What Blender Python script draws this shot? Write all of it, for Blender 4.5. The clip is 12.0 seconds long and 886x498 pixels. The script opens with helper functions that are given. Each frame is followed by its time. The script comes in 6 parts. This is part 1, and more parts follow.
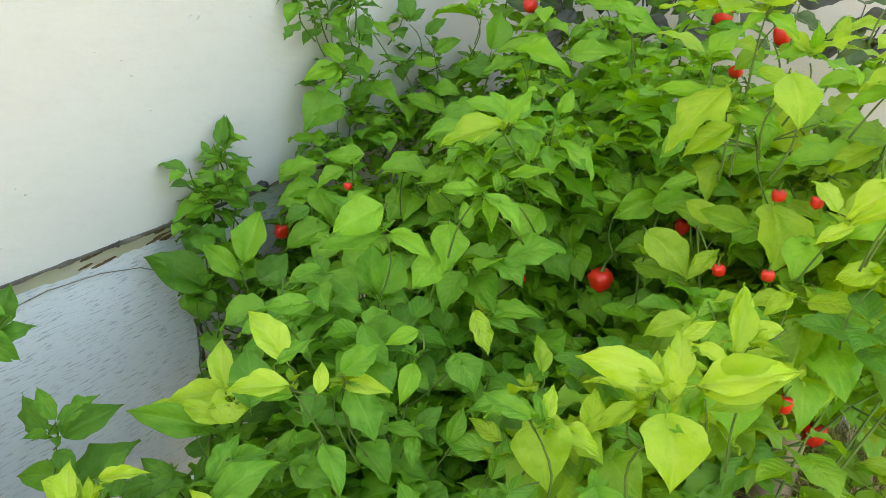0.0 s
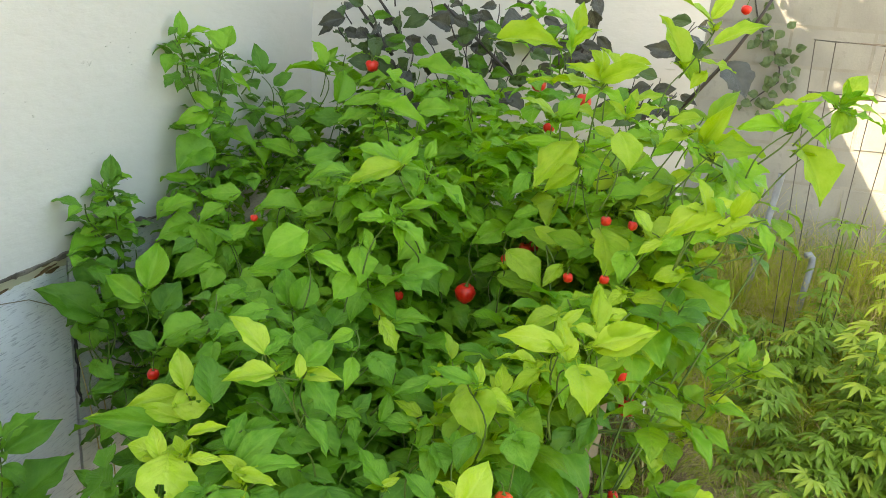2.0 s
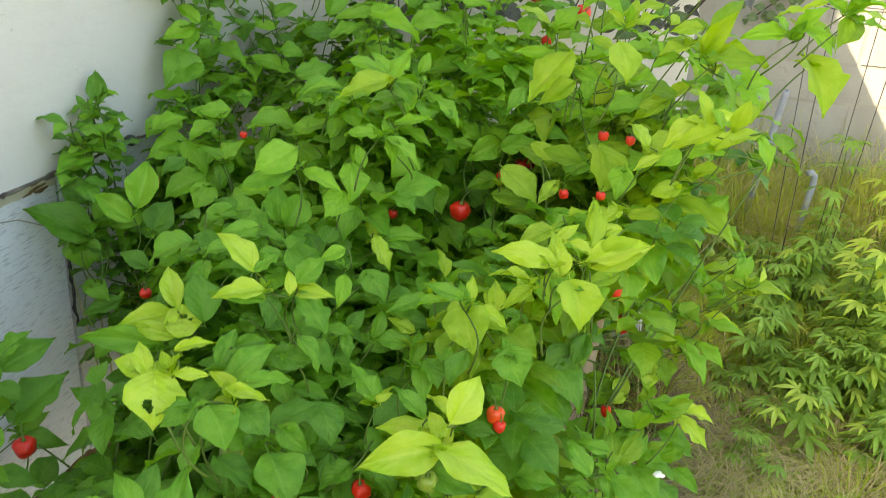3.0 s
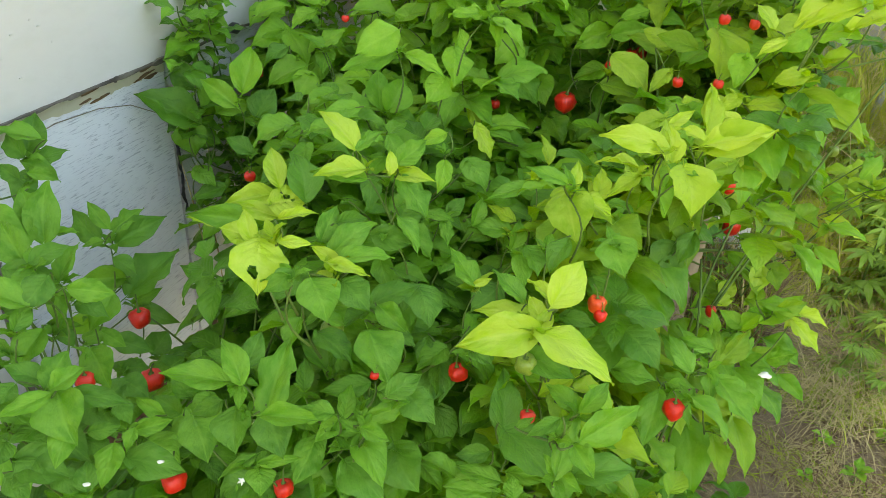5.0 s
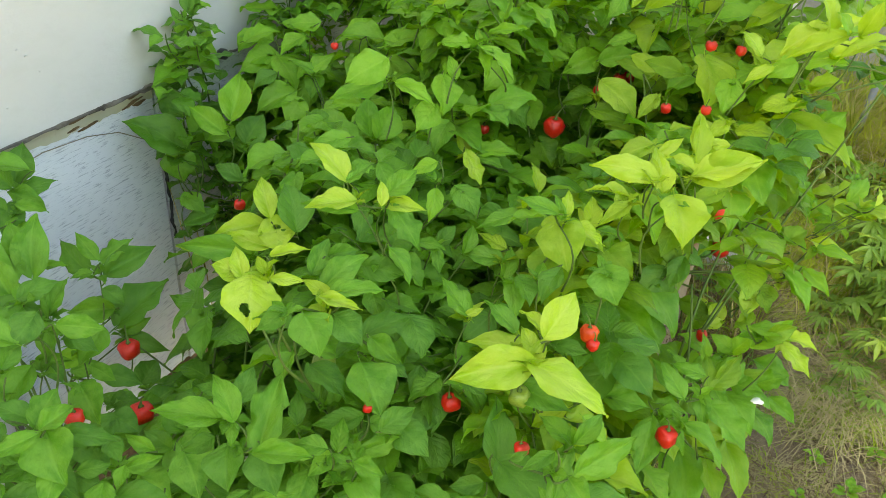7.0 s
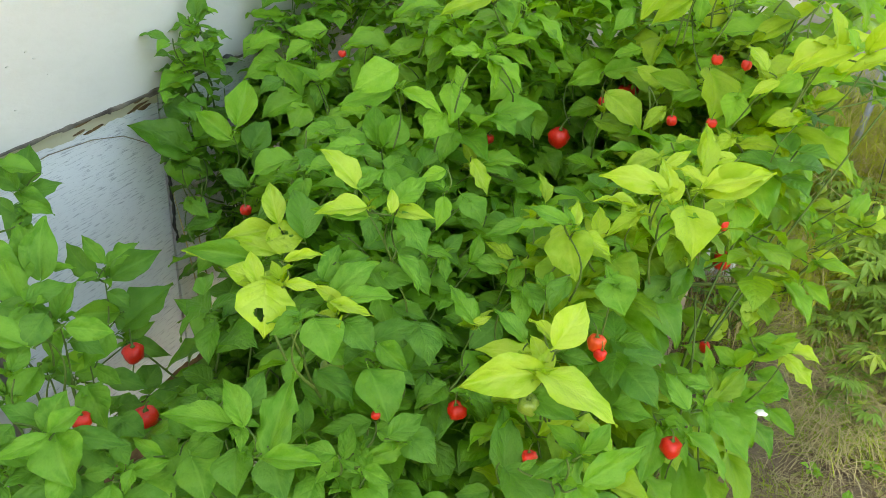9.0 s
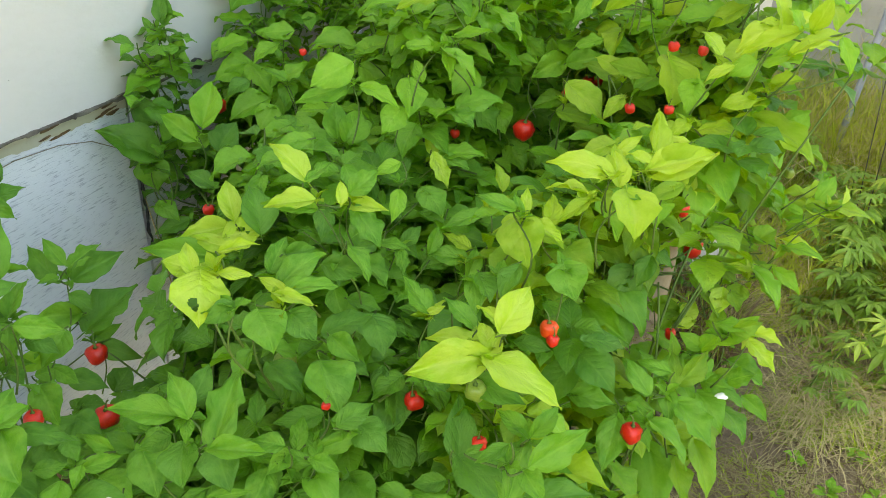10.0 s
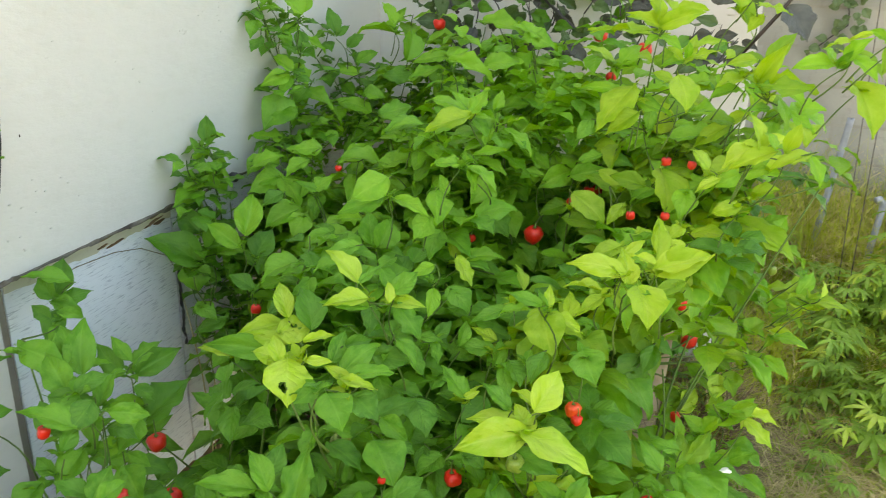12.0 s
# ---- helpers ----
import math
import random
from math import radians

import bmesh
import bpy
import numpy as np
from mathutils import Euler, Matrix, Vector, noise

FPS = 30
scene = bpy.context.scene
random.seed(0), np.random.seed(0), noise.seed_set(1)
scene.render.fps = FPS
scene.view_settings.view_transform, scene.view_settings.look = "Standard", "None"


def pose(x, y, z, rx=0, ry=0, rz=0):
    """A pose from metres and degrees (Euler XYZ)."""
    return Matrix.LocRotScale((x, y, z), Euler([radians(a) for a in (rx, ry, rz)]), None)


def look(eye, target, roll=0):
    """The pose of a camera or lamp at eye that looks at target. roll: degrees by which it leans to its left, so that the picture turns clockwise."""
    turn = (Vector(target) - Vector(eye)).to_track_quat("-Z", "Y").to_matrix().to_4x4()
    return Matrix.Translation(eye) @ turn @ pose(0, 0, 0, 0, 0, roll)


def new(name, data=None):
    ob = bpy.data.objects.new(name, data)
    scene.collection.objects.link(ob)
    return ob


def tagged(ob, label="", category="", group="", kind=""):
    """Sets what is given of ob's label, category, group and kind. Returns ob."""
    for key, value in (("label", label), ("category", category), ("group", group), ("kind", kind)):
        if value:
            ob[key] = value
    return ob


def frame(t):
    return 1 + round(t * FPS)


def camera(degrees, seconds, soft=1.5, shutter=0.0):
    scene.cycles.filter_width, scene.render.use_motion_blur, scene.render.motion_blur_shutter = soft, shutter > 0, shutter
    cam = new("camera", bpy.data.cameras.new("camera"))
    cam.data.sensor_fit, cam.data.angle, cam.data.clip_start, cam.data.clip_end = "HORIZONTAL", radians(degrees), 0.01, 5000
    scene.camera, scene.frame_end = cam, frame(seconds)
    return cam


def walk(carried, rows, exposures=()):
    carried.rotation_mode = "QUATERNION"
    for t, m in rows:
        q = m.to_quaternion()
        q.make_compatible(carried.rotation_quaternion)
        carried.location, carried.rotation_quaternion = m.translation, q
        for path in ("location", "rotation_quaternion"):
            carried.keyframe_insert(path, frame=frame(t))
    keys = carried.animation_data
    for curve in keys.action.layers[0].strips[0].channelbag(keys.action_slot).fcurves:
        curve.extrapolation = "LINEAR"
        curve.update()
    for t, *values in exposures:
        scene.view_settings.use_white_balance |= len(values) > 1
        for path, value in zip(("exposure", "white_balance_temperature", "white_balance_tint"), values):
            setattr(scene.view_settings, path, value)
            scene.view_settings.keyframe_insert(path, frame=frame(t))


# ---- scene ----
cam = camera(57.6, 12.0, soft=0.6, shutter=0.2)
PATH = [
    (0, (0.019, 0.051, 1.424), (-0.007, 1.91, 0.689), -0.5),
    (0.5, (-0.026, -0.009, 1.446), (0.093, 1.861, 0.746), -0.4),
    (1, (-0.182, -0.115, 1.462), (0.234, 1.739, 0.838), 2.0),
    (1.5, (-0.225, -0.172, 1.474), (0.338, 1.653, 0.883), 4.1),
    (2, (-0.232, -0.172, 1.464), (0.325, 1.65, 0.855), 4.1),
    (2.5, (-0.222, -0.157, 1.457), (0.338, 1.634, 0.767), 4.0),
    (2.9, (-0.222, -0.157, 1.468), (0.331, 1.602, 0.693), 3.3),
    (3, (-0.214, -0.16, 1.449), (0.333, 1.595, 0.66), 3.9),
    (3.5, (-0.213, -0.167, 1.429), (0.236, 1.545, 0.499), 3.4),
    (3.7, (-0.146, -0.229, 1.407), (0.15, 1.522, 0.488), 0.4),
    (5.3, (-0.225, -0.144, 1.405), (0.082, 1.558, 0.4), 2.4),
    (5.5, (-0.224, -0.146, 1.409), (0.086, 1.555, 0.404), 2.3),
    (6, (-0.225, -0.153, 1.418), (0.094, 1.551, 0.42), 2.3),
    (6.5, (-0.225, -0.151, 1.419), (0.102, 1.561, 0.439), 2.2),
    (7, (-0.221, -0.14, 1.422), (0.114, 1.58, 0.458), 2.2),
    (9, (-0.243, -0.14, 1.421), (0.112, 1.588, 0.478), 3.3),
    (9.5, (-0.237, -0.142, 1.42), (0.128, 1.586, 0.481), 3.4),
    (10, (-0.175, -0.165, 1.407), (0.168, 1.572, 0.476), 1.5),
    (10.2, (-0.154, -0.191, 1.412), (0.107, 1.563, 0.488), 0.2),
    (10.5, (-0.144, -0.229, 1.421), (0.038, 1.557, 0.539), -0.8),
    (11, (-0.144, -0.265, 1.426), (0.036, 1.556, 0.619), -1.2),
    (11.5, (-0.226, -0.275, 1.446), (-0.01, 1.56, 0.681), -0.7),
    (12, (-0.278, -0.292, 1.467), (0.121, 1.537, 0.762), 1.3),
]
walk(cam, [(t, look(eye, target, roll)) for t, eye, target, roll in PATH], [(t, 2.45 + e, 9300, 8) for t, e in ((0, 0.16), (0.5, 0.04), (1, -0.04), (2, -0.02), (3, 0.05), (3.5, 0.04), (5.5, 0.14), (7, 0.15), (9, 0.2), (10, 0.18), (10.5, 0.1), (11, 0.04), (12, 0.08))] )

# ---- light: open shade beside a house, sun coming over its roof from behind the camera ----
ALONG = Vector((0.5, 0.866, 0.0))      # along the house wall, away from the camera
OUT = Vector((0.866, -0.5, 0.0))       # out of the wall, into the yard
UP = Vector((0, 0, 1))
FACE = -1.19                           # the siding's face lies at OUT . p = FACE
TO_SUN = (-0.60 * OUT - 0.48 * ALONG + 0.86 * UP).normalized()

world = bpy.data.worlds.new("sky")
scene.world = world
world.use_nodes = True
wn = world.node_tree.nodes
sky = wn.new("ShaderNodeTexSky")
sky.sky_type, sky.sun_disc = "NISHITA", False
sky.sun_elevation = math.asin(TO_SUN.z)
sky.sun_rotation = math.atan2(TO_SUN.x, TO_SUN.y)
sky.air_density, sky.dust_density = 1.0, 1.6
wn["Background"].inputs["Strength"].default_value = 0.15
world.node_tree.links.new(sky.outputs[0], wn["Background"].inputs["Color"])
sun = new("sun", bpy.data.lights.new("sun", "SUN"))
sun.data.energy, sun.data.angle, sun.data.color = 4.2, radians(0.53), (1.0, 0.95, 0.86)
sun.matrix_world = TO_SUN.to_track_quat("Z", "Y").to_matrix().to_4x4()


# ---- materials ----
def shader(name, rough=0.6, metal=0.0):
    m = bpy.data.materials.new(name)
    m.use_nodes = True
    nt = m.node_tree
    b = nt.nodes["Principled BSDF"]
    b.inputs["Roughness"].default_value, b.inputs["Metallic"].default_value = rough, metal
    return m, nt, b


def node(nt, kind, **sets):
    n = nt.nodes.new(kind)
    for k, v in sets.items():
        n.inputs[k.replace("_", " ")].default_value = v
    return n


def math_node(nt, op, a, b=None):
    n = nt.nodes.new("ShaderNodeMath")
    n.operation = op
    for i, v in enumerate((a, b)):
        if v is None:
            continue
        if isinstance(v, (int, float)):
            n.inputs[i].default_value = v
        else:
            nt.links.new(v, n.inputs[i])
    return n.outputs[0]


def mix(nt, fac, a, b, blend="MIX"):
    n = nt.nodes.new("ShaderNodeMix")
    n.data_type, n.blend_type = "RGBA", blend
    for i, v in ((0, fac), (6, a), (7, b)):
        if isinstance(v, (int, float)):
            n.inputs[i].default_value = v
        elif isinstance(v, tuple):
            n.inputs[i].default_value = (*v, 1.0)
        else:
            nt.links.new(v, n.inputs[i])
    return n.outputs[2]


def ramp(nt, fac, lo, hi, c0=(0, 0, 0), c1=(1, 1, 1)):
    n = nt.nodes.new("ShaderNodeValToRGB")
    e = n.color_ramp.elements
    e[0].position, e[1].position = lo, hi
    e[0].color, e[1].color = (*c0, 1), (*c1, 1)
    nt.links.new(fac, n.inputs[0])
    return n.outputs[0]


def tex(nt, scale, detail=4.0, rough=0.55, stretch=None, coords="Object"):
    tc = nt.nodes.new("ShaderNodeTexCoord")
    src = tc.outputs[coords]
    if stretch:
        mp = nt.nodes.new("ShaderNodeMapping")
        mp.inputs["Scale"].default_value = stretch
        nt.links.new(src, mp.inputs[0])
        src = mp.outputs[0]
    n = node(nt, "ShaderNodeTexNoise", Scale=scale, Detail=detail, Roughness=rough)
    nt.links.new(src, n.inputs["Vector"])
    return n.outputs[0]


def bump(nt, b, height, strength, dist):
    n = node(nt, "ShaderNodeBump", Strength=strength, Distance=dist)
    nt.links.new(height, n.inputs["Height"])
    nt.links.new(n.outputs[0], b.inputs["Normal"])


def rough_mat(name, c0, c1, scale=6.0, rough=0.7, fine=60.0, relief=0.3, dist=0.004, stain=None, stretch=None):
    """Two scales of noise between two colours, with relief; stain: a third colour in blotches."""
    m, nt, b = shader(name, rough)
    big, small = tex(nt, scale, stretch=stretch), tex(nt, fine, 6.0, 0.65, stretch)
    col = mix(nt, ramp(nt, big, 0.35, 0.68), c0, c1)
    col = mix(nt, math_node(nt, "MULTIPLY", ramp(nt, small, 0.4, 0.7), 0.35), col, c0)
    if stain:
        col = mix(nt, ramp(nt, tex(nt, scale * 2.3, 5.0, 0.7), 0.60, 0.72), col, stain)
    nt.links.new(col, b.inputs["Base Color"])
    bump(nt, b, small, relief, dist)
    return m


def leaf_mat(name, c_lo, c_hi, c_vein, rough=0.42, glow=0.28):
    """A leaf: blade colour varied leaf by leaf, pale midrib and side veins, light shining through."""
    m, nt, b = shader(name, rough)
    uv = nt.nodes.new("ShaderNodeUVMap")
    sep = nt.nodes.new("ShaderNodeSeparateXYZ")
    nt.links.new(uv.outputs[0], sep.inputs[0])
    u, v = sep.outputs[0], sep.outputs[1]
    off = math_node(nt, "ABSOLUTE", math_node(nt, "SUBTRACT", v, 0.5))
    rib = ramp(nt, off, 0.012, 0.05, (1, 1, 1), (0, 0, 0))
    ph = math_node(nt, "SUBTRACT", math_node(nt, "MULTIPLY", u, 5.5), math_node(nt, "MULTIPLY", off, 4.4))
    wave = math_node(nt, "ABSOLUTE", math_node(nt, "SINE", math_node(nt, "MULTIPLY", ph, 3.1416)))
    side = ramp(nt, wave, 0.0, 0.30, (1, 1, 1), (0, 0, 0))
    info = nt.nodes.new("ShaderNodeObjectInfo")
    geo = nt.nodes.new("ShaderNodeNewGeometry")
    vary = math_node(nt, "FRACT", math_node(nt, "ADD", info.outputs["Random"], geo.outputs["Random Per Island"]))
    col = mix(nt, vary, c_lo, c_hi)
    blot = tex(nt, 3.0, 4.0, 0.6)
    col = mix(nt, math_node(nt, "MULTIPLY", ramp(nt, blot, 0.40, 0.62), 0.55), col, c_vein)
    fine = tex(nt, 26.0, 4.0, 0.7)
    col = mix(nt, math_node(nt, "MULTIPLY", ramp(nt, fine, 0.45, 0.75), 0.25), col, c_lo)
    veins = math_node(nt, "MAXIMUM", math_node(nt, "MULTIPLY", rib, 0.5), math_node(nt, "MULTIPLY", side, 0.10))
    col = mix(nt, veins, col, c_vein)
    nt.links.new(col, b.inputs["Base Color"])
    b.inputs["Specular IOR Level"].default_value = 0.36
    quilt = math_node(nt, "ADD", math_node(nt, "MULTIPLY", wave, 0.26), math_node(nt, "ADD", math_node(nt, "MULTIPLY", fine, 0.5), math_node(nt, "MULTIPLY", blot, 1.6)))
    bump(nt, b, quilt, 0.60, 0.0034)
    tr = nt.nodes.new("ShaderNodeBsdfTranslucent")
    thru = mix(nt, 0.55, col, (min(1, c_hi[0] * 1.9), min(1, c_hi[1] * 1.6), c_hi[2] * 0.5))
    nt.links.new(thru, tr.inputs[0])
    ms = nt.nodes.new("ShaderNodeMixShader")
    ms.inputs[0].default_value = glow
    nt.links.new(b.outputs[0], ms.inputs[1])
    nt.links.new(tr.outputs[0], ms.inputs[2])
    nt.links.new(ms.outputs[0], nt.nodes["Material Output"].inputs[0])
    return m


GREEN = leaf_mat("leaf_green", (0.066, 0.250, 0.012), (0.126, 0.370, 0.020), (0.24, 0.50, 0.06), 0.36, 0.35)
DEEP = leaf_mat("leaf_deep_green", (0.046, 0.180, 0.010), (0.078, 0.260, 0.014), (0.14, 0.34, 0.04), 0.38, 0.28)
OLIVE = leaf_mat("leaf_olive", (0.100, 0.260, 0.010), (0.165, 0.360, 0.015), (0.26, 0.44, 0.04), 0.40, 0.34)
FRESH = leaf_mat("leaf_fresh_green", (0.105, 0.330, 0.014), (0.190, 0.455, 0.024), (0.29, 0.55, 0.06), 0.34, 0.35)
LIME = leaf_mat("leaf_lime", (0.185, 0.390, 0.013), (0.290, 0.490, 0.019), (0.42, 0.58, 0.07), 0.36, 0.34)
YELLOW = leaf_mat("leaf_yellowing", (0.270, 0.500, 0.020), (0.375, 0.580, 0.030), (0.50, 0.65, 0.11), 0.38)
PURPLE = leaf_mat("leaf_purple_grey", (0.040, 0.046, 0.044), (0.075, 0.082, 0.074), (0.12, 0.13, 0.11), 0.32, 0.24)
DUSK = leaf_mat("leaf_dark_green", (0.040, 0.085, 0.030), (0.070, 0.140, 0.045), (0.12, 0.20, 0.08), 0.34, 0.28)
WEED = leaf_mat("leaf_weed", (0.115, 0.260, 0.020), (0.210, 0.380, 0.034), (0.28, 0.40, 0.10), 0.5)
WEED_Y = leaf_mat("leaf_weed_yellow", (0.280, 0.440, 0.040), (0.400, 0.540, 0.060), (0.46, 0.55, 0.14), 0.5)
IVY = leaf_mat("leaf_creeper", (0.060, 0.110, 0.045), (0.100, 0.160, 0.065), (0.16, 0.22, 0.10), 0.45, 0.2)
STEM = rough_mat("stem_green", (0.065, 0.125, 0.022), (0.115, 0.185, 0.040), 30, 0.5, 200, 0.2, 0.001)
STEM.node_tree.nodes["Principled BSDF"].inputs["Specular IOR Level"].default_value = 0.2
DARKSTEM = rough_mat("stem_dark", (0.028, 0.022, 0.022), (0.060, 0.048, 0.042), 30, 0.5, 200, 0.2, 0.001)
PETAL = rough_mat("flower_white", (0.75, 0.78, 0.62), (0.82, 0.84, 0.74), 30, 0.5, 200, 0.1, 0.001)

# painted walls: brushed white paint with flakes
PAINT, nt, b = shader("white_paint", 0.55)
pn, pf = tex(nt, 1.1, 3.0), tex(nt, 14.0, 6.0, 0.6, (1.0, 1.0, 2.2))
chips = ramp(nt, tex(nt, 9.0, 8.0, 0.72, (0.8, 1.0, 1.6)), 0.66, 0.70)
c = mix(nt, ramp(nt, pn, 0.3, 0.7), (0.60, 0.585, 0.545), (0.66, 0.645, 0.60))
c = mix(nt, math_node(nt, "MULTIPLY", ramp(nt, pf, 0.50, 0.75), 0.35), c, (0.54, 0.53, 0.47))
c = mix(nt, math_node(nt, "MULTIPLY", chips, 0.45), c, (0.60, 0.57, 0.47))
nt.links.new(c, b.inputs["Base Color"])
bump(nt, b, math_node(nt, "ADD", math_node(nt, "MULTIPLY", pf, 0.6), math_node(nt, "MULTIPLY", chips, 0.4)), 0.75, 0.007)

# weathered plywood, grain showing through the white paint
PLY, nt, b = shader("painted_plywood", 0.6)
mp_grain = tex(nt, 15.0, 7.0, 0.66, (1.9, 1.9, 20.0))
grain = ramp(nt, mp_grain, 0.54, 0.62)
c = mix(nt, ramp(nt, tex(nt, 2.5, 3.0), 0.3, 0.7), (0.87, 0.90, 0.94), (0.90, 0.92, 0.95))
c = mix(nt, math_node(nt, "MULTIPLY", grain, 0.60), c, (0.34, 0.36, 0.42))
nt.links.new(c, b.inputs["Base Color"])
bump(nt, b, math_node(nt, "SUBTRACT", 1.0, mp_grain), 0.6, 0.0018)

CREAM = rough_mat("cream_paint", (0.60, 0.57, 0.42), (0.74, 0.71, 0.58), 5, 0.6, 40, 0.3, 0.003, (0.42, 0.36, 0.22))
ROT = rough_mat("rotten_wood", (0.10, 0.055, 0.025), (0.26, 0.16, 0.075), 30, 0.9, 120, 0.8, 0.006)
OLDWOOD = rough_mat("grey_wood", (0.24, 0.20, 0.16), (0.36, 0.31, 0.25), 8, 0.85, 60, 0.6, 0.004)
WORN_SHADED = rough_mat("worn_edge", (0.06, 0.05, 0.04), (0.24, 0.21, 0.17), 22, 0.9, 90, 0.8, 0.006)
STAKE = rough_mat("bare_wood", (0.22, 0.16, 0.095), (0.36, 0.27, 0.165), 10, 0.8, 70, 0.5, 0.003, (0.25, 0.16, 0.09))
TAR = rough_mat("black_seam", (0.012, 0.012, 0.013), (0.030, 0.028, 0.030), 20, 0.6, 150, 0.6, 0.003)
BLOCK = rough_mat("concrete_block", (0.27, 0.258, 0.238), (0.35, 0.335, 0.305), 4, 0.92, 90, 0.6, 0.004, (0.23, 0.215, 0.195))
MORTAR = rough_mat("mortar", (0.26, 0.24, 0.21), (0.33, 0.31, 0.28), 8, 0.95, 120, 0.6, 0.003)
SOIL = rough_mat("garden_soil", (0.085, 0.055, 0.035), (0.19, 0.13, 0.085), 5, 0.95, 70, 0.9, 0.012, (0.26, 0.20, 0.12))
STRAW = rough_mat("dry_grass", (0.34, 0.27, 0.125), (0.60, 0.49, 0.24), 3, 0.8, 50, 0.3, 0.003)
BLADE = rough_mat("grass_blade", (0.17, 0.27, 0.016), (0.44, 0.46, 0.045), 2.5, 0.6, 40, 0.2, 0.002)
for grassy in (STRAW, BLADE):
    grassy.node_tree.nodes["Principled BSDF"].inputs["Specular IOR Level"].default_value = 0.1
STEEL = rough_mat("galvanised_steel", (0.20, 0.22, 0.26), (0.31, 0.33, 0.38), 20, 0.45, 150, 0.2, 0.001)
WIRE = rough_mat("rusty_wire", (0.045, 0.038, 0.034), (0.10, 0.085, 0.075), 30, 0.6, 200, 0.3, 0.001)
RUBBER = rough_mat("black_rubber", (0.014, 0.014, 0.014), (0.030, 0.030, 0.030), 20, 0.5, 120, 0.2, 0.001)
PLASTIC = rough_mat("white_plastic", (0.66, 0.68, 0.68), (0.76, 0.77, 0.77), 8, 0.4, 90, 0.1, 0.001)
ROOF = rough_mat("roof_shingle", (0.16, 0.15, 0.14), (0.26, 0.24, 0.22), 5, 0.9, 80, 0.5, 0.004)


def fruit_mat(name, c0, c1):
    m = rough_mat(name, c0, c1, 18, 0.28, 90, 0.25, 0.002)
    m.node_tree.nodes["Principled BSDF"].inputs["Coat Weight"].default_value = 0.08
    return m


RED = fruit_mat("ripe_pod", (0.62, 0.012, 0.007), (0.74, 0.028, 0.011))
ORANGE = fruit_mat("ripening_pod", (0.68, 0.050, 0.010), (0.76, 0.090, 0.014))
UNRIPE = fruit_mat("unripe_pod", (0.16, 0.26, 0.03), (0.26, 0.36, 0.05))


# ---- building helpers ----
def link(name, bm, mats, smooth=False):
    me = bpy.data.meshes.new(name)
    bm.to_mesh(me)
    bm.free()
    for m in mats if isinstance(mats, (list, tuple)) else (mats,):
        me.materials.append(m)
    if smooth:
        me.polygons.foreach_set("use_smooth", [True] * len(me.polygons))
    return me


def part(name, bm, material, parent, label="", smooth=False):
    ob = new(name, link(name, bm, material, smooth))
    ob.parent = parent
    return tagged(ob, label)


def thing(name, place, label, category, group="", kind=""):
    ob = new(name)
    ob.empty_display_size = 0.05
    ob.location = place
    return tagged(ob, label, category, group, kind)


def box(bm, x0, x1, y0, y1, z0, z1, bevel=0.0):
    r = bmesh.ops.create_cube(bm, size=1.0)
    for v in r["verts"]:
        v.co = Vector(((x0 + x1) / 2 + v.co.x * (x1 - x0), (y0 + y1) / 2 + v.co.y * (y1 - y0), (z0 + z1) / 2 + v.co.z * (z1 - z0)))
    if bevel:
        edges = {e for v in r["verts"] for e in v.link_edges}
        bmesh.ops.bevel(bm, geom=list(edges), offset=bevel, segments=2, affect="EDGES")
    return bm


def tube(bm, pts, radii, sides=6):
    """A tapered tube along points."""
    pts = [Vector(p) for p in pts]
    rings = []
    for i, p in enumerate(pts):
        t = (pts[min(i + 1, len(pts) - 1)] - pts[max(i - 1, 0)]).normalized()
        a = t.orthogonal().normalized() if i == 0 else (rings[-1][1] - t * rings[-1][1].dot(t)).normalized()
        c = t.cross(a)
        r = radii[i] if isinstance(radii, (list, tuple)) else radii
        rings.append(([bm.verts.new(p + (a * math.cos(k * math.tau / sides) + c * math.sin(k * math.tau / sides)) * r) for k in range(sides)], a))
    for (ra, _), (rb, _) in zip(rings, rings[1:]):
        for k in range(sides):
            bm.faces.new((ra[k], ra[(k + 1) % sides], rb[(k + 1) % sides], rb[k]))
    bm.faces.new(list(reversed(rings[0][0])))
    bm.faces.new(rings[-1][0])
    return bm


def curve(a, b, bend, n=6):
    """Points from a to b, bowed by the vector bend."""
    a, b, bend = Vector(a), Vector(b), Vector(bend)
    return [a.lerp(b, i / n) + bend * math.sin(math.pi * i / n) for i in range(n + 1)]


def wall_frame(ob):
    """Puts an object built in (along, into the wall, up) coordinates of the house wall into the world."""
    m = Matrix.Identity(4)
    for i, v in enumerate((ALONG, -OUT, UP)):
        m[0][i], m[1][i], m[2][i] = v
    m.translation = OUT * FACE
    ob.matrix_world = m
    return ob


def at_wall(a, o, z):
    """The world's place a metres along the wall, o out of the siding's face, z up."""
    return ALONG * a + OUT * (FACE + o) + UP * z


def wbox(bm, a0, a1, o0, o1, z0, z1, bevel=0.0):
    return box(bm, a0, a1, -o1, -o0, z0, z1, bevel)


# ---- the setting ----
def setting(name, label, category):
    return wall_frame(tagged(new(name), label, category, kind="structure"))


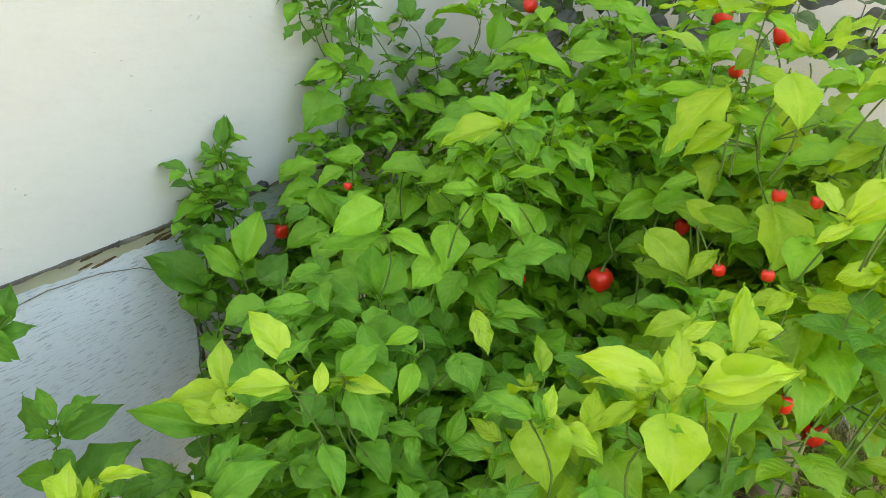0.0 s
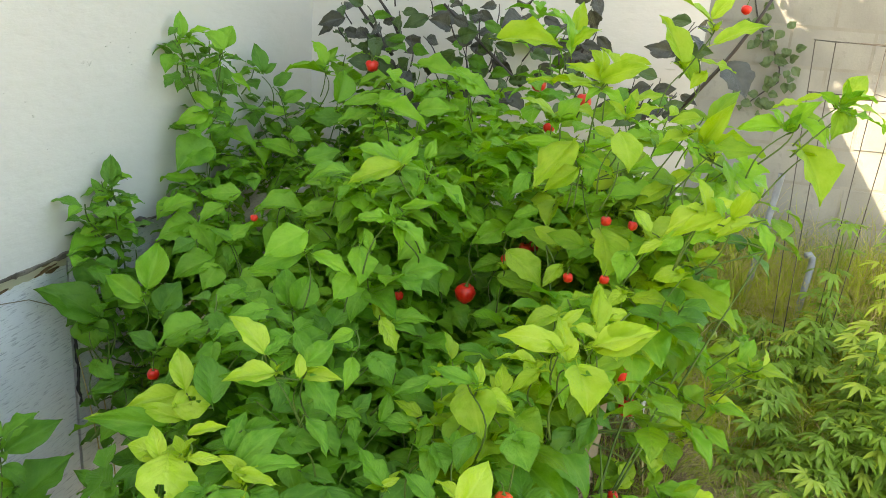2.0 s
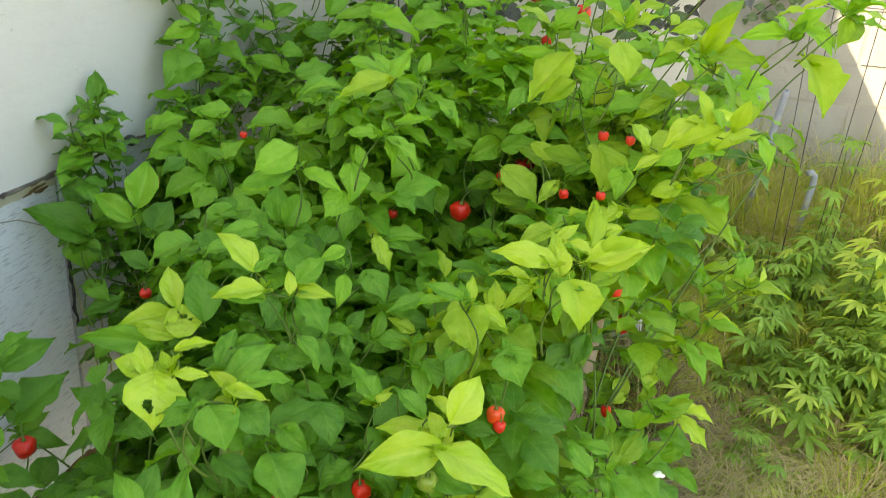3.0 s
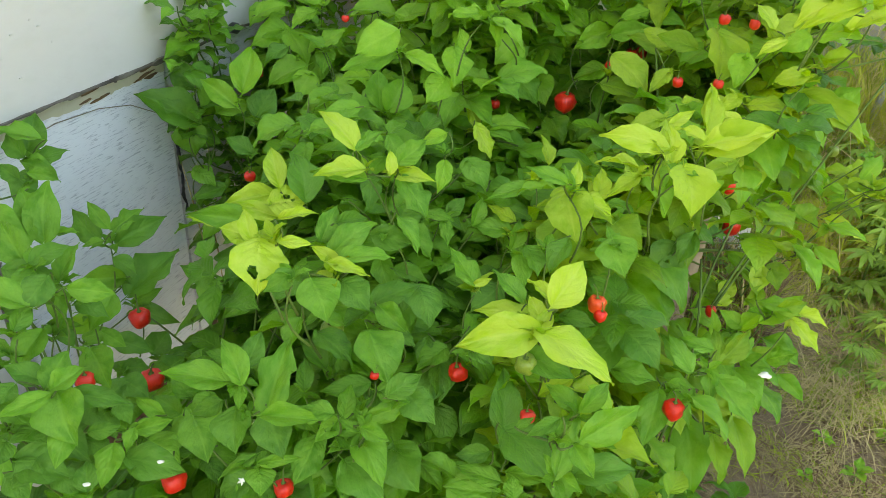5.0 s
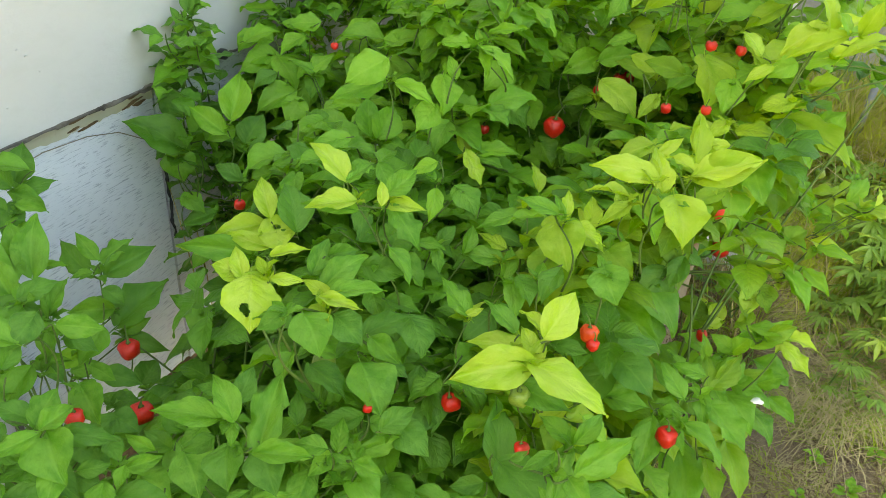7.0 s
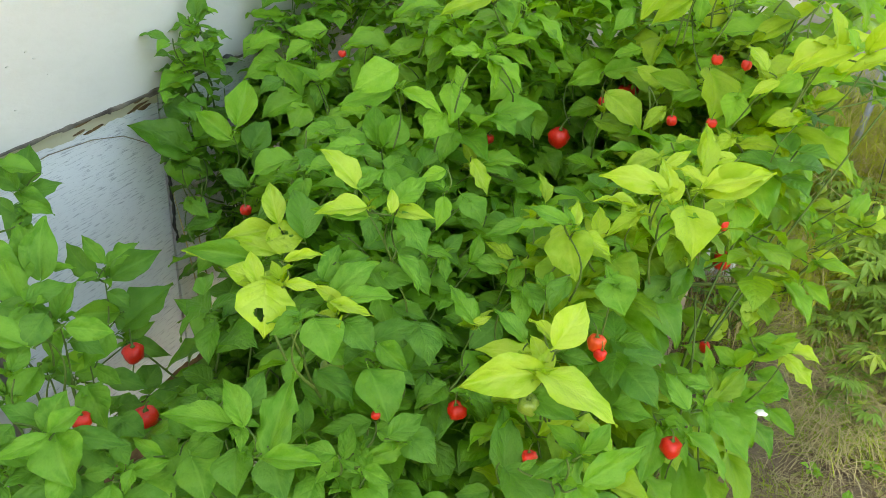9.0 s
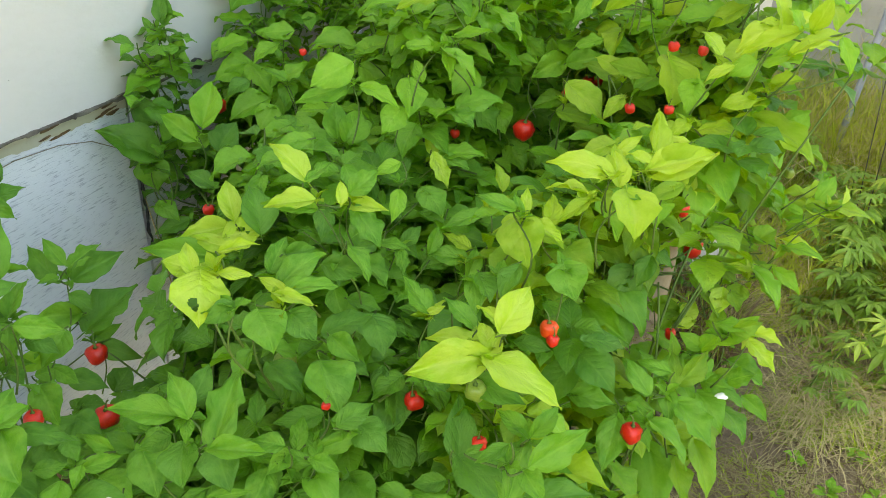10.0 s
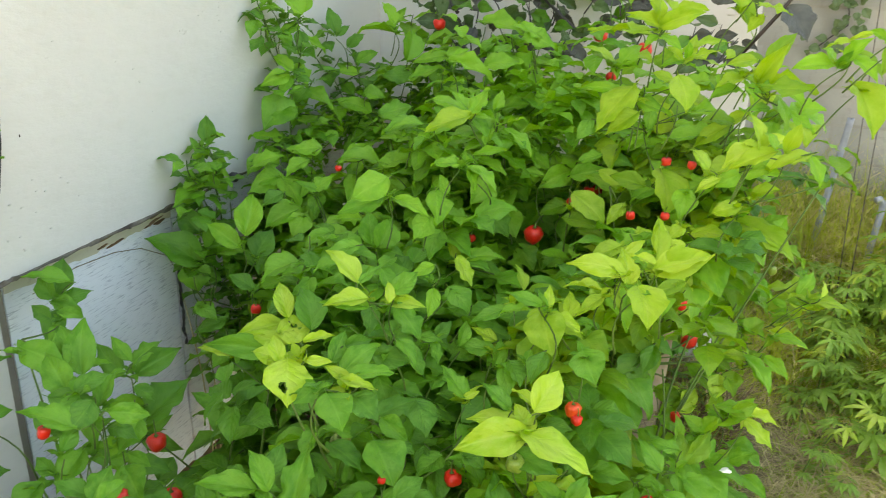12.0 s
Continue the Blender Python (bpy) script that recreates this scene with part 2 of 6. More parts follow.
def ragged_board(name, a0, a1, z0, z1, o, thick, mat, parent, label, low=0.0, right=0.0, seed=0, step=0.012):
    """A sheet of cladding with a worn lower and right-hand edge."""
    bm = bmesh.new()
    na, nz = max(2, int((a1 - a0) / step)), 6
    rows = []
    for j in range(nz + 1):
        f = (j / nz) ** 2
        row = []
        for i in range(na + 1):
            a, z = a0 + (a1 - a0) * i / na, z0 + (z1 - z0) * f
            if j == 0:
                z += low * (noise.noise((a * 14, seed, 0)) + 0.7 * noise.noise((a * 60, seed, 3)))
            if i == na:
                a += right * noise.noise((z * 16, seed, 7))
            row.append(bm.verts.new((a, -o - 0.0015 * noise.noise((a * 2.5, z * 2.5, seed)), z)))
        rows.append(row)
    for ra, rb in zip(rows, rows[1:]):
        for i in range(na):
            bm.faces.new((ra[i], ra[i + 1], rb[i + 1], rb[i]))
    r = bmesh.ops.extrude_face_region(bm, geom=bm.faces[:])
    bmesh.ops.translate(bm, verts=[v for v in r["geom"] if isinstance(v, bmesh.types.BMVert)], vec=(0, thick, 0))
    bmesh.ops.recalc_face_normals(bm, faces=bm.faces)
    return part(name, bm, mat, parent, label)


END = 2.27          # where the wall meets the projecting end wall
LAP = 0.912         # the siding's lower edge

house = setting("wall_house", "white-painted wooden house wall with worn siding", "wall")
part("core", wbox(bmesh.new(), 0.602, END, -0.20, -0.062, 0.0, 2.75), CREAM, house)
part("core", wbox(bmesh.new(), -2.5, 0.598, -0.24, -0.12, 0.0, 2.75), PAINT, house)
ragged_board("siding", 0.548, END + 0.01, LAP, 2.75, 0.0, 0.028, PAINT, house, "white siding sheet with a ragged lower edge", 0.006, 0.0, 1)
ragged_board("skirting", 0.606, 1.084, 0.215, LAP + 0.03, -0.034, 0.018, PLY, house, "grain-worn white plywood skirting", 0.010, 0.008, 2)
ragged_board("skirting", 1.097, END + 0.01, 0.20, LAP + 0.03, -0.040, 0.018, PLY, house, "grain-worn white plywood skirting", 0.010, 0.0, 3)
ragged_board("skirting", -2.5, 0.548, 0.02, LAP - 0.004, 0.012, 0.02, PAINT, house, "white skirting board standing proud", 0.004, 0.010, 4)
part("foundation", wbox(bmesh.new(), 0.60, END, -0.15, -0.056, 0.0, 0.30, 0.004), ROT, house, "dark brown foundation timber")
part("batten", wbox(bmesh.new(), 0.552, 0.602, -0.058, -0.030, 0.05, LAP + 0.02, 0.003), OLDWOOD, house, "weathered batten behind the seam")
part("ledge", wbox(bmesh.new(), -2.5, 0.543, -0.116, 0.020, LAP - 0.016, LAP + 0.012, 0.004), OLDWOOD, house, "grey timber ledge")

# black frayed seam between the two plywood sheets
bm = bmesh.new()
tube(bm, [(1.0905 + 0.007 * noise.noise((z * 40, 2, 0)), 0.030 - 0.004 * noise.noise((z * 30, 5, 0)), z) for z in np.linspace(0.545, 0.755, 28)],
     [0.0036 + 0.0026 * noise.noise((i * 1.7, 8, 0)) for i in range(28)], 6)
part("seam", bm, TAR, house, "black frayed sealant in the seam")

# the siding's worn lower edge, its dark colour also painting the lap's shadow line, and the cream-painted strip under
# it
bm = bmesh.new()
prev = None
for i in range(190):
    a = 0.552 + (END - 0.56) * i / 189
    d = 0.0025 + 0.003 * noise.noise((a * 23, 1, 5)) + 0.006 * max(0.0, noise.noise((a * 7, 4, 1)))
    quad = [bm.verts.new((a, y, z)) for y, z in ((-0.0035, LAP + 0.0012 + 0.002 * noise.noise((a * 31, 6, 2))), (-0.0035, LAP - d), (0.026, LAP - d - 0.002), (0.026, LAP + 0.006))]
    if prev:
        for k in range(4):
            bm.faces.new((prev[k], prev[(k + 1) % 4], quad[(k + 1) % 4], quad[k]))
    prev = quad
bmesh.ops.recalc_face_normals(bm, faces=bm.faces)
part("worn_edge", bm, WORN_SHADED, house, "grey worn lower edge of the siding, darkened as its shadow line")
ragged_board("strip", 0.607, 1.083, 0.874, LAP + 0.02, -0.0315, 0.002, CREAM, house, "cream-painted strip under the siding", 0.008, 0.0, 9)

# rotten streaks in the strip under the lap: thin slivers of brown wood
rr = random.Random(3)
for k in range(15):
    a = rr.choice((0.872, 0.872, 0.880, 1.02, 1.03)) + rr.uniform(-0.026, 0.026)
    z, w, h = LAP - rr.uniform(0.016, 0.040), rr.uniform(0.008, 0.022), rr.uniform(0.0012, 0.0032)
    bm = bmesh.new()
    ring = [bm.verts.new((a + w * math.cos(q * math.tau / 9), 0.0285, z + 0.12 * w * math.cos(q * math.tau / 9) + h * (0.8 + 0.7 * noise.noise((q * 1.9, a * 70, k))) * math.sin(q * math.tau / 9))) for q in range(9)]
    r = bmesh.ops.extrude_face_region(bm, geom=[bm.faces.new(ring)])
    bmesh.ops.translate(bm, verts=[v for v in r["geom"] if isinstance(v, bmesh.types.BMVert)], vec=(0, 0.004, 0))
    bmesh.ops.recalc_face_normals(bm, faces=bm.faces)
    part("rot", bm, ROT, house, "sliver of rotten brown wood")
# dark bites out of the siding's lower edge
for a, w, h in ((0.575, 0.016, 0.007), (0.60, 0.010, 0.006), (0.80, 0.020, 0.006), (0.905, 0.012, 0.006), (0.955, 0.030, 0.005), (1.02, 0.018, 0.008), (1.045, 0.022, 0.009)):
    bm = bmesh.new()
    ring = [bm.verts.new((a + w * math.cos(q * math.tau / 11), -0.0052, LAP + h * (0.7 + 0.8 * noise.noise((q * 1.7, a * 31, 2))) * math.sin(q * math.tau / 11))) for q in range(11)]
    r = bmesh.ops.extrude_face_region(bm, geom=[bm.faces.new(ring)])
    bmesh.ops.translate(bm, verts=[v for v in r["geom"] if isinstance(v, bmesh.types.BMVert)], vec=(0, 0.004, 0))
    bmesh.ops.recalc_face_normals(bm, faces=bm.faces)
    part("rot", bm, WORN_SHADED, house, "dark rotten bite in the edge")
# flakes of lifted paint
for k in range(34):
    c = rr.choice(((0.72, 1.02), (0.70, 1.05), (0.66, 0.97), (0.98, 1.20), (1.3, 1.28), (0.80, 1.32)))
    a, z, w = c[0] + rr.gauss(0, 0.04), c[1] + rr.gauss(0, 0.03), rr.uniform(0.0012, 0.0034)
    if z < LAP + 0.02:
        continue
    bm = bmesh.new()
    ring = [bm.verts.new((a + w * (1 + 0.4 * noise.noise((q * 2.1, k, 1))) * math.cos(q * math.tau / 7), -0.0013 - 0.0006 * math.sin(q * math.tau / 7), z + 0.45 * w * (1 + 0.5 * noise.noise((q * 1.7, k, 5))) * math.sin(q * math.tau / 7))) for q in range(7)]
    r = bmesh.ops.extrude_face_region(bm, geom=[bm.faces.new(ring)])
    bmesh.ops.translate(bm, verts=[v for v in r["geom"] if isinstance(v, bmesh.types.BMVert)], vec=(0, 0.0024, 0))
    bmesh.ops.recalc_face_normals(bm, faces=bm.faces)
    part("flake", bm, PAINT, house)
# rusted nail heads
for a, z in ((0.640, 1.235), (0.665, 1.150)):
    bm = bmesh.new()
    bmesh.ops.create_icosphere(bm, subdivisions=1, radius=0.0020, matrix=Matrix.Translation((a, -0.0005, z)) @ Matrix.Diagonal((0.8, 0.4, 1.5, 1)))
    part("nail", bm, WIRE, house, "rusted nail head")

endwall = setting("wall_end", "white-painted yard wall meeting the house", "wall")
part("face", wbox(bmesh.new(), END, END + 0.16, -0.2, 1.225, 0.0, 2.16, 0.006), PAINT, endwall)
part("return", wbox(bmesh.new(), END + 0.162, 4.298, 1.065, 1.225, 0.0, 2.16, 0.006), PAINT, endwall)
roof = setting("roof", "plain eaves over the house wall", "roof")
part("eaves", wbox(bmesh.new(), -6.0, END, -4.0, 0.2, 2.752, 3.25), ROOF, roof)
back = setting("wall_back", "white house wall behind", "wall")
part("face", wbox(bmesh.new(), -6.0, -2.502, -0.3, 0.0, 0.0, 2.75), PAINT, back)

# concrete block wall: every block a piece of its own
blockwall = setting("wall_block", "grey concrete block garden wall", "wall")
BW, BH, GAP = 0.40, 0.20, 0.009
part("mortar", wbox(bmesh.new(), 4.303, 4.48, 0.95, 7.5, 0.0, 2.0), MORTAR, blockwall)
bm = wbox(bmesh.new(), 4.30, 4.49, 0, BW - GAP, 0, BH - GAP, 0.004)
block_mesh = link("block", bm, BLOCK)
for j in range(10):
    for i in range(16):
        ob = new("block", block_mesh)
        ob.parent = blockwall
        ob.location = (random.uniform(-0.002, 0.002), -(0.966 + i * BW + (BW / 2 if j % 2 else 0)), 0.02 + j * BH)

# ground: one sheet, gently uneven
bm = bmesh.new()
N = 90
grid = {}
for i in range(N + 1):
    for j in range(N + 1):
        fx, fy = (2 * i / N - 1), (2 * j / N - 1)
        x, y = 0.6 + math.copysign(abs(fx) ** 3.2, fx) * 60, 1.6 + math.copysign(abs(fy) ** 3.2, fy) * 60
        near = math.exp(-(x * x + y * y) / 30)
        z = 0.02 + near * (0.025 * noise.noise((x * 1.4, y * 1.4, 0)) + 0.012 * noise.noise((x * 6, y * 6, 2)))
        grid[i, j] = bm.verts.new((x, y, z))
for i in range(N):
    for j in range(N):
        bm.faces.new((grid[i, j], grid[i + 1, j], grid[i + 1, j + 1], grid[i, j + 1]))
GROUND, nt, b = shader("lawn_and_soil", 0.95)
gb, gs = tex(nt, 1.3, 5.0, 0.6), tex(nt, 45.0, 7.0, 0.7)
c = mix(nt, ramp(nt, gb, 0.42, 0.62), (0.24, 0.165, 0.092), (0.34, 0.250, 0.140))
c = mix(nt, ramp(nt, tex(nt, 3.1, 5.0, 0.6), 0.48, 0.62), c, (0.27, 0.215, 0.105))
c = mix(nt, math_node(nt, "MULTIPLY", ramp(nt, gs, 0.42, 0.66), 0.7), c, (0.13, 0.090, 0.050))
nt.links.new(c, b.inputs["Base Color"])
bump(nt, b, gs, 0.9, 0.02)
tagged(new("ground", link("ground", bm, GROUND, True)), "dry lawn and bare brown soil", "ground", kind="structure")


# ---- leaves ----
def leaf_into(bm, uvl, xf, seed, fold=0.30, droop=0.30, ruffle=0.03, petiole=0.22, hole=None, rows=14, cols=4, dense=1):
    """A pepper leaf one long and one wide: rounded base, drawn-out tip, folded along its midrib."""
    rows, cols = rows * dense, cols * dense
    rnd = random.Random(seed)
    skew, turn, ph = rnd.uniform(-0.06, 0.06), rnd.uniform(-0.25, 0.25), rnd.uniform(0, 6)
    wide = rnd.uniform(0.30, 0.38)
    table, uvs = [], {}
    for i in range(rows + 1):
        u = (1 - math.cos(math.pi * (i / rows) ** 1.05)) / 2
        w = math.sin(math.pi / 2 * u / wide) ** 0.62 if u < wide else (1 - min(1.0, (u - wide) / (1 - wide)) ** 1.8) ** 1.32
        w = 0.93 * w + 0.014 * (1 - u)
        row = []
        for j in range(-cols, cols + 1):
            v = j / cols
            y = v * w * (1 + 0.035 * math.sin(u * 15 + ph + v) + 0.03 * noise.noise((u * 9, v, seed))) * 0.58
            x = u - 0.09 * abs(v) ** 1.5 * (1 - u) ** 4
            z = fold * abs(y) + droop * u * (1 - u) + ruffle * (math.sin(u * 13 + ph + 2 * v) + 0.8 * math.sin(u * 22 + 2 * ph - v)) * abs(v) ** 2 + 0.022 * noise.noise((u * 5, v * 2.2, seed + 3)) * w - 0.07 * abs(v) ** 3 * w + turn * u * y - 0.10 * max(0.0, u - 0.75) ** 1.5 * 4
            y += skew * math.sin(math.pi * u)
            vert = bm.verts.new(xf @ Vector((x, y, z)))
            uvs[vert] = (u, 0.5 + 0.5 * v)
            row.append(vert)
        table.append(row)
    for i in range(rows):
        for j in range(2 * cols):
            if hole:
                u, v = (i + 0.5) / rows, (j + 0.5) / cols - 1
                if any(((u - hu) / hr) ** 2 + ((v - hv) / hr / 2.2) ** 2 < 1 + 0.4 * noise.noise((u * 9, v * 9, seed)) for hu, hv, hr in hole):
                    continue
            f = bm.faces.new((table[i][j], table[i + 1][j], table[i + 1][j + 1], table[i][j + 1]))
            for lp in f.loops:
                lp[uvl].uv = uvs[lp.vert]
    if petiole:
        a = [bm.verts.new(xf @ Vector((-petiole, 0.012 * q, -0.02 + t))) for q, t in ((-1, 0), (1, 0), (0, 0.02))]
        e = [bm.verts.new(xf @ Vector((0.03, 0.016 * q, t))) for q, t in ((-1, -0.012), (1, -0.012), (0, 0.008))]
        for k in range(3):
            f = bm.faces.new((a[k], e[k], e[(k + 1) % 3], a[(k + 1) % 3]))
            for lp in f.loops:
                lp[uvl].uv = (0.5, 0.5)


def leaf_mesh(name, mat, seed, fold=0.30, droop=0.30, ruffle=0.03, **more):
    bm = bmesh.new()
    leaf_into(bm, bm.loops.layers.uv.new("UVMap"), Matrix.Identity(4), seed, fold, droop, ruffle, **more)
    return link(name, bm, mat, True)


def whorl_mesh(name, mat, seed, n, rise, stem, width=(0.58, 0.8)):
    """Leaves round the end of a twig as one mesh, the longest one long; rise: how steeply they stand up."""
    bm = bmesh.new()
    uvl = bm.loops.layers.uv.new("UVMap")
    rnd = random.Random(seed)
    for k in range(n):
        size = rnd.uniform(0.7, 1.0) * (0.62 + 0.38 * k / n)
        xf = (Matrix.Translation((0, 0, -0.11 * k * stem)) @ Matrix.Rotation(k * 2.4 + rnd.uniform(-0.35, 0.35), 4, "Z") @ Matrix.Rotation(-rnd.uniform(*rise), 4, "Y")
              @ Matrix.Translation((0.2 * size, 0, 0)) @ Matrix.Diagonal((size, size * rnd.uniform(*width), size, 1)))
        leaf_into(bm, uvl, xf, seed * 7 + k, rnd.uniform(0.2, 0.42), rnd.uniform(0.15, 0.4), 0.04, 0.2, rows=7, cols=2)
    return link(name, bm, mat, True)


SHAPES = [dict(fold=0.26, droop=0.22), dict(fold=0.38, droop=0.12, ruffle=0.05), dict(fold=0.16, droop=0.36), dict(fold=0.48, droop=0.26, ruffle=0.045), dict(fold=0.30, droop=0.42, ruffle=0.03), dict(fold=0.20, droop=0.05, ruffle=0.06)]
KIND = {k: [leaf_mesh("leaf", m, 10 * i + j, **s) for j, s in enumerate(SHAPES)] for i, (k, m) in enumerate(
    (("green", GREEN), ("deep", DEEP), ("lime", LIME), ("yellow", YELLOW), ("fresh", FRESH), ("olive", OLIVE), ("purple", PURPLE), ("creeper", IVY), ("dusk", DUSK)))}
EATEN = [leaf_mesh("leaf", YELLOW, 71, 0.12, 0.18, hole=((0.58, -0.22, 0.085),), dense=4),
         leaf_mesh("leaf", YELLOW, 72, 0.14, 0.2, hole=((0.45, 0.3, 0.07), (0.55, 0.05, 0.04)), dense=4)]
WHORLS = {k: [whorl_mesh("whorl", m, 30 * i + j, 7 + j % 3, (-0.75, 0.25), 1.0) for j in range(5)] for i, (k, m) in enumerate((("green", GREEN), ("deep", DEEP), ("fresh", FRESH), ("lime", LIME), ("olive", OLIVE)))}
TIPS = {k: [whorl_mesh("growing_tip", m, 200 + 30 * i + j, 6, (0.0, 0.8), 0.4, (0.40, 0.58)) for j in range(4)] for i, (k, m) in enumerate((("fresh", FRESH), ("lime", LIME), ("green", GREEN)))}
# tones also carry painted light: deep leans to low plants, fresh to high ones
TONES = ("green", "deep", "lime", "yellow", "fresh", "olive")
rng = random.Random(5)
LIGHTWARD = (UP * 0.72 + OUT * 0.35 - ALONG * 0.45).normalized()


HANGING = (UP * 0.25 - ALONG * 0.8 + OUT * 0.25).normalized()


def leaf(plant, base, tip, width, kind, mesh=None, face=None):
    """One leaf from its base to its tip, its upper side turned to the light."""
    base, tip = Vector(base), Vector(tip)
    along = tip - base
    size = along.length * 1.03
    x = along.normalized()
    up = (face or LIGHTWARD) + Vector([rng.uniform(-0.36, 0.36) for _ in range(3)])
    y = up.cross(x)
    y = y.normalized() if y.length > 0.05 else x.orthogonal()
    z = x.cross(y)
    m = Matrix(((x.x, y.x, z.x, 0), (x.y, y.y, z.y, 0), (x.z, y.z, z.z, 0), (0, 0, 0, 1)))
    ob = new("leaf", mesh or rng.choice(KIND[kind]))
    ob.parent = plant
    ob.matrix_basis = Matrix.Translation(base - plant.location) @ m @ Matrix.Diagonal((size, size * width, size, 1))
    return ob


def branch(plant, start, end, r0, r1, mat=STEM, bend=0.04):
    start, end = Vector(start), Vector(end)
    b = Vector((rng.uniform(-1, 1), rng.uniform(-1, 1), rng.uniform(-0.3, 0.6))) * bend
    n = 6
    pts = curve(start - plant.location, end - plant.location, b, n)
    return part("branch", tube(bmesh.new(), pts, [r0 + (r1 - r0) * i / n for i in range(n + 1)]), mat, plant, smooth=True)


SHELL = []          # middles of the outer leaves


def plant_at(x, y, label, group="pepper plants", name="pepper_plant"):
    p = thing(name, (x, y, 0.02), label, "pepper plant", group)
    return p


def trunk(p, height, r=0.009, lean=(0, 0), mat=STEM):
    top = Vector((p.location.x + lean[0], p.location.y + lean[1], height))
    pts = curve((0, 0, -0.03), top - p.location, (rng.uniform(-0.02, 0.02), rng.uniform(-0.02, 0.02), 0), 7)
    part("stem", tube(bmesh.new(), pts, [r * (1.25 - 0.07 * i) for i in range(8)], 8), mat, p, smooth=True)
    return top


limb_ends = {}


def limbs(p, crotch, tips, mat=STEM, r=0.0026):
    """The main limbs of a plant, from its stem to the given ends."""
    limb_ends[p] = [Vector(t) for t in tips]
    for t in limb_ends[p]:
        branch(p, crotch, t, r, r * 0.62, mat, 0.03)


def nearest_limb(p, place):
    return min(limb_ends[p], key=lambda t: (t - place).length + max(0.0, t.z - place.z) * 2)


def twig_start(p, hub):
    """Where a twig begins: on the nearest limb, or a little way down inside the plant where no limb is near."""
    limb = nearest_limb(p, hub)
    if (limb - hub).length < 0.15:
        return limb
    low = Vector((p.location.x, p.location.y, hub.z - 0.30))
    return hub + (low - hub).normalized() * 0.09


def sprig(p, leaves, mat=STEM):
    """Leaves given in millimetres: base, tip, width in percent, tone; a twig joins them to the nearest limb."""
    bases = [Vector(l[:3]) / 1000 for l in leaves]
    hub = sum(bases, Vector()) / len(bases) - Vector((0, 0, 0.015))
    branch(p, twig_start(p, hub), hub, 0.0016, 0.0010, mat, 0.015)
    pale = any(l[7] in (2, 3) for l in leaves)
    young = "green" if ALONG.dot(hub) < 0.75 and not any(l[7] == 3 for l in leaves) else "lime" if pale else rng.choice(("fresh", "green"))
    whorl(p, hub + Vector((0, 0, 0.010)), rng.uniform(0.022, 0.036), rng.choice(TIPS[young]))
    for l, base in zip(leaves, bases):
        tip = Vector(l[3:6]) / 1000
        SHELL.append((p, base.lerp(tip, 0.4)))
        leaf(p, base, tip, l[6] / 100, TONES[l[7]], EATEN[l[8]] if len(l) > 8 else None)
        gap = (base - hub)
        if gap.length > 0.025:
            branch(p, hub, base + (base - tip) * 0.18, 0.0016, 0.0011, mat, 0.01)


def whorl(p, place, size, mesh, lean=0.35):
    """A joined whorl of leaves at the end of an inner twig."""
    ob = new(mesh.name.split(".")[0], mesh)
    ob.parent = p
    ob.matrix_basis = Matrix.Translation(Vector(place) - p.location) @ Euler((rng.uniform(-lean, lean), rng.uniform(-lean, lean), rng.uniform(0, 6.28))).to_matrix().to_4x4() @ Matrix.Scale(size, 4)
    return ob


def rosette(p, hub, n, size, kinds, mat=STEM, droop=(-0.95, 0.15), width=(0.58, 0.82), spread=0.010, turned=None):
    """A twig with leaves turning round its upper end, older and larger ones lower down."""
    hub = Vector(hub)
    limb = nearest_limb(p, hub)
    reach = (limb - hub).length
    branch(p, hub.lerp(limb, min(1.0, 0.09 / reach)), hub, 0.0022, 0.0012, mat, 0.01)
    back = (limb - hub).normalized()
    turn = rng.uniform(0, 6.28)
    for k in range(n):
        a = turn + k * 2.4 + rng.uniform(-0.35, 0.35)
        d = Vector((math.cos(a), math.sin(a), rng.uniform(*droop)))
        s = size * rng.uniform(0.75, 1.1) * (0.72 + 0.09 * k)
        base = hub + back * spread * k + d * 0.016
        leaf(p, base, base + d.normalized() * s, rng.uniform(*width), rng.choice(kinds), face=((turned or UP) + d * 0.2).normalized())


# ---- fruit ----
def pod_mesh(name, mat, seed, long=1.15):
    """A wrinkled lantern-shaped pod, one wide, hanging from its top."""
    rnd = random.Random(seed)
    bm = bmesh.new()
    prof = ((0.04, 0.06), (0.0, 0.20), (0.03, 0.36), (0.14, 0.46), (0.30, 0.50), (0.50, 0.50), (0.68, 0.46), (0.82, 0.36), (0.91, 0.22), (0.97, 0.09), (1.00, 0.02))
    rings = []
    lobes, ph = rnd.choice((3, 4)), rnd.uniform(0, 6)
    for f, r in prof:
        ring = []
        for k in range(18):
            a = k * math.tau / 18
            rr = r * (1 + 0.07 * math.sin(lobes * a + ph + f * 1.5)) * (1 + 0.20 * noise.noise((math.cos(a) * 2.2, math.sin(a) * 2.2, f * 4.5 + seed)))
            ring.append(bm.verts.new((rr * math.cos(a), rr * math.sin(a), -f * long + 0.02 * math.cos(lobes * a))))
        rings.append(ring)
    for ra, rb in zip(rings, rings[1:]):
        for k in range(18):
            bm.faces.new((ra[k], rb[k], rb[(k + 1) % 18], ra[(k + 1) % 18]))
    bm.faces.new(rings[0])
    bm.faces.new(list(reversed(rings[-1])))
    return link(name, bm, mat, True)


def calyx_mesh():
    bm = bmesh.new()
    tube(bm, [(0, 0, -0.03), (0.0, 0, 0.04), (0.05, 0.02, 0.28), (0.16, 0.05, 0.55), (0.34, 0.08, 0.75)], [0.15, 0.07, 0.04, 0.035, 0.04], 7)
    return link("calyx", bm, STEM, True)


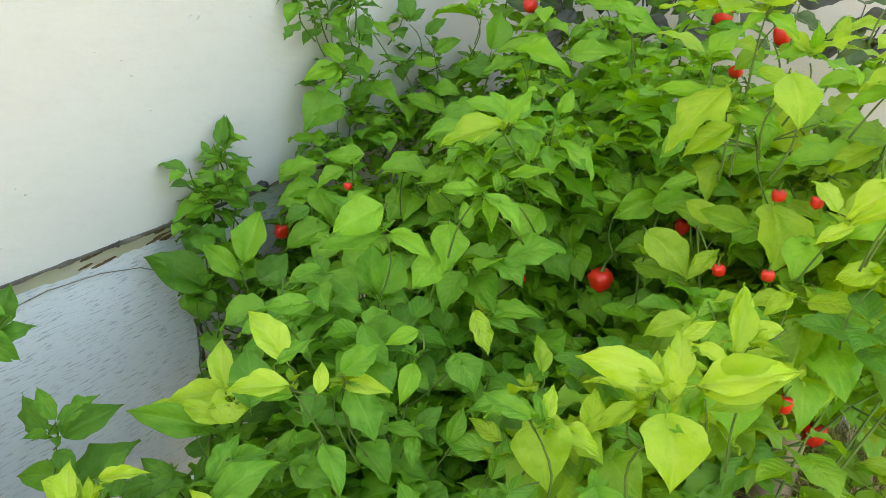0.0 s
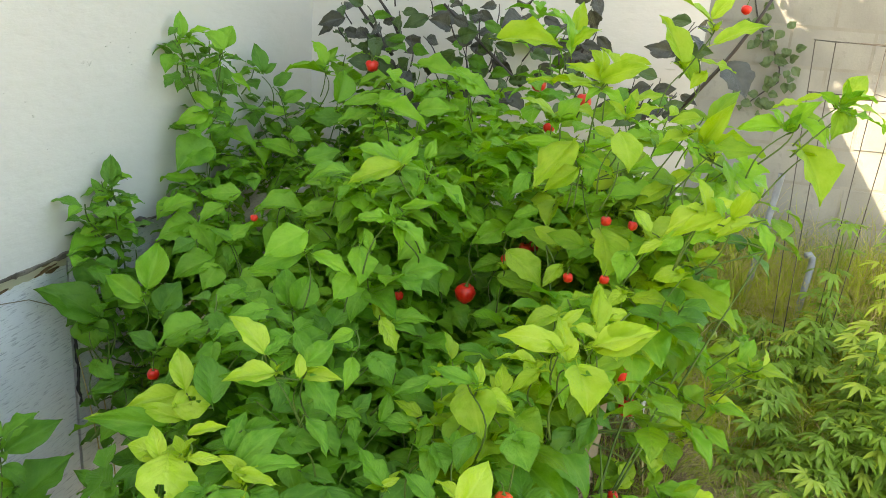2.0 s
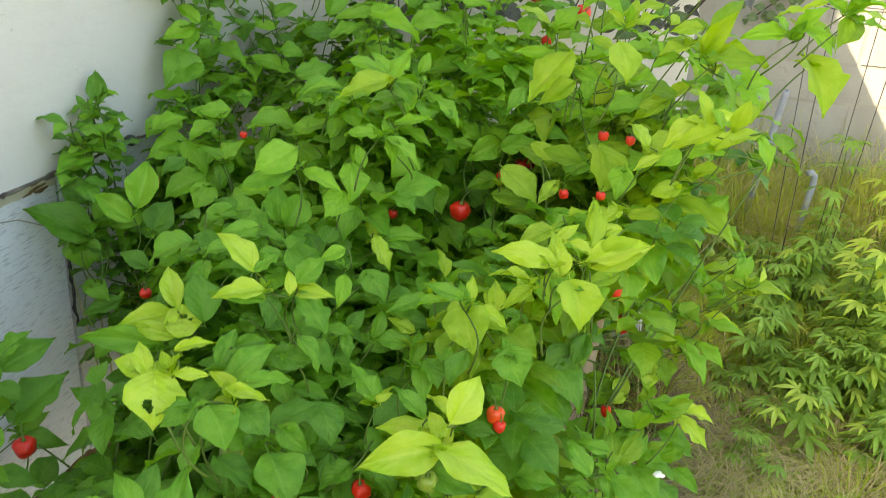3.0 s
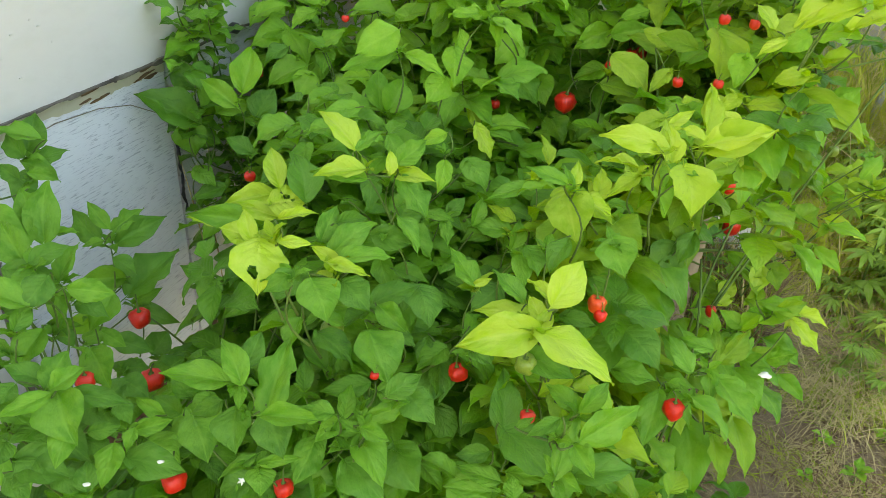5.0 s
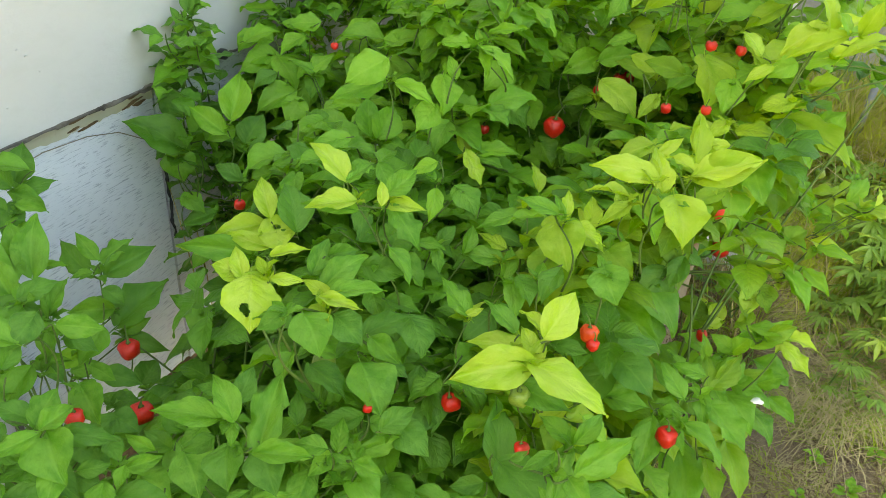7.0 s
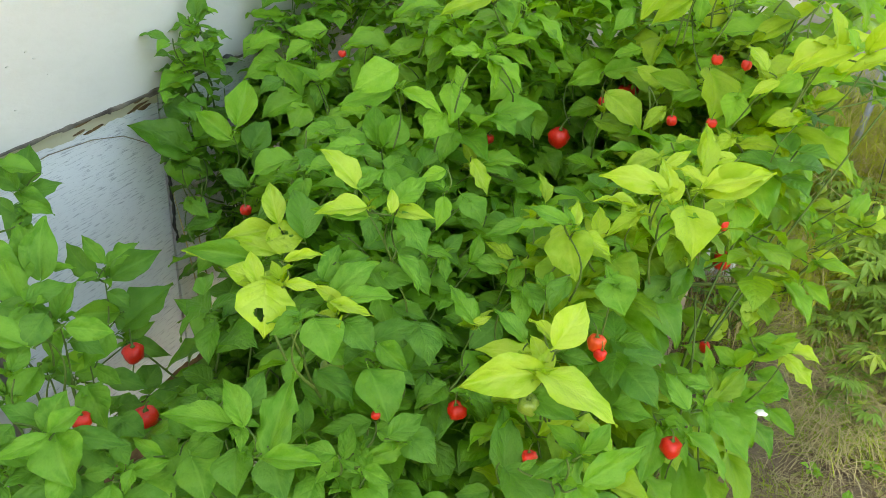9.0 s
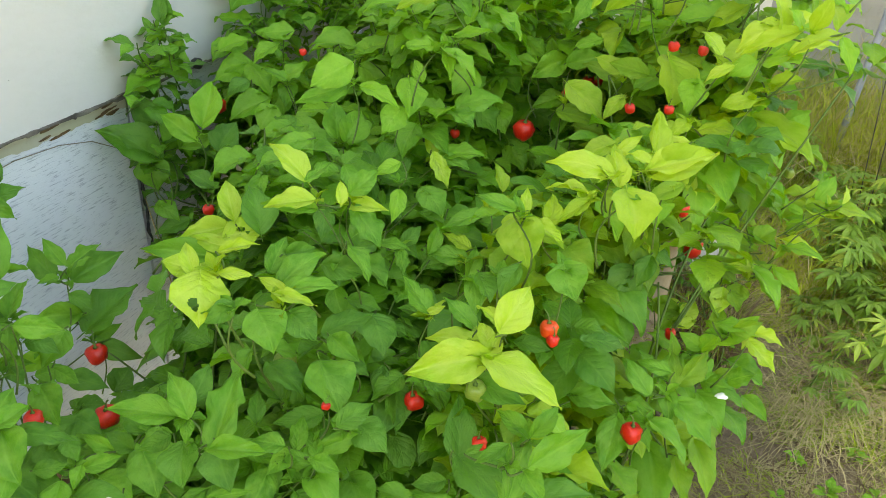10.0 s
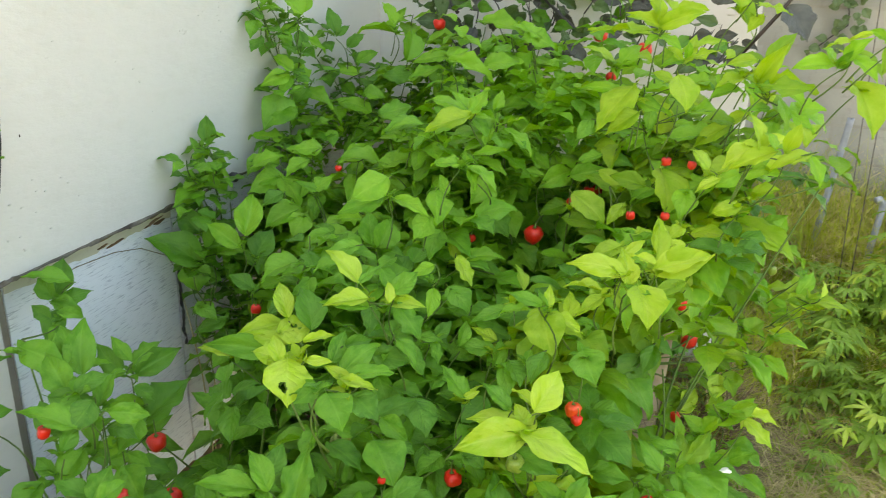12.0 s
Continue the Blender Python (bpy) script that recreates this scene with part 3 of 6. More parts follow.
PODS = {"red": [pod_mesh("pod", RED, s, l) for s, l in ((1, 1.0), (2, 1.15), (3, 0.92))],
        "orange": [pod_mesh("pod", ORANGE, 4, 1.05)], "green": [pod_mesh("pod", UNRIPE, s, 1.1) for s in (5, 6)]}
CALYX = calyx_mesh()


def fruit(p, place, size=0.040, colour="red", tilt=0.0):
    """A pod whose middle is at place; it hangs from a short stalk."""
    ob = new("pod", rng.choice(PODS[colour]))
    ob.parent = p
    c = Vector(place) - p.location
    ob.matrix_basis = Matrix.Translation(c + Vector((0, 0, size * 0.5))) @ Euler((tilt, rng.uniform(-0.25, 0.25), rng.uniform(0, 6))).to_matrix().to_4x4() @ Matrix.Diagonal((size, size, size, 1))
    tagged(ob, {"red": "glossy red wrinkled pepper pod", "orange": "orange ripening pepper pod", "green": "pale green unripe pepper pod"}[colour])
    k = new("calyx", CALYX)
    k.parent = ob
    return ob


def flower(p, place):
    bm = bmesh.new()
    for k in range(5):
        a = k * math.tau / 5
        q = [bm.verts.new((math.cos(a + s) * r, math.sin(a + s) * r, z)) for s, r, z in ((0, 0.001, 0), (0.5, 0.003, -0.0015), (0, 0.005, -0.005), (-0.5, 0.003, -0.0015))]
        bm.faces.new(q)
    tube(bm, [(0, 0, 0), (0, 0, -0.008)], [0.0022, 0.0012], 6)
    ob = part("flower", bm, PETAL, p, "small white hanging flower")
    ob.location = Vector(place) - p.location
    ob.rotation_euler = (0.5, 0.4, 0)


# ---- the pepper plants ----
p = wall_plant = plant_at(-0.4, 1.4, "green pepper plant climbing against the white wall")
crotch = trunk(p, 0.43, 0.0070)
limbs(p, crotch, [(-0.393, 1.610, 0.779), (-0.360, 1.527, 0.620), (-0.433, 1.611, 0.609)])
for hub in ((-0.440, 1.556, 1.047),
            (-0.461, 1.461, 1.025),
            (-0.412, 1.511, 0.987),
            (-0.456, 1.507, 0.953),
            (-0.423, 1.533, 0.921),
            (-0.463, 1.427, 0.932),
            (-0.448, 1.531, 0.860),
            (-0.385, 1.600, 0.885),
            (-0.416, 1.524, 1.031),
            (-0.473, 1.434, 0.788),
            (-0.459, 1.478, 0.718),
            (-0.455, 1.511, 0.650),
            (-0.438, 1.512, 0.804),
            (-0.439, 1.522, 0.589),
            (-0.465, 1.467, 0.593),
            (-0.422, 1.552, 0.708),
            (-0.456, 1.446, 0.831),
            (-0.404, 1.543, 0.631),
            (-0.415, 1.569, 0.806),
            (-0.387, 1.593, 0.716),
            (-0.450, 1.513, 0.483),
            (-0.400, 1.581, 0.526)):
    rosette(p, hub, rng.randint(4, 6), 0.056, ("green", "deep", "deep"), STEM, (-0.8, 0.3), (0.6, 0.85), 0.008)
sprig(p, [
    (-426, 1563, 1046, -424, 1592, 1097, 50, 1),
    (-421, 1569, 1039, -421, 1598, 1092, 55, 1),
    (-422, 1584, 1045, -385, 1591, 1049, 55, 4),
    (-446, 1531, 1039, -457, 1535, 1059, 60, 1),
    (-453, 1542, 1011, -421, 1552, 1017, 60, 4)])
sprig(p, [
    (-451, 1493, 980, -478, 1487, 992, 70, 0),
    (-439, 1503, 962, -481, 1482, 948, 60, 4),
    (-441, 1501, 945, -486, 1473, 923, 50, 4)])
sprig(p, [
    (-403, 1580, 974, -414, 1606, 1010, 60, 4),
    (-421, 1592, 970, -381, 1590, 951, 70, 4),
    (-435, 1571, 969, -389, 1567, 943, 55, 0)])
sprig(p, [
    (-345, 1349, 896, -326, 1406, 962, 60, 4),
    (-362, 1339, 871, -422, 1369, 913, 50, 4)])
sprig(p, [
    (-448, 1456, 867, -489, 1487, 918, 70, 1)])
sprig(p, [
    (-479, 1492, 766, -409, 1475, 739, 70, 0)])
sprig(p, [
    (-326, 1397, 827, -290, 1439, 869, 80, 1)])
sprig(p, [
    (-462, 1431, 809, -516, 1428, 854, 60, 1)])
fruit(p, (-0.332, 1.590, 0.855), 0.028, "red")
p = skirting_plant = plant_at(-0.52, 0.72, "dense green pepper plant close to the skirting")
crotch = trunk(p, 0.47, 0.0070)
limbs(p, crotch, [(-0.679, 0.949, 0.875), (-0.659, 0.847, 0.680), (-0.526, 0.951, 0.501), (-0.584, 0.780, 0.601), (-0.591, 0.934, 0.619), (-0.473, 0.680, 0.600)])
sprig(p, [
    (-767, 1002, 1116, -695, 1057, 1143, 50, 0),
    (-767, 990, 1115, -701, 1070, 1186, 45, 0)])
sprig(p, [
    (-782, 970, 1012, -716, 1047, 1068, 50, 1)])
sprig(p, [
    (-550, 693, 824, -574, 648, 798, 60, 0),
    (-542, 736, 795, -526, 721, 779, 70, 1)])
sprig(p, [
    (-499, 696, 791, -476, 660, 760, 80, 0)])
sprig(p, [
    (-505, 572, 834, -476, 595, 843, 60, 0),
    (-502, 573, 827, -480, 528, 793, 85, 0),
    (-509, 565, 832, -553, 540, 828, 40, 0),
    (-515, 585, 828, -498, 621, 849, 70, 0),
    (-490, 581, 817, -432, 577, 802, 40, 1),
    (-526, 603, 822, -564, 611, 840, 60, 1),
    (-491, 548, 802, -498, 509, 780, 60, 0),
    (-549, 587, 830, -567, 564, 820, 80, 1),
    (-519, 570, 785, -554, 550, 783, 70, 1)])
sprig(p, [
    (-790, 921, 834, -708, 968, 838, 45, 1)])
sprig(p, [
    (-643, 836, 914, -585, 820, 880, 60, 0)])
sprig(p, [
    (-562, 573, 818, -521, 562, 799, 60, 1),
    (-548, 573, 793, -517, 555, 774, 60, 1),
    (-561, 557, 777, -573, 530, 765, 80, 1)])
sprig(p, [
    (-595, 655, 807, -621, 619, 789, 70, 1)])
sprig(p, [
    (-452, 607, 782, -438, 585, 766, 70, 1),
    (-434, 578, 763, -440, 557, 750, 60, 0),
    (-435, 590, 751, -395, 602, 753, 45, 0),
    (-477, 569, 773, -446, 576, 771, 60, 1),
    (-408, 609, 758, -439, 622, 773, 50, 0),
    (-454, 561, 756, -462, 519, 733, 65, 0)])
sprig(p, [
    (-550, 835, 714, -510, 846, 713, 60, 0),
    (-512, 842, 700, -460, 832, 683, 55, 1)])
sprig(p, [
    (-564, 763, 787, -525, 767, 780, 40, 0)])
sprig(p, [
    (-513, 857, 637, -474, 860, 631, 80, 1)])
sprig(p, [
    (-579, 667, 817, -601, 680, 833, 70, 1)])
sprig(p, [
    (-550, 780, 827, -548, 746, 800, 70, 0),
    (-529, 777, 809, -491, 766, 792, 60, 1)])
sprig(p, [
    (-710, 713, 788, -655, 732, 783, 70, 1)])
sprig(p, [
    (-708, 803, 827, -666, 820, 826, 60, 1)])
sprig(p, [
    (-528, 690, 900, -551, 655, 879, 70, 1),
    (-548, 708, 899, -563, 681, 882, 70, 0),
    (-503, 688, 886, -456, 690, 875, 55, 0),
    (-530, 694, 867, -564, 722, 900, 50, 1),
    (-546, 659, 886, -608, 666, 912, 50, 0)])
sprig(p, [
    (-557, 645, 864, -543, 673, 881, 60, 1)])
sprig(p, [
    (-639, 619, 766, -687, 644, 800, 60, 1)])
sprig(p, [
    (-586, 737, 887, -524, 729, 862, 50, 1),
    (-574, 760, 883, -604, 796, 925, 60, 0)])
sprig(p, [
    (-530, 544, 761, -548, 518, 750, 80, 1),
    (-549, 549, 759, -497, 537, 739, 80, 1),
    (-511, 545, 740, -491, 525, 724, 80, 1),
    (-558, 533, 750, -534, 514, 733, 70, 1)])
sprig(p, [
    (-504, 1075, 480, -444, 1072, 470, 50, 1),
    (-530, 1110, 476, -506, 1147, 499, 90, 1)])
sprig(p, [
    (-560, 677, 865, -583, 688, 882, 60, 1),
    (-585, 708, 853, -603, 738, 883, 70, 1)])
sprig(p, [
    (-573, 1227, 500, -495, 1209, 473, 45, 1)])
sprig(p, [
    (-478, 524, 731, -481, 552, 748, 80, 1)])
sprig(p, [
    (-445, 579, 719, -383, 567, 702, 60, 1)])
fruit(p, (-0.495, 0.928, 0.675), 0.032, "red")
fruit(p, (-0.461, 0.800, 0.654), 0.032, "red")
fruit(p, (-0.502, 0.663, 0.769), 0.022, "red")
fruit(p, (-0.399, 0.575, 0.681), 0.029, "red")
fruit(p, (-0.579, 0.661, 0.881), 0.016, "red")
flower(p, (-0.655, 0.893, 0.774))
flower(p, (-0.653, 0.914, 0.771))
p = plant_at(-0.2, 1.72, "tall green pepper plant leaning on the white wall")
crotch = trunk(p, 0.56, 0.0070)
limbs(p, crotch, [(-0.220, 1.971, 1.025), (-0.168, 1.906, 0.862), (-0.220, 1.700, 0.753)])
for hub in ((-0.302, 1.789, 1.316),
            (-0.197, 1.902, 1.287),
            (-0.262, 1.823, 1.252),
            (-0.191, 1.918, 1.218),
            (-0.232, 1.820, 1.162),
            (-0.277, 1.786, 1.120),
            (-0.155, 2.002, 1.114),
            (-0.261, 1.861, 1.058),
            (-0.200, 1.947, 1.027),
            (-0.215, 1.897, 0.979),
            (-0.280, 1.767, 0.996),
            (-0.290, 1.737, 1.272),
            (-0.222, 1.897, 1.312),
            (-0.104, 2.134, 1.226),
            (-0.071, 2.169, 1.145),
            (-0.002, 2.226, 1.090),
            (-0.052, 2.209, 1.042),
            (0.077, 2.409, 1.081),
            (0.106, 2.411, 0.991)):
    rosette(p, hub, rng.randint(4, 6), 0.056, ("green", "deep", "deep"), STEM, (-0.8, 0.3), (0.6, 0.85), 0.008)
sprig(p, [
    (-294, 1812, 1341, -311, 1800, 1326, 70, 1),
    (-282, 1818, 1327, -286, 1842, 1380, 50, 0),
    (-286, 1795, 1293, -316, 1792, 1307, 70, 1)])
sprig(p, [
    (-262, 1842, 1334, -220, 1847, 1342, 35, 4),
    (-275, 1843, 1320, -231, 1834, 1304, 40, 4)])
sprig(p, [
    (-198, 1888, 1302, -165, 1913, 1348, 70, 4),
    (-199, 1874, 1264, -251, 1865, 1249, 50, 4),
    (-193, 1837, 1300, -236, 1858, 1335, 90, 4)])
sprig(p, [
    (-276, 1847, 1269, -276, 1832, 1245, 60, 4)])
sprig(p, [
    (-245, 1902, 1246, -223, 1865, 1186, 50, 0)])
sprig(p, [
    (-199, 1956, 1158, -180, 1922, 1106, 80, 4)])
sprig(p, [
    (-221, 1819, 1162, -268, 1842, 1197, 50, 4),
    (-234, 1805, 1151, -301, 1786, 1128, 55, 4),
    (-228, 1801, 1145, -254, 1775, 1105, 60, 0),
    (-196, 1789, 1127, -237, 1777, 1109, 50, 0)])
sprig(p, [
    (-178, 2007, 1081, -108, 1973, 1036, 60, 4),
    (-190, 2003, 1066, -212, 1959, 1006, 75, 4)])
sprig(p, [
    (-8, 1955, 1028, -87, 1980, 1053, 60, 4),
    (-47, 2001, 1026, -98, 2023, 1052, 60, 4)])
sprig(p, [
    (-235, 1788, 1086, -299, 1744, 1028, 85, 0),
    (-218, 1771, 1064, -292, 1769, 1063, 90, 0)])
sprig(p, [
    (-167, 1639, 1003, -232, 1637, 999, 60, 4),
    (-190, 1655, 986, -250, 1664, 996, 60, 4),
    (-203, 1610, 978, -252, 1587, 948, 70, 4)])
sprig(p, [
    (-253, 1756, 1004, -336, 1757, 1009, 55, 4)])
sprig(p, [
    (-307, 1683, 974, -343, 1653, 938, 70, 4),
    (-322, 1631, 966, -253, 1646, 983, 60, 4)])
sprig(p, [
    (-270, 1658, 961, -321, 1670, 979, 80, 4),
    (-262, 1640, 933, -334, 1625, 919, 70, 4),
    (-272, 1629, 925, -343, 1610, 905, 60, 4),
    (-259, 1617, 935, -221, 1568, 875, 70, 4)])
sprig(p, [
    (-265, 1540, 920, -308, 1521, 898, 70, 1),
    (-229, 1527, 884, -308, 1497, 850, 60, 4)])
p = plant_at(-0.1, 1.02, "bushy pepper plant with mid-green leaves")
crotch = trunk(p, 0.46, 0.0070)
limbs(p, crotch, [(0.068, 1.244, 0.845), (0.002, 1.153, 0.774), (-0.073, 1.018, 0.782)])
sprig(p, [
    (51, 1086, 1102, -1, 1094, 1098, 50, 4)])
sprig(p, [
    (-84, 1102, 1070, -148, 1082, 1040, 70, 4),
    (-63, 1091, 1035, -9, 1060, 1008, 40, 4),
    (-86, 1122, 1031, -169, 1109, 1009, 45, 0)])
sprig(p, [
    (13, 1111, 1038, 8, 1070, 990, 80, 4),
    (-4, 1085, 999, -37, 1060, 967, 80, 4),
    (41, 1152, 1025, 33, 1178, 1056, 50, 4)])
sprig(p, [
    (-156, 910, 1017, -207, 907, 1011, 50, 0),
    (-190, 873, 1004, -228, 866, 996, 60, 0)])
sprig(p, [
    (-139, 1337, 862, -175, 1373, 901, 70, 4)])
sprig(p, [
    (-115, 1245, 951, -166, 1248, 951, 40, 4)])
sprig(p, [
    (75, 1334, 909, 161, 1316, 911, 35, 4),
    (101, 1344, 888, 175, 1320, 881, 50, 0)])
sprig(p, [
    (-84, 1140, 919, -42, 1123, 906, 60, 0)])
sprig(p, [
    (-104, 1144, 932, -103, 1188, 983, 70, 0),
    (-89, 1139, 929, -61, 1174, 971, 80, 0)])
sprig(p, [
    (-28, 937, 964, -65, 930, 950, 50, 4),
    (-31, 909, 931, -46, 877, 897, 50, 4)])
sprig(p, [
    (50, 1074, 920, 67, 1030, 880, 45, 3),
    (65, 1095, 906, 114, 1069, 893, 40, 0),
    (70, 1109, 906, 146, 1090, 907, 40, 4)])
sprig(p, [
    (67, 1147, 890, 53, 1179, 921, 45, 3)])
sprig(p, [
    (21, 1009, 888, 47, 970, 856, 80, 0)])
p = plant_at(0.18, 1.5, "tall bushy pepper plant with red pods")
crotch = trunk(p, 0.51, 0.0070)
limbs(p, crotch, [(0.218, 1.662, 0.972), (0.239, 1.523, 0.900), (0.050, 1.602, 0.769)])
sprig(p, [
    (149, 1604, 1211, 237, 1558, 1175, 40, 4),
    (149, 1633, 1207, 201, 1640, 1236, 35, 4)])
sprig(p, [
    (259, 1703, 1189, 338, 1683, 1193, 60, 4)])
sprig(p, [
    (201, 1407, 1134, 223, 1428, 1172, 50, 4)])
sprig(p, [
    (279, 1595, 1097, 362, 1580, 1112, 40, 4),
    (272, 1540, 1083, 321, 1493, 1042, 60, 4)])
sprig(p, [
    (2, 1498, 985, -45, 1516, 998, 60, 4),
    (-32, 1509, 985, 67, 1508, 1002, 50, 4)])
p = low_plant = plant_at(-0.2, 0.58, "low bright green pepper plant")
crotch = trunk(p, 0.33, 0.0070)
limbs(p, crotch, [(-0.191, 0.665, 0.634), (-0.270, 0.652, 0.588), (-0.151, 0.673, 0.528)])
sprig(p, [
    (-309, 556, 831, -311, 535, 817, 60, 0),
    (-317, 553, 801, -317, 513, 776, 90, 1),
    (-283, 534, 806, -254, 611, 858, 38, 0),
    (-280, 535, 809, -266, 493, 782, 80, 1),
    (-283, 513, 825, -224, 506, 819, 38, 0),
    (-336, 578, 794, -368, 566, 790, 60, 1)])
sprig(p, [
    (-212, 573, 768, -247, 581, 773, 60, 0),
    (-205, 588, 744, -233, 568, 731, 60, 0),
    (-233, 580, 724, -259, 535, 698, 60, 0),
    (-185, 582, 725, -219, 565, 714, 50, 0)])
sprig(p, [
    (-243, 626, 765, -241, 659, 787, 50, 1)])
sprig(p, [
    (-220, 929, 660, -319, 926, 660, 45, 1)])
sprig(p, [
    (-302, 579, 843, -286, 610, 865, 60, 1),
    (-308, 554, 840, -328, 593, 870, 50, 0),
    (-327, 569, 830, -394, 575, 843, 45, 0)])
sprig(p, [
    (-375, 614, 741, -358, 569, 712, 80, 0)])
sprig(p, [
    (-218, 716, 726, -249, 749, 750, 50, 1),
    (-196, 715, 709, -189, 748, 732, 40, 0)])
sprig(p, [
    (-167, 635, 758, -225, 631, 754, 45, 1),
    (-174, 594, 733, -182, 618, 748, 60, 0),
    (-197, 594, 744, -187, 627, 766, 50, 0)])
sprig(p, [
    (-294, 532, 740, -248, 535, 740, 30, 0),
    (-298, 536, 729, -295, 509, 713, 98, 0),
    (-302, 545, 739, -340, 524, 730, 40, 0)])
sprig(p, [
    (-184, 554, 756, -206, 569, 764, 50, 0),
    (-179, 572, 729, -158, 517, 699, 60, 0),
    (-198, 552, 709, -158, 507, 686, 80, 1)])
sprig(p, [
    (-178, 544, 768, -149, 528, 760, 55, 0),
    (-171, 576, 754, -111, 585, 765, 38, 0)])
sprig(p, [
    (-134, 609, 674, -111, 556, 646, 90, 1)])
fruit(p, (-0.272, 0.545, 0.682), 0.023, "red")
fruit(p, (-0.159, 0.605, 0.793), 0.011, "red")
fruit(p, (-0.207, 0.700, 0.791), 0.030, "green")
flower(p, (-0.294, 0.538, 0.796))
flower(p, (-0.314, 0.517, 0.731))
p = plant_at(0.12, 0.66, "pepper plant with yellowing top leaves")
crotch = trunk(p, 0.42, 0.0070)
limbs(p, crotch, [(0.171, 0.792, 0.738), (0.058, 0.637, 0.709), (0.109, 0.593, 0.668), (0.067, 0.631, 0.520), (0.112, 0.738, 0.629)])
sprig(p, [
    (200, 638, 1035, 196, 594, 995, 85, 2)])
sprig(p, [
    (91, 730, 979, 48, 756, 990, 40, 0),
    (110, 747, 962, 103, 772, 983, 30, 0)])
sprig(p, [
    (40, 573, 904, 80, 603, 939, 65, 3),
    (44, 581, 902, 79, 584, 915, 35, 3),
    (53, 606, 882, 27, 635, 898, 35, 3)])
sprig(p, [
    (99, 715, 901, 71, 689, 871, 60, 1),
    (53, 737, 881, 62, 705, 857, 80, 1)])
sprig(p, [
    (22, 553, 880, 88, 489, 856, 50, 3)])
sprig(p, [
    (161, 714, 900, 167, 673, 870, 98, 0)])
sprig(p, [
    (35, 595, 865, 27, 623, 883, 60, 3),
    (25, 583, 858, 50, 603, 879, 50, 3)])
sprig(p, [
    (23, 641, 867, -6, 676, 889, 55, 0),
    (31, 628, 847, -32, 649, 849, 40, 3)])
sprig(p, [
    (12, 564, 841, 61, 528, 830, 50, 1)])
sprig(p, [
    (66, 506, 804, 100, 525, 826, 45, 0),
    (64, 526, 787, 38, 558, 800, 50, 0)])
sprig(p, [
    (20, 561, 875, -70, 565, 859, 50, 3)])
sprig(p, [
    (201, 735, 670, 256, 704, 668, 55, 0)])
sprig(p, [
    (112, 734, 770, 154, 713, 767, 50, 1)])
sprig(p, [
    (24, 471, 824, -11, 463, 812, 40, 1),
    (54, 464, 799, 121, 478, 827, 48, 0),
    (47, 471, 785, 61, 436, 769, 60, 0),
    (-13, 490, 803, 6, 494, 809, 50, 1)])
sprig(p, [
    (-2, 566, 723, 41, 505, 697, 75, 1),
    (1, 588, 697, 15, 661, 747, 45, 1),
    (-5, 529, 693, 47, 515, 695, 40, 0)])
sprig(p, [
    (30, 465, 750, 68, 527, 794, 38, 0),
    (39, 499, 722, 65, 469, 712, 50, 0)])
sprig(p, [
    (-7, 494, 688, -5, 517, 701, 80, 0)])
sprig(p, [
    (-11, 554, 654, -61, 579, 660, 50, 0),
    (-13, 543, 646, -79, 561, 646, 40, 0)])
sprig(p, [
    (-17, 595, 664, -58, 598, 660, 60, 1),
    (-63, 581, 643, -108, 607, 653, 50, 0)])
sprig(p, [
    (79, 538, 668, 156, 526, 681, 50, 1)])
fruit(p, (0.008, 0.551, 0.835), 0.024, "green")
fruit(p, (0.012, 0.538, 0.770), 0.018, "red")
p = open_plant = plant_at(0.36, 1.06, "open pepper plant with lime-coloured leaves on bare stems")
crotch = trunk(p, 0.54, 0.0070)
limbs(p, crotch, [(0.514, 1.164, 0.996), (0.506, 1.079, 0.743), (0.513, 1.104, 0.455)])
sprig(p, [
    (628, 1384, 1259, 713, 1354, 1284, 35, 2),
    (632, 1365, 1250, 651, 1387, 1295, 40, 2),
    (653, 1377, 1243, 704, 1326, 1217, 50, 2)])
sprig(p, [
    (698, 1187, 1263, 649, 1222, 1267, 40, 5),
    (702, 1182, 1258, 760, 1187, 1319, 40, 5),
    (663, 1162, 1223, 618, 1205, 1241, 50, 5)])
sprig(p, [
    (409, 990, 1263, 409, 950, 1213, 75, 2),
    (420, 1036, 1253, 393, 1058, 1263, 50, 2)])
sprig(p, [
    (352, 1053, 1236, 283, 1031, 1168, 66, 2),
    (365, 1050, 1191, 309, 1047, 1155, 50, 2),
    (378, 1097, 1235, 291, 1132, 1232, 18, 5)])
sprig(p, [
    (467, 1092, 1211, 396, 1130, 1213, 30, 4)])
sprig(p, [
    (494, 1003, 1099, 475, 1037, 1126, 60, 3),
    (501, 974, 1085, 462, 978, 1062, 40, 3)])
sprig(p, [
    (460, 1107, 1062, 447, 1052, 993, 98, 2),
    (428, 1118, 1035, 374, 1155, 1047, 50, 5)])
sprig(p, [
    (485, 1050, 1040, 462, 1022, 996, 80, 4)])
sprig(p, [
    (670, 1212, 884, 681, 1156, 841, 60, 5),
    (645, 1227, 875, 687, 1163, 841, 40, 2)])
sprig(p, [
    (499, 1001, 912, 488, 939, 850, 80, 3)])
sprig(p, [
    (469, 973, 897, 453, 912, 836, 60, 4),
    (494, 980, 885, 487, 937, 844, 80, 4)])
sprig(p, [
    (436, 1089, 704, 447, 1020, 655, 80, 5)])
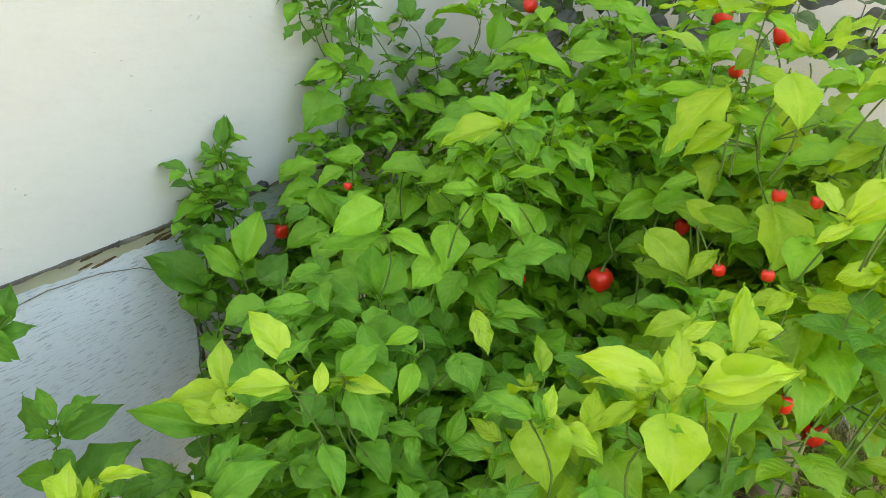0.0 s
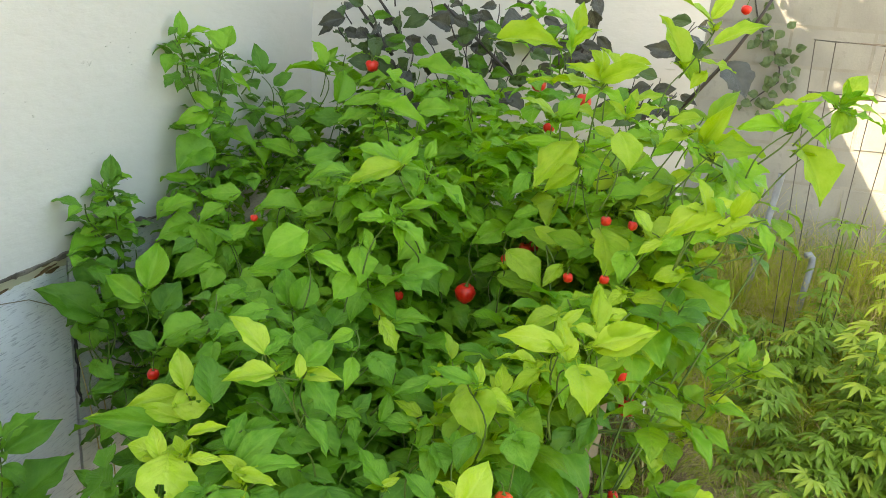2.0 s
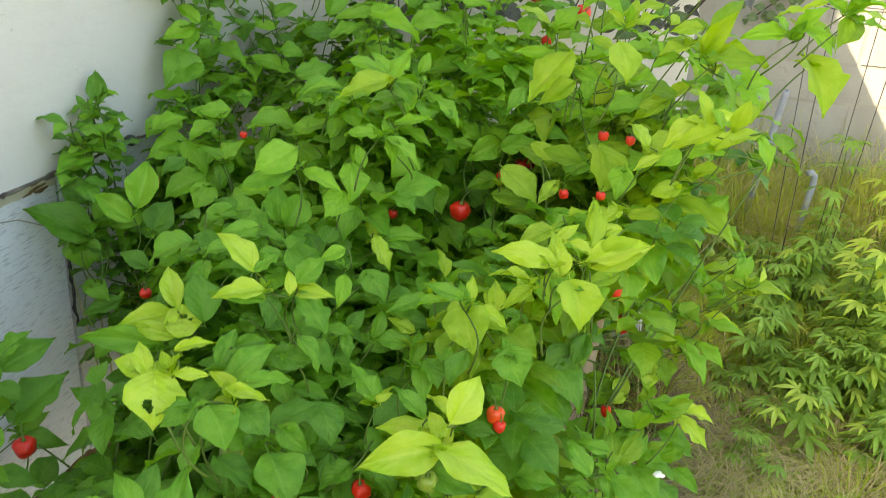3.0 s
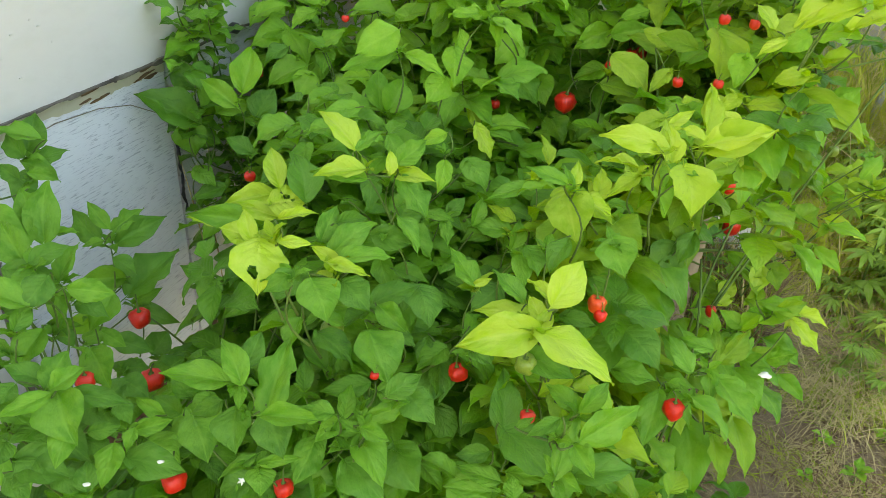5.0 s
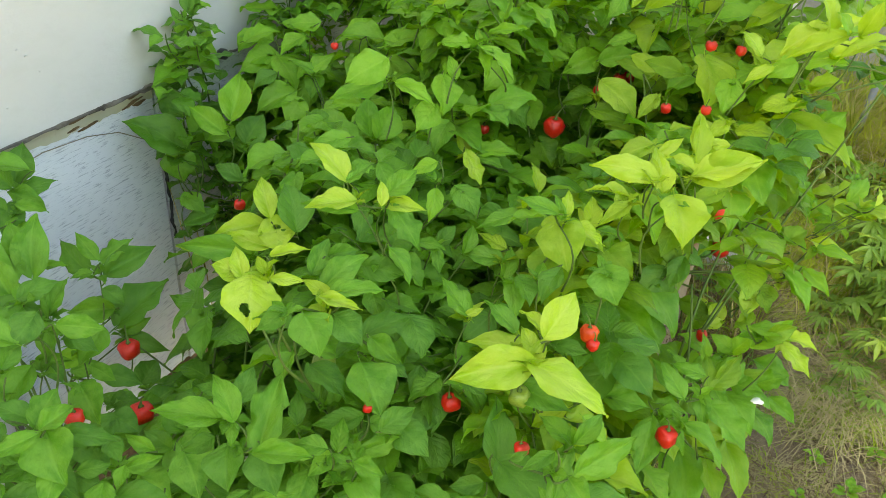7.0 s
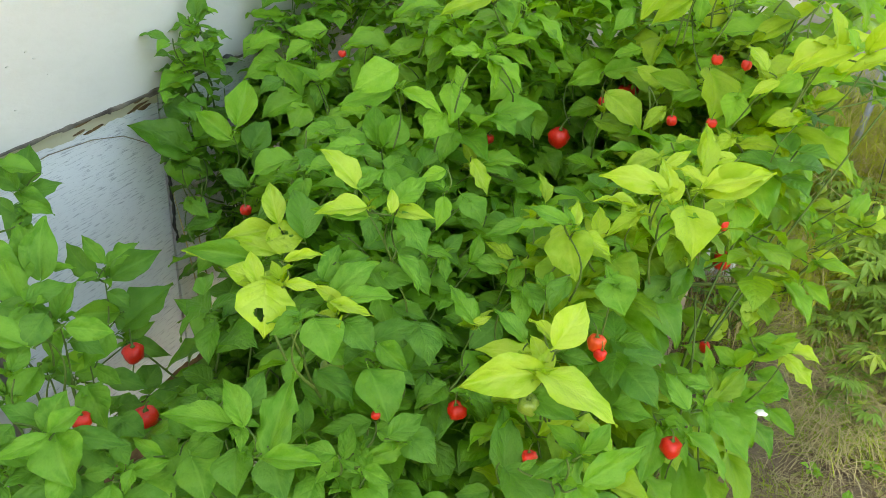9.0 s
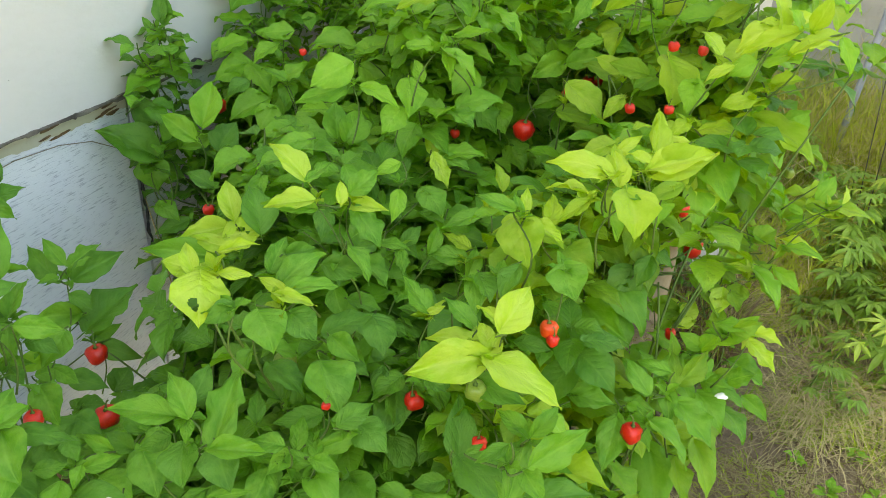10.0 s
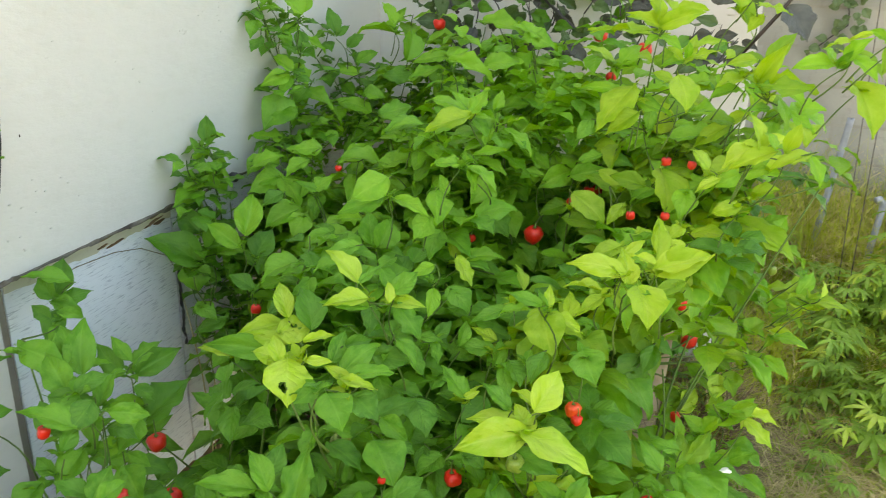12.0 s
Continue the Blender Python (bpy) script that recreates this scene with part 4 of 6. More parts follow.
sprig(p, [
    (542, 1062, 593, 554, 1030, 578, 80, 4),
    (552, 1071, 573, 500, 1108, 576, 50, 3),
    (523, 1048, 577, 483, 1040, 553, 60, 4),
    (533, 1026, 584, 560, 1043, 610, 80, 3),
    (508, 1027, 580, 539, 1000, 575, 70, 5)])
sprig(p, [
    (540, 1006, 590, 505, 1011, 578, 60, 3)])
sprig(p, [
    (497, 1083, 590, 541, 1041, 580, 60, 5)])
fruit(p, (0.437, 0.933, 0.863), 0.022, "red")
fruit(p, (0.423, 0.875, 0.660), 0.018, "red")
fruit(p, (0.585, 1.165, 0.742), 0.026, "red")
fruit(p, (0.455, 1.087, 1.088), 0.019, "red")
fruit(p, (0.500, 1.069, 1.085), 0.017, "red")
fruit(p, (0.423, 1.007, 1.006), 0.017, "red")
fruit(p, (0.503, 1.264, 1.020), 0.030, "red")
fruit(p, (0.572, 1.455, 0.857), 0.016, "red")
p = plant_at(0.28, 0.74, "low drooping pepper plant over bare soil")
crotch = trunk(p, 0.42, 0.0070)
limbs(p, crotch, [(0.392, 0.887, 0.756), (0.383, 0.745, 0.510), (0.409, 0.809, 0.384)])
sprig(p, [
    (244, 678, 1046, 317, 659, 1071, 42, 3),
    (247, 681, 1041, 320, 664, 1066, 50, 2)])
sprig(p, [
    (303, 782, 1000, 270, 815, 1014, 35, 3),
    (329, 753, 986, 279, 759, 966, 40, 5)])
sprig(p, [
    (558, 930, 494, 597, 877, 479, 60, 0),
    (568, 960, 490, 632, 947, 511, 30, 5),
    (586, 926, 440, 603, 861, 411, 70, 0),
    (618, 913, 474, 640, 861, 455, 50, 0)])
sprig(p, [
    (505, 782, 715, 542, 746, 710, 45, 3),
    (508, 793, 707, 493, 777, 688, 60, 3),
    (496, 765, 711, 514, 713, 689, 45, 3)])
sprig(p, [
    (353, 739, 690, 314, 768, 693, 50, 0),
    (353, 737, 659, 342, 692, 626, 45, 0),
    (370, 742, 658, 381, 785, 691, 45, 5),
    (383, 751, 656, 434, 774, 694, 50, 5),
    (314, 709, 674, 285, 725, 674, 50, 0),
    (368, 722, 642, 394, 652, 612, 60, 0),
    (309, 709, 679, 293, 760, 706, 50, 0)])
sprig(p, [
    (661, 1042, 460, 704, 978, 441, 60, 0)])
sprig(p, [
    (282, 709, 656, 307, 694, 656, 60, 0),
    (290, 719, 631, 305, 667, 606, 45, 0),
    (257, 691, 653, 219, 635, 609, 50, 0)])
sprig(p, [
    (294, 669, 662, 325, 597, 633, 50, 0)])
sprig(p, [
    (403, 711, 568, 394, 636, 524, 45, 5),
    (367, 697, 550, 359, 638, 516, 50, 5)])
sprig(p, [
    (361, 773, 512, 338, 673, 450, 55, 0)])
fruit(p, (0.268, 0.659, 0.648), 0.030, "red")
p = plant_at(0.50, 1.58, "tall lime-green pepper plant")
crotch = trunk(p, 0.58, 0.0070)
limbs(p, crotch, [(0.531, 1.449, 1.155), (0.688, 2.150, 1.094), (0.610, 1.609, 1.015)])
sprig(p, [
    (565, 1538, 1389, 590, 1568, 1463, 40, 2)])
sprig(p, [
    (501, 1413, 1387, 556, 1399, 1408, 40, 4)])
sprig(p, [
    (665, 2217, 1347, 819, 2149, 1337, 45, 4)])
sprig(p, [
    (488, 1270, 1303, 379, 1323, 1309, 25, 2)])
sprig(p, [
    (340, 1111, 1269, 302, 1141, 1290, 60, 5)])
fruit(p, (0.632, 1.598, 1.237), 0.034, "red")
fruit(p, (0.919, 1.433, 1.468), 0.022, "red")
fruit(p, (0.566, 1.636, 1.163), 0.028, "red")
p = plant_at(0.3, 1.24, "bushy pepper plant with pale growing tips")
crotch = trunk(p, 0.49, 0.0070)
limbs(p, crotch, [(0.212, 1.402, 0.827), (0.406, 1.483, 0.773), (0.386, 1.297, 0.753), (0.335, 1.440, 0.695), (0.281, 1.270, 0.685)])
sprig(p, [
    (82, 1171, 1167, 0, 1168, 1141, 50, 2),
    (100, 1208, 1166, 138, 1232, 1211, 50, 4)])
sprig(p, [
    (104, 1250, 1165, 74, 1280, 1197, 50, 4),
    (111, 1228, 1149, 132, 1199, 1119, 60, 0),
    (103, 1217, 1159, 155, 1195, 1148, 30, 4),
    (103, 1289, 1157, 31, 1315, 1174, 40, 4)])
sprig(p, [
    (104, 1174, 1094, 163, 1166, 1103, 30, 4),
    (84, 1175, 1071, 83, 1196, 1098, 35, 4)])
sprig(p, [
    (135, 1275, 1055, 189, 1238, 1026, 35, 4),
    (153, 1248, 1011, 109, 1229, 976, 90, 4)])
sprig(p, [
    (290, 1390, 1035, 327, 1349, 1001, 60, 4),
    (343, 1391, 1029, 343, 1345, 975, 40, 4)])
sprig(p, [
    (242, 1404, 976, 273, 1357, 933, 80, 0)])
sprig(p, [
    (373, 1301, 1041, 424, 1294, 1058, 40, 4),
    (351, 1325, 1009, 284, 1320, 975, 60, 4),
    (402, 1342, 1030, 351, 1367, 1035, 40, 4)])
sprig(p, [
    (67, 1071, 1093, 107, 1032, 1057, 50, 4),
    (66, 1077, 1092, 70, 1047, 1056, 45, 4)])
sprig(p, [
    (291, 1326, 1003, 229, 1348, 1006, 50, 4)])
sprig(p, [
    (404, 1165, 1026, 365, 1199, 1046, 60, 2),
    (423, 1199, 1000, 360, 1246, 1022, 40, 5)])
sprig(p, [
    (416, 1372, 1006, 351, 1378, 982, 40, 4)])
sprig(p, [
    (312, 1175, 1002, 355, 1114, 957, 60, 2),
    (298, 1179, 952, 361, 1141, 940, 50, 5)])
sprig(p, [
    (408, 1496, 948, 390, 1460, 898, 98, 0)])
sprig(p, [
    (358, 1342, 929, 296, 1344, 907, 60, 4)])
sprig(p, [
    (321, 1463, 892, 283, 1429, 839, 65, 4),
    (341, 1491, 850, 402, 1447, 825, 70, 0)])
sprig(p, [
    (355, 1255, 896, 412, 1220, 885, 50, 5)])
sprig(p, [
    (229, 1355, 911, 236, 1312, 866, 85, 4)])
sprig(p, [
    (257, 1345, 833, 277, 1296, 791, 80, 4)])
sprig(p, [
    (311, 1340, 818, 300, 1311, 784, 70, 0),
    (310, 1295, 805, 386, 1305, 845, 55, 0)])
sprig(p, [
    (305, 1419, 819, 250, 1423, 804, 60, 0)])
fruit(p, (0.347, 1.275, 0.952), 0.022, "red")
fruit(p, (0.132, 1.300, 0.874), 0.018, "red")
fruit(p, (0.400, 1.315, 0.963), 0.024, "red")
fruit(p, (0.430, 1.335, 0.960), 0.024, "red")
fruit(p, (0.262, 1.264, 0.886), 0.040, "red")
p = plant_at(0.46, 1.17, "pepper plant with drooping lime leaves")
crotch = trunk(p, 0.60, 0.0070)
limbs(p, crotch, [(0.641, 1.252, 1.110), (0.642, 1.143, 0.724), (0.788, 1.367, 0.492), (0.779, 1.175, 0.589), (0.801, 1.248, 0.518), (0.656, 1.150, 0.495)])
sprig(p, [
    (617, 1099, 1453, 656, 1097, 1493, 50, 2),
    (635, 1139, 1447, 590, 1188, 1482, 40, 2),
    (611, 1066, 1412, 684, 1036, 1446, 35, 2)])
sprig(p, [
    (660, 1173, 1373, 704, 1133, 1359, 40, 2),
    (668, 1177, 1352, 640, 1173, 1321, 60, 2),
    (658, 1194, 1328, 648, 1248, 1398, 35, 5)])
sprig(p, [
    (640, 1207, 1362, 618, 1276, 1449, 40, 2)])
sprig(p, [
    (533, 1272, 1347, 513, 1304, 1380, 60, 2),
    (534, 1286, 1342, 601, 1260, 1358, 40, 2),
    (508, 1277, 1323, 451, 1314, 1339, 50, 2)])
sprig(p, [
    (730, 1218, 835, 758, 1171, 811, 60, 5)])
sprig(p, [
    (835, 1133, 817, 824, 1086, 772, 50, 4)])
sprig(p, [
    (808, 1029, 809, 822, 1049, 834, 50, 3),
    (811, 1066, 783, 868, 1009, 778, 40, 2),
    (794, 1079, 794, 833, 1095, 834, 50, 4)])
sprig(p, [
    (844, 1050, 775, 804, 1068, 761, 50, 3),
    (803, 1066, 773, 848, 1059, 799, 40, 4)])
sprig(p, [
    (854, 1137, 744, 825, 1157, 741, 60, 5)])
sprig(p, [
    (822, 1297, 743, 842, 1242, 709, 50, 4),
    (810, 1313, 715, 844, 1235, 670, 50, 4)])
sprig(p, [
    (713, 1188, 745, 662, 1193, 719, 40, 4)])
sprig(p, [
    (580, 1171, 761, 582, 1112, 711, 50, 5),
    (602, 1193, 728, 586, 1153, 685, 80, 4)])
sprig(p, [
    (813, 1117, 718, 823, 1087, 702, 40, 5),
    (805, 1158, 687, 844, 1148, 703, 60, 5),
    (766, 1110, 693, 816, 1052, 679, 40, 3)])
sprig(p, [
    (852, 1426, 685, 904, 1312, 622, 50, 5)])
sprig(p, [
    (692, 1113, 718, 721, 1066, 699, 70, 4),
    (695, 1110, 690, 699, 1140, 717, 40, 4),
    (687, 1085, 709, 727, 1084, 733, 80, 5)])
sprig(p, [
    (867, 1212, 699, 845, 1239, 707, 50, 4),
    (876, 1226, 671, 845, 1268, 684, 50, 4),
    (852, 1175, 692, 820, 1192, 685, 50, 4)])
sprig(p, [
    (720, 1027, 724, 764, 981, 717, 50, 4),
    (716, 1040, 720, 696, 1030, 699, 50, 5)])
sprig(p, [
    (660, 1030, 679, 674, 955, 633, 45, 4),
    (668, 1025, 671, 682, 963, 633, 55, 4),
    (674, 1043, 666, 710, 1036, 681, 50, 5),
    (705, 1029, 675, 728, 979, 652, 50, 4),
    (671, 1073, 665, 713, 1044, 666, 50, 5)])
sprig(p, [
    (681, 1053, 665, 638, 1083, 664, 50, 3),
    (646, 1042, 637, 624, 1019, 608, 90, 5)])
sprig(p, [
    (746, 1167, 643, 697, 1212, 651, 40, 5),
    (759, 1208, 632, 717, 1239, 633, 50, 4)])
sprig(p, [
    (642, 1097, 647, 675, 1070, 645, 50, 4),
    (631, 1096, 598, 590, 1143, 613, 40, 4)])
sprig(p, [
    (613, 1128, 651, 658, 1058, 622, 50, 5)])
sprig(p, [
    (602, 1029, 641, 577, 997, 606, 70, 3),
    (614, 1015, 641, 615, 984, 619, 80, 5),
    (567, 1038, 631, 580, 984, 598, 50, 5),
    (594, 1004, 612, 557, 989, 585, 50, 5)])
sprig(p, [
    (787, 1395, 577, 785, 1284, 489, 50, 4)])
sprig(p, [
    (611, 1085, 597, 583, 1128, 617, 50, 4)])
fruit(p, (0.787, 1.173, 0.809), 0.020, "green")
fruit(p, (0.598, 1.157, 0.663), 0.036, "red")
p = plant_at(0.42, 1.66, "tall pepper plant in front of the dark-leaved one")
crotch = trunk(p, 0.53, 0.0070)
limbs(p, crotch, [(0.375, 1.664, 1.023), (0.448, 1.675, 0.961), (0.440, 1.759, 0.882)])
sprig(p, [
    (346, 1656, 1271, 411, 1613, 1240, 60, 4),
    (377, 1641, 1262, 330, 1677, 1297, 60, 4)])
sprig(p, [
    (374, 1705, 1260, 324, 1735, 1281, 60, 4)])
sprig(p, [
    (539, 1942, 1181, 597, 1948, 1221, 70, 4)])
sprig(p, [
    (409, 1551, 1169, 369, 1543, 1138, 60, 4)])
sprig(p, [
    (343, 1546, 1134, 391, 1502, 1098, 60, 4),
    (363, 1545, 1121, 410, 1492, 1075, 70, 4)])
fruit(p, (0.535, 1.654, 1.263), 0.036, "red")
fruit(p, (0.524, 1.661, 1.077), 0.038, "red")
p = plant_at(0.12, 1.78, "tall mid-green pepper plant near the wall corner")
crotch = trunk(p, 0.54, 0.0070)
limbs(p, crotch, [(0.300, 1.949, 1.023), (0.188, 1.919, 0.951), (0.033, 1.844, 0.863)])
sprig(p, [
    (311, 1926, 1274, 407, 1883, 1249, 50, 4)])
sprig(p, [
    (250, 2058, 1222, 171, 2056, 1197, 50, 4)])
sprig(p, [
    (212, 1973, 1178, 113, 1977, 1156, 40, 4)])
sprig(p, [
    (97, 1869, 1129, 185, 1874, 1160, 40, 4)])
sprig(p, [
    (-21, 1967, 1075, 37, 1955, 1066, 70, 0)])
sprig(p, [
    (4, 1793, 1049, 88, 1797, 1071, 60, 0)])
p = plant_at(-0.1, 1.34, "dense green pepper plant")
crotch = trunk(p, 0.46, 0.0070)
limbs(p, crotch, [(0.006, 1.535, 0.845), (-0.087, 1.438, 0.795), (-0.149, 1.526, 0.723)])
sprig(p, [
    (43, 1435, 1097, -28, 1436, 1084, 40, 4),
    (43, 1465, 1088, -35, 1470, 1079, 60, 0)])
sprig(p, [
    (-38, 1564, 983, -133, 1574, 987, 50, 4),
    (-21, 1555, 941, 58, 1498, 885, 50, 4)])
sprig(p, [
    (11, 1980, 951, -63, 1995, 963, 60, 0)])
sprig(p, [
    (-53, 1599, 997, -103, 1604, 999, 60, 0),
    (-105, 1594, 984, -52, 1612, 1015, 60, 4)])
sprig(p, [
    (-195, 1548, 923, -139, 1569, 953, 50, 4),
    (-177, 1580, 904, -192, 1545, 863, 70, 0)])
sprig(p, [
    (-183, 1546, 923, -235, 1562, 943, 50, 0)])
sprig(p, [
    (-216, 1499, 878, -247, 1464, 839, 85, 4)])
fruit(p, (-0.151, 1.298, 1.040), 0.014, "red")
fruit(p, (0.066, 1.660, 1.006), 0.022, "red")
p = plant_at(-0.02, 0.8, "dense mid-green pepper plant")
crotch = trunk(p, 0.40, 0.0070)
limbs(p, crotch, [(-0.062, 0.898, 0.728), (0.064, 0.860, 0.704), (-0.114, 0.811, 0.680), (-0.027, 0.795, 0.523)])
sprig(p, [
    (-163, 792, 1006, -129, 807, 1024, 40, 0),
    (-165, 816, 996, -208, 853, 1034, 50, 3),
    (-159, 781, 982, -219, 778, 978, 45, 3),
    (-158, 787, 968, -223, 796, 975, 35, 0),
    (-123, 783, 975, -121, 804, 998, 50, 3)])
sprig(p, [
    (-104, 848, 961, -65, 867, 985, 60, 0),
    (-113, 873, 933, -53, 858, 926, 35, 3)])
sprig(p, [
    (128, 921, 920, 124, 954, 951, 50, 2),
    (94, 911, 887, 33, 907, 869, 40, 0)])
sprig(p, [
    (114, 750, 961, 122, 775, 988, 40, 3),
    (111, 770, 944, 112, 717, 899, 85, 2)])
sprig(p, [
    (-142, 856, 934, -149, 823, 903, 60, 1),
    (-98, 857, 931, -69, 811, 892, 60, 0)])
sprig(p, [
    (-115, 750, 927, -95, 710, 895, 50, 0),
    (-148, 747, 906, -99, 733, 898, 60, 1)])
sprig(p, [
    (45, 747, 872, 41, 704, 837, 50, 0)])
sprig(p, [
    (-193, 700, 951, -159, 703, 955, 60, 1),
    (-214, 688, 935, -193, 721, 964, 50, 0),
    (-202, 663, 930, -150, 688, 955, 50, 0)])
sprig(p, [
    (-60, 891, 858, -20, 877, 852, 40, 0),
    (-33, 882, 851, -32, 852, 825, 50, 0),
    (-23, 907, 847, 5, 923, 866, 60, 1)])
sprig(p, [
    (73, 886, 844, 38, 909, 858, 50, 2),
    (64, 877, 830, 8, 895, 833, 60, 0),
    (66, 854, 813, 83, 887, 844, 50, 0)])
sprig(p, [
    (14, 894, 837, 31, 921, 866, 50, 0)])
sprig(p, [
    (-14, 732, 832, -41, 777, 864, 55, 0),
    (-18, 732, 832, 8, 734, 839, 40, 3),
    (-10, 750, 815, -51, 767, 821, 50, 1)])
sprig(p, [
    (-207, 624, 942, -164, 609, 932, 35, 3),
    (-197, 633, 939, -135, 631, 941, 35, 0),
    (-196, 645, 929, -227, 662, 943, 40, 3),
    (-192, 611, 923, -166, 582, 903, 80, 1),
    (-227, 608, 929, -213, 570, 900, 90, 0)])
sprig(p, [
    (-116, 773, 836, -75, 755, 826, 50, 1),
    (-89, 740, 827, -80, 695, 794, 90, 1)])
sprig(p, [
    (-145, 694, 831, -114, 664, 811, 60, 0),
    (-152, 718, 821, -87, 732, 837, 50, 1),
    (-125, 690, 793, -102, 672, 782, 60, 1),
    (-161, 654, 820, -143, 601, 783, 88, 0)])
sprig(p, [
    (-77, 736, 745, -91, 702, 720, 50, 1),
    (-59, 737, 714, -66, 680, 676, 60, 1)])
sprig(p, [
    (-28, 678, 766, -3, 657, 756, 70, 1)])
sprig(p, [
    (-146, 567, 795, -106, 583, 808, 60, 1),
    (-122, 596, 769, -92, 562, 750, 80, 1)])
sprig(p, [
    (-30, 767, 624, -16, 692, 580, 80, 1)])
fruit(p, (-0.042, 0.693, 0.715), 0.026, "red")
p = straw_plant = plant_at(0.40, 0.90, "low pepper plant hanging over the straw")
crotch = trunk(p, 0.56, 0.0070)
limbs(p, crotch, [(0.709, 0.965, 1.068), (0.685, 1.134, 0.907), (0.614, 1.026, 0.807), (0.602, 0.993, 0.458)])
sprig(p, [
    (726, 876, 1347, 758, 875, 1383, 70, 2),
    (739, 882, 1337, 772, 836, 1319, 45, 2),
    (723, 929, 1344, 690, 946, 1331, 30, 2)])
sprig(p, [
    (703, 947, 1326, 667, 969, 1317, 50, 2),
    (699, 924, 1311, 718, 877, 1274, 50, 5),
    (684, 955, 1287, 626, 993, 1279, 40, 5)])
sprig(p, [
    (770, 913, 1324, 744, 903, 1284, 80, 5)])
sprig(p, [
    (699, 915, 1257, 698, 850, 1184, 65, 2)])
sprig(p, [
    (540, 937, 1254, 608, 890, 1257, 35, 5)])
sprig(p, [
    (489, 856, 1173, 436, 861, 1139, 50, 3)])
sprig(p, [
    (501, 867, 1174, 553, 838, 1185, 40, 3)])
sprig(p, [
    (583, 948, 1109, 639, 922, 1127, 40, 3)])
sprig(p, [
    (568, 961, 1055, 611, 943, 1069, 45, 2)])
sprig(p, [
    (517, 922, 1048, 473, 936, 1033, 75, 2)])
sprig(p, [
    (613, 1068, 967, 683, 963, 917, 45, 2),
    (612, 1073, 965, 680, 975, 921, 45, 2),
    (669, 1055, 958, 712, 1049, 981, 60, 4)])
sprig(p, [
    (674, 1029, 950, 702, 1039, 981, 70, 4)])
sprig(p, [
    (802, 1317, 823, 825, 1255, 782, 80, 4)])
sprig(p, [
    (771, 1143, 881, 802, 1086, 854, 50, 5)])
sprig(p, [
    (456, 794, 729, 499, 758, 727, 60, 4),
    (470, 773, 729, 510, 765, 744, 60, 5),
    (459, 787, 700, 524, 793, 738, 40, 4)])
sprig(p, [
    (549, 907, 613, 528, 947, 631, 50, 5)])
p = plant_at(-0.36, 0.95, "green pepper plant near the wall seam")
crotch = trunk(p, 0.40, 0.0070)
limbs(p, crotch, [(-0.308, 0.955, 0.740), (-0.276, 0.898, 0.700), (-0.281, 0.942, 0.603), (-0.382, 1.083, 0.523), (-0.548, 1.099, 0.591)])
sprig(p, [
    (-301, 1572, 759, -328, 1535, 721, 80, 1)])
sprig(skirting_plant, [
    (-642, 1102, 908, -709, 1096, 924, 50, 0),
    (-666, 1096, 882, -691, 1116, 912, 70, 1),
    (-667, 1094, 873, -616, 1082, 844, 50, 0),
    (-668, 1125, 879, -660, 1173, 924, 70, 1),
    (-661, 1095, 863, -608, 1127, 878, 60, 1)])
sprig(p, [
    (-337, 1307, 787, -383, 1325, 810, 60, 1)])
sprig(p, [
    (-270, 929, 895, -280, 971, 937, 50, 3),
    (-283, 913, 874, -228, 918, 878, 85, 3, 1),
    (-283, 956, 868, -354, 942, 860, 45, 3),
    (-233, 906, 882, -246, 956, 932, 70, 1),
    (-279, 922, 848, -336, 937, 866, 40, 3)])
sprig(skirting_plant, [
    (-648, 1054, 871, -609, 1053, 858, 45, 0),
    (-655, 1061, 868, -668, 1022, 835, 70, 1),
    (-662, 1042, 868, -689, 1053, 887, 70, 1),
    (-643, 1046, 846, -661, 1018, 827, 70, 0)])
sprig(low_plant, [
    (-253, 564, 1031, -217, 567, 1034, 30, 3),
    (-254, 540, 1019, -224, 537, 1016, 40, 3),
    (-275, 554, 1011, -277, 514, 977, 98, 3, 0)])
sprig(p, [
    (-464, 1437, 697, -422, 1414, 669, 70, 0)])
sprig(p, [
    (-409, 1438, 655, -474, 1413, 641, 50, 1)])
sprig(low_plant, [
    (-283, 562, 1008, -290, 587, 1031, 50, 3),
    (-283, 577, 1003, -315, 585, 1013, 70, 3)])
sprig(p, [
    (-301, 932, 830, -406, 940, 848, 35, 0)])
sprig(low_plant, [
    (-245, 516, 998, -271, 501, 987, 60, 1)])
sprig(p, [
    (-374, 1074, 756, -432, 1082, 771, 40, 3)])
sprig(p, [
    (-346, 1054, 665, -338, 1012, 630, 70, 1),
    (-335, 1006, 651, -380, 978, 634, 60, 0)])
sprig(skirting_plant, [
    (-596, 843, 896, -605, 798, 861, 80, 0),
    (-590, 848, 892, -602, 881, 926, 65, 0),
    (-595, 835, 890, -625, 818, 885, 70, 1),
    (-579, 827, 886, -567, 878, 930, 55, 0),
    (-568, 826, 878, -568, 887, 933, 50, 0),
    (-563, 845, 874, -533, 853, 873, 40, 0)])
sprig(skirting_plant, [
    (-534, 993, 804, -564, 1020, 836, 45, 0),
    (-529, 1005, 793, -488, 1037, 813, 55, 0),
    (-542, 981, 787, -569, 970, 785, 50, 0),
    (-552, 993, 785, -590, 1024, 823, 60, 1),
    (-523, 998, 775, -456, 1037, 796, 50, 1),
    (-523, 965, 765, -494, 950, 745, 70, 1)])
sprig(p, [
    (-398, 1026, 682, -406, 983, 649, 70, 0)])
sprig(p, [
    (-398, 1022, 679, -445, 1041, 702, 50, 0)])
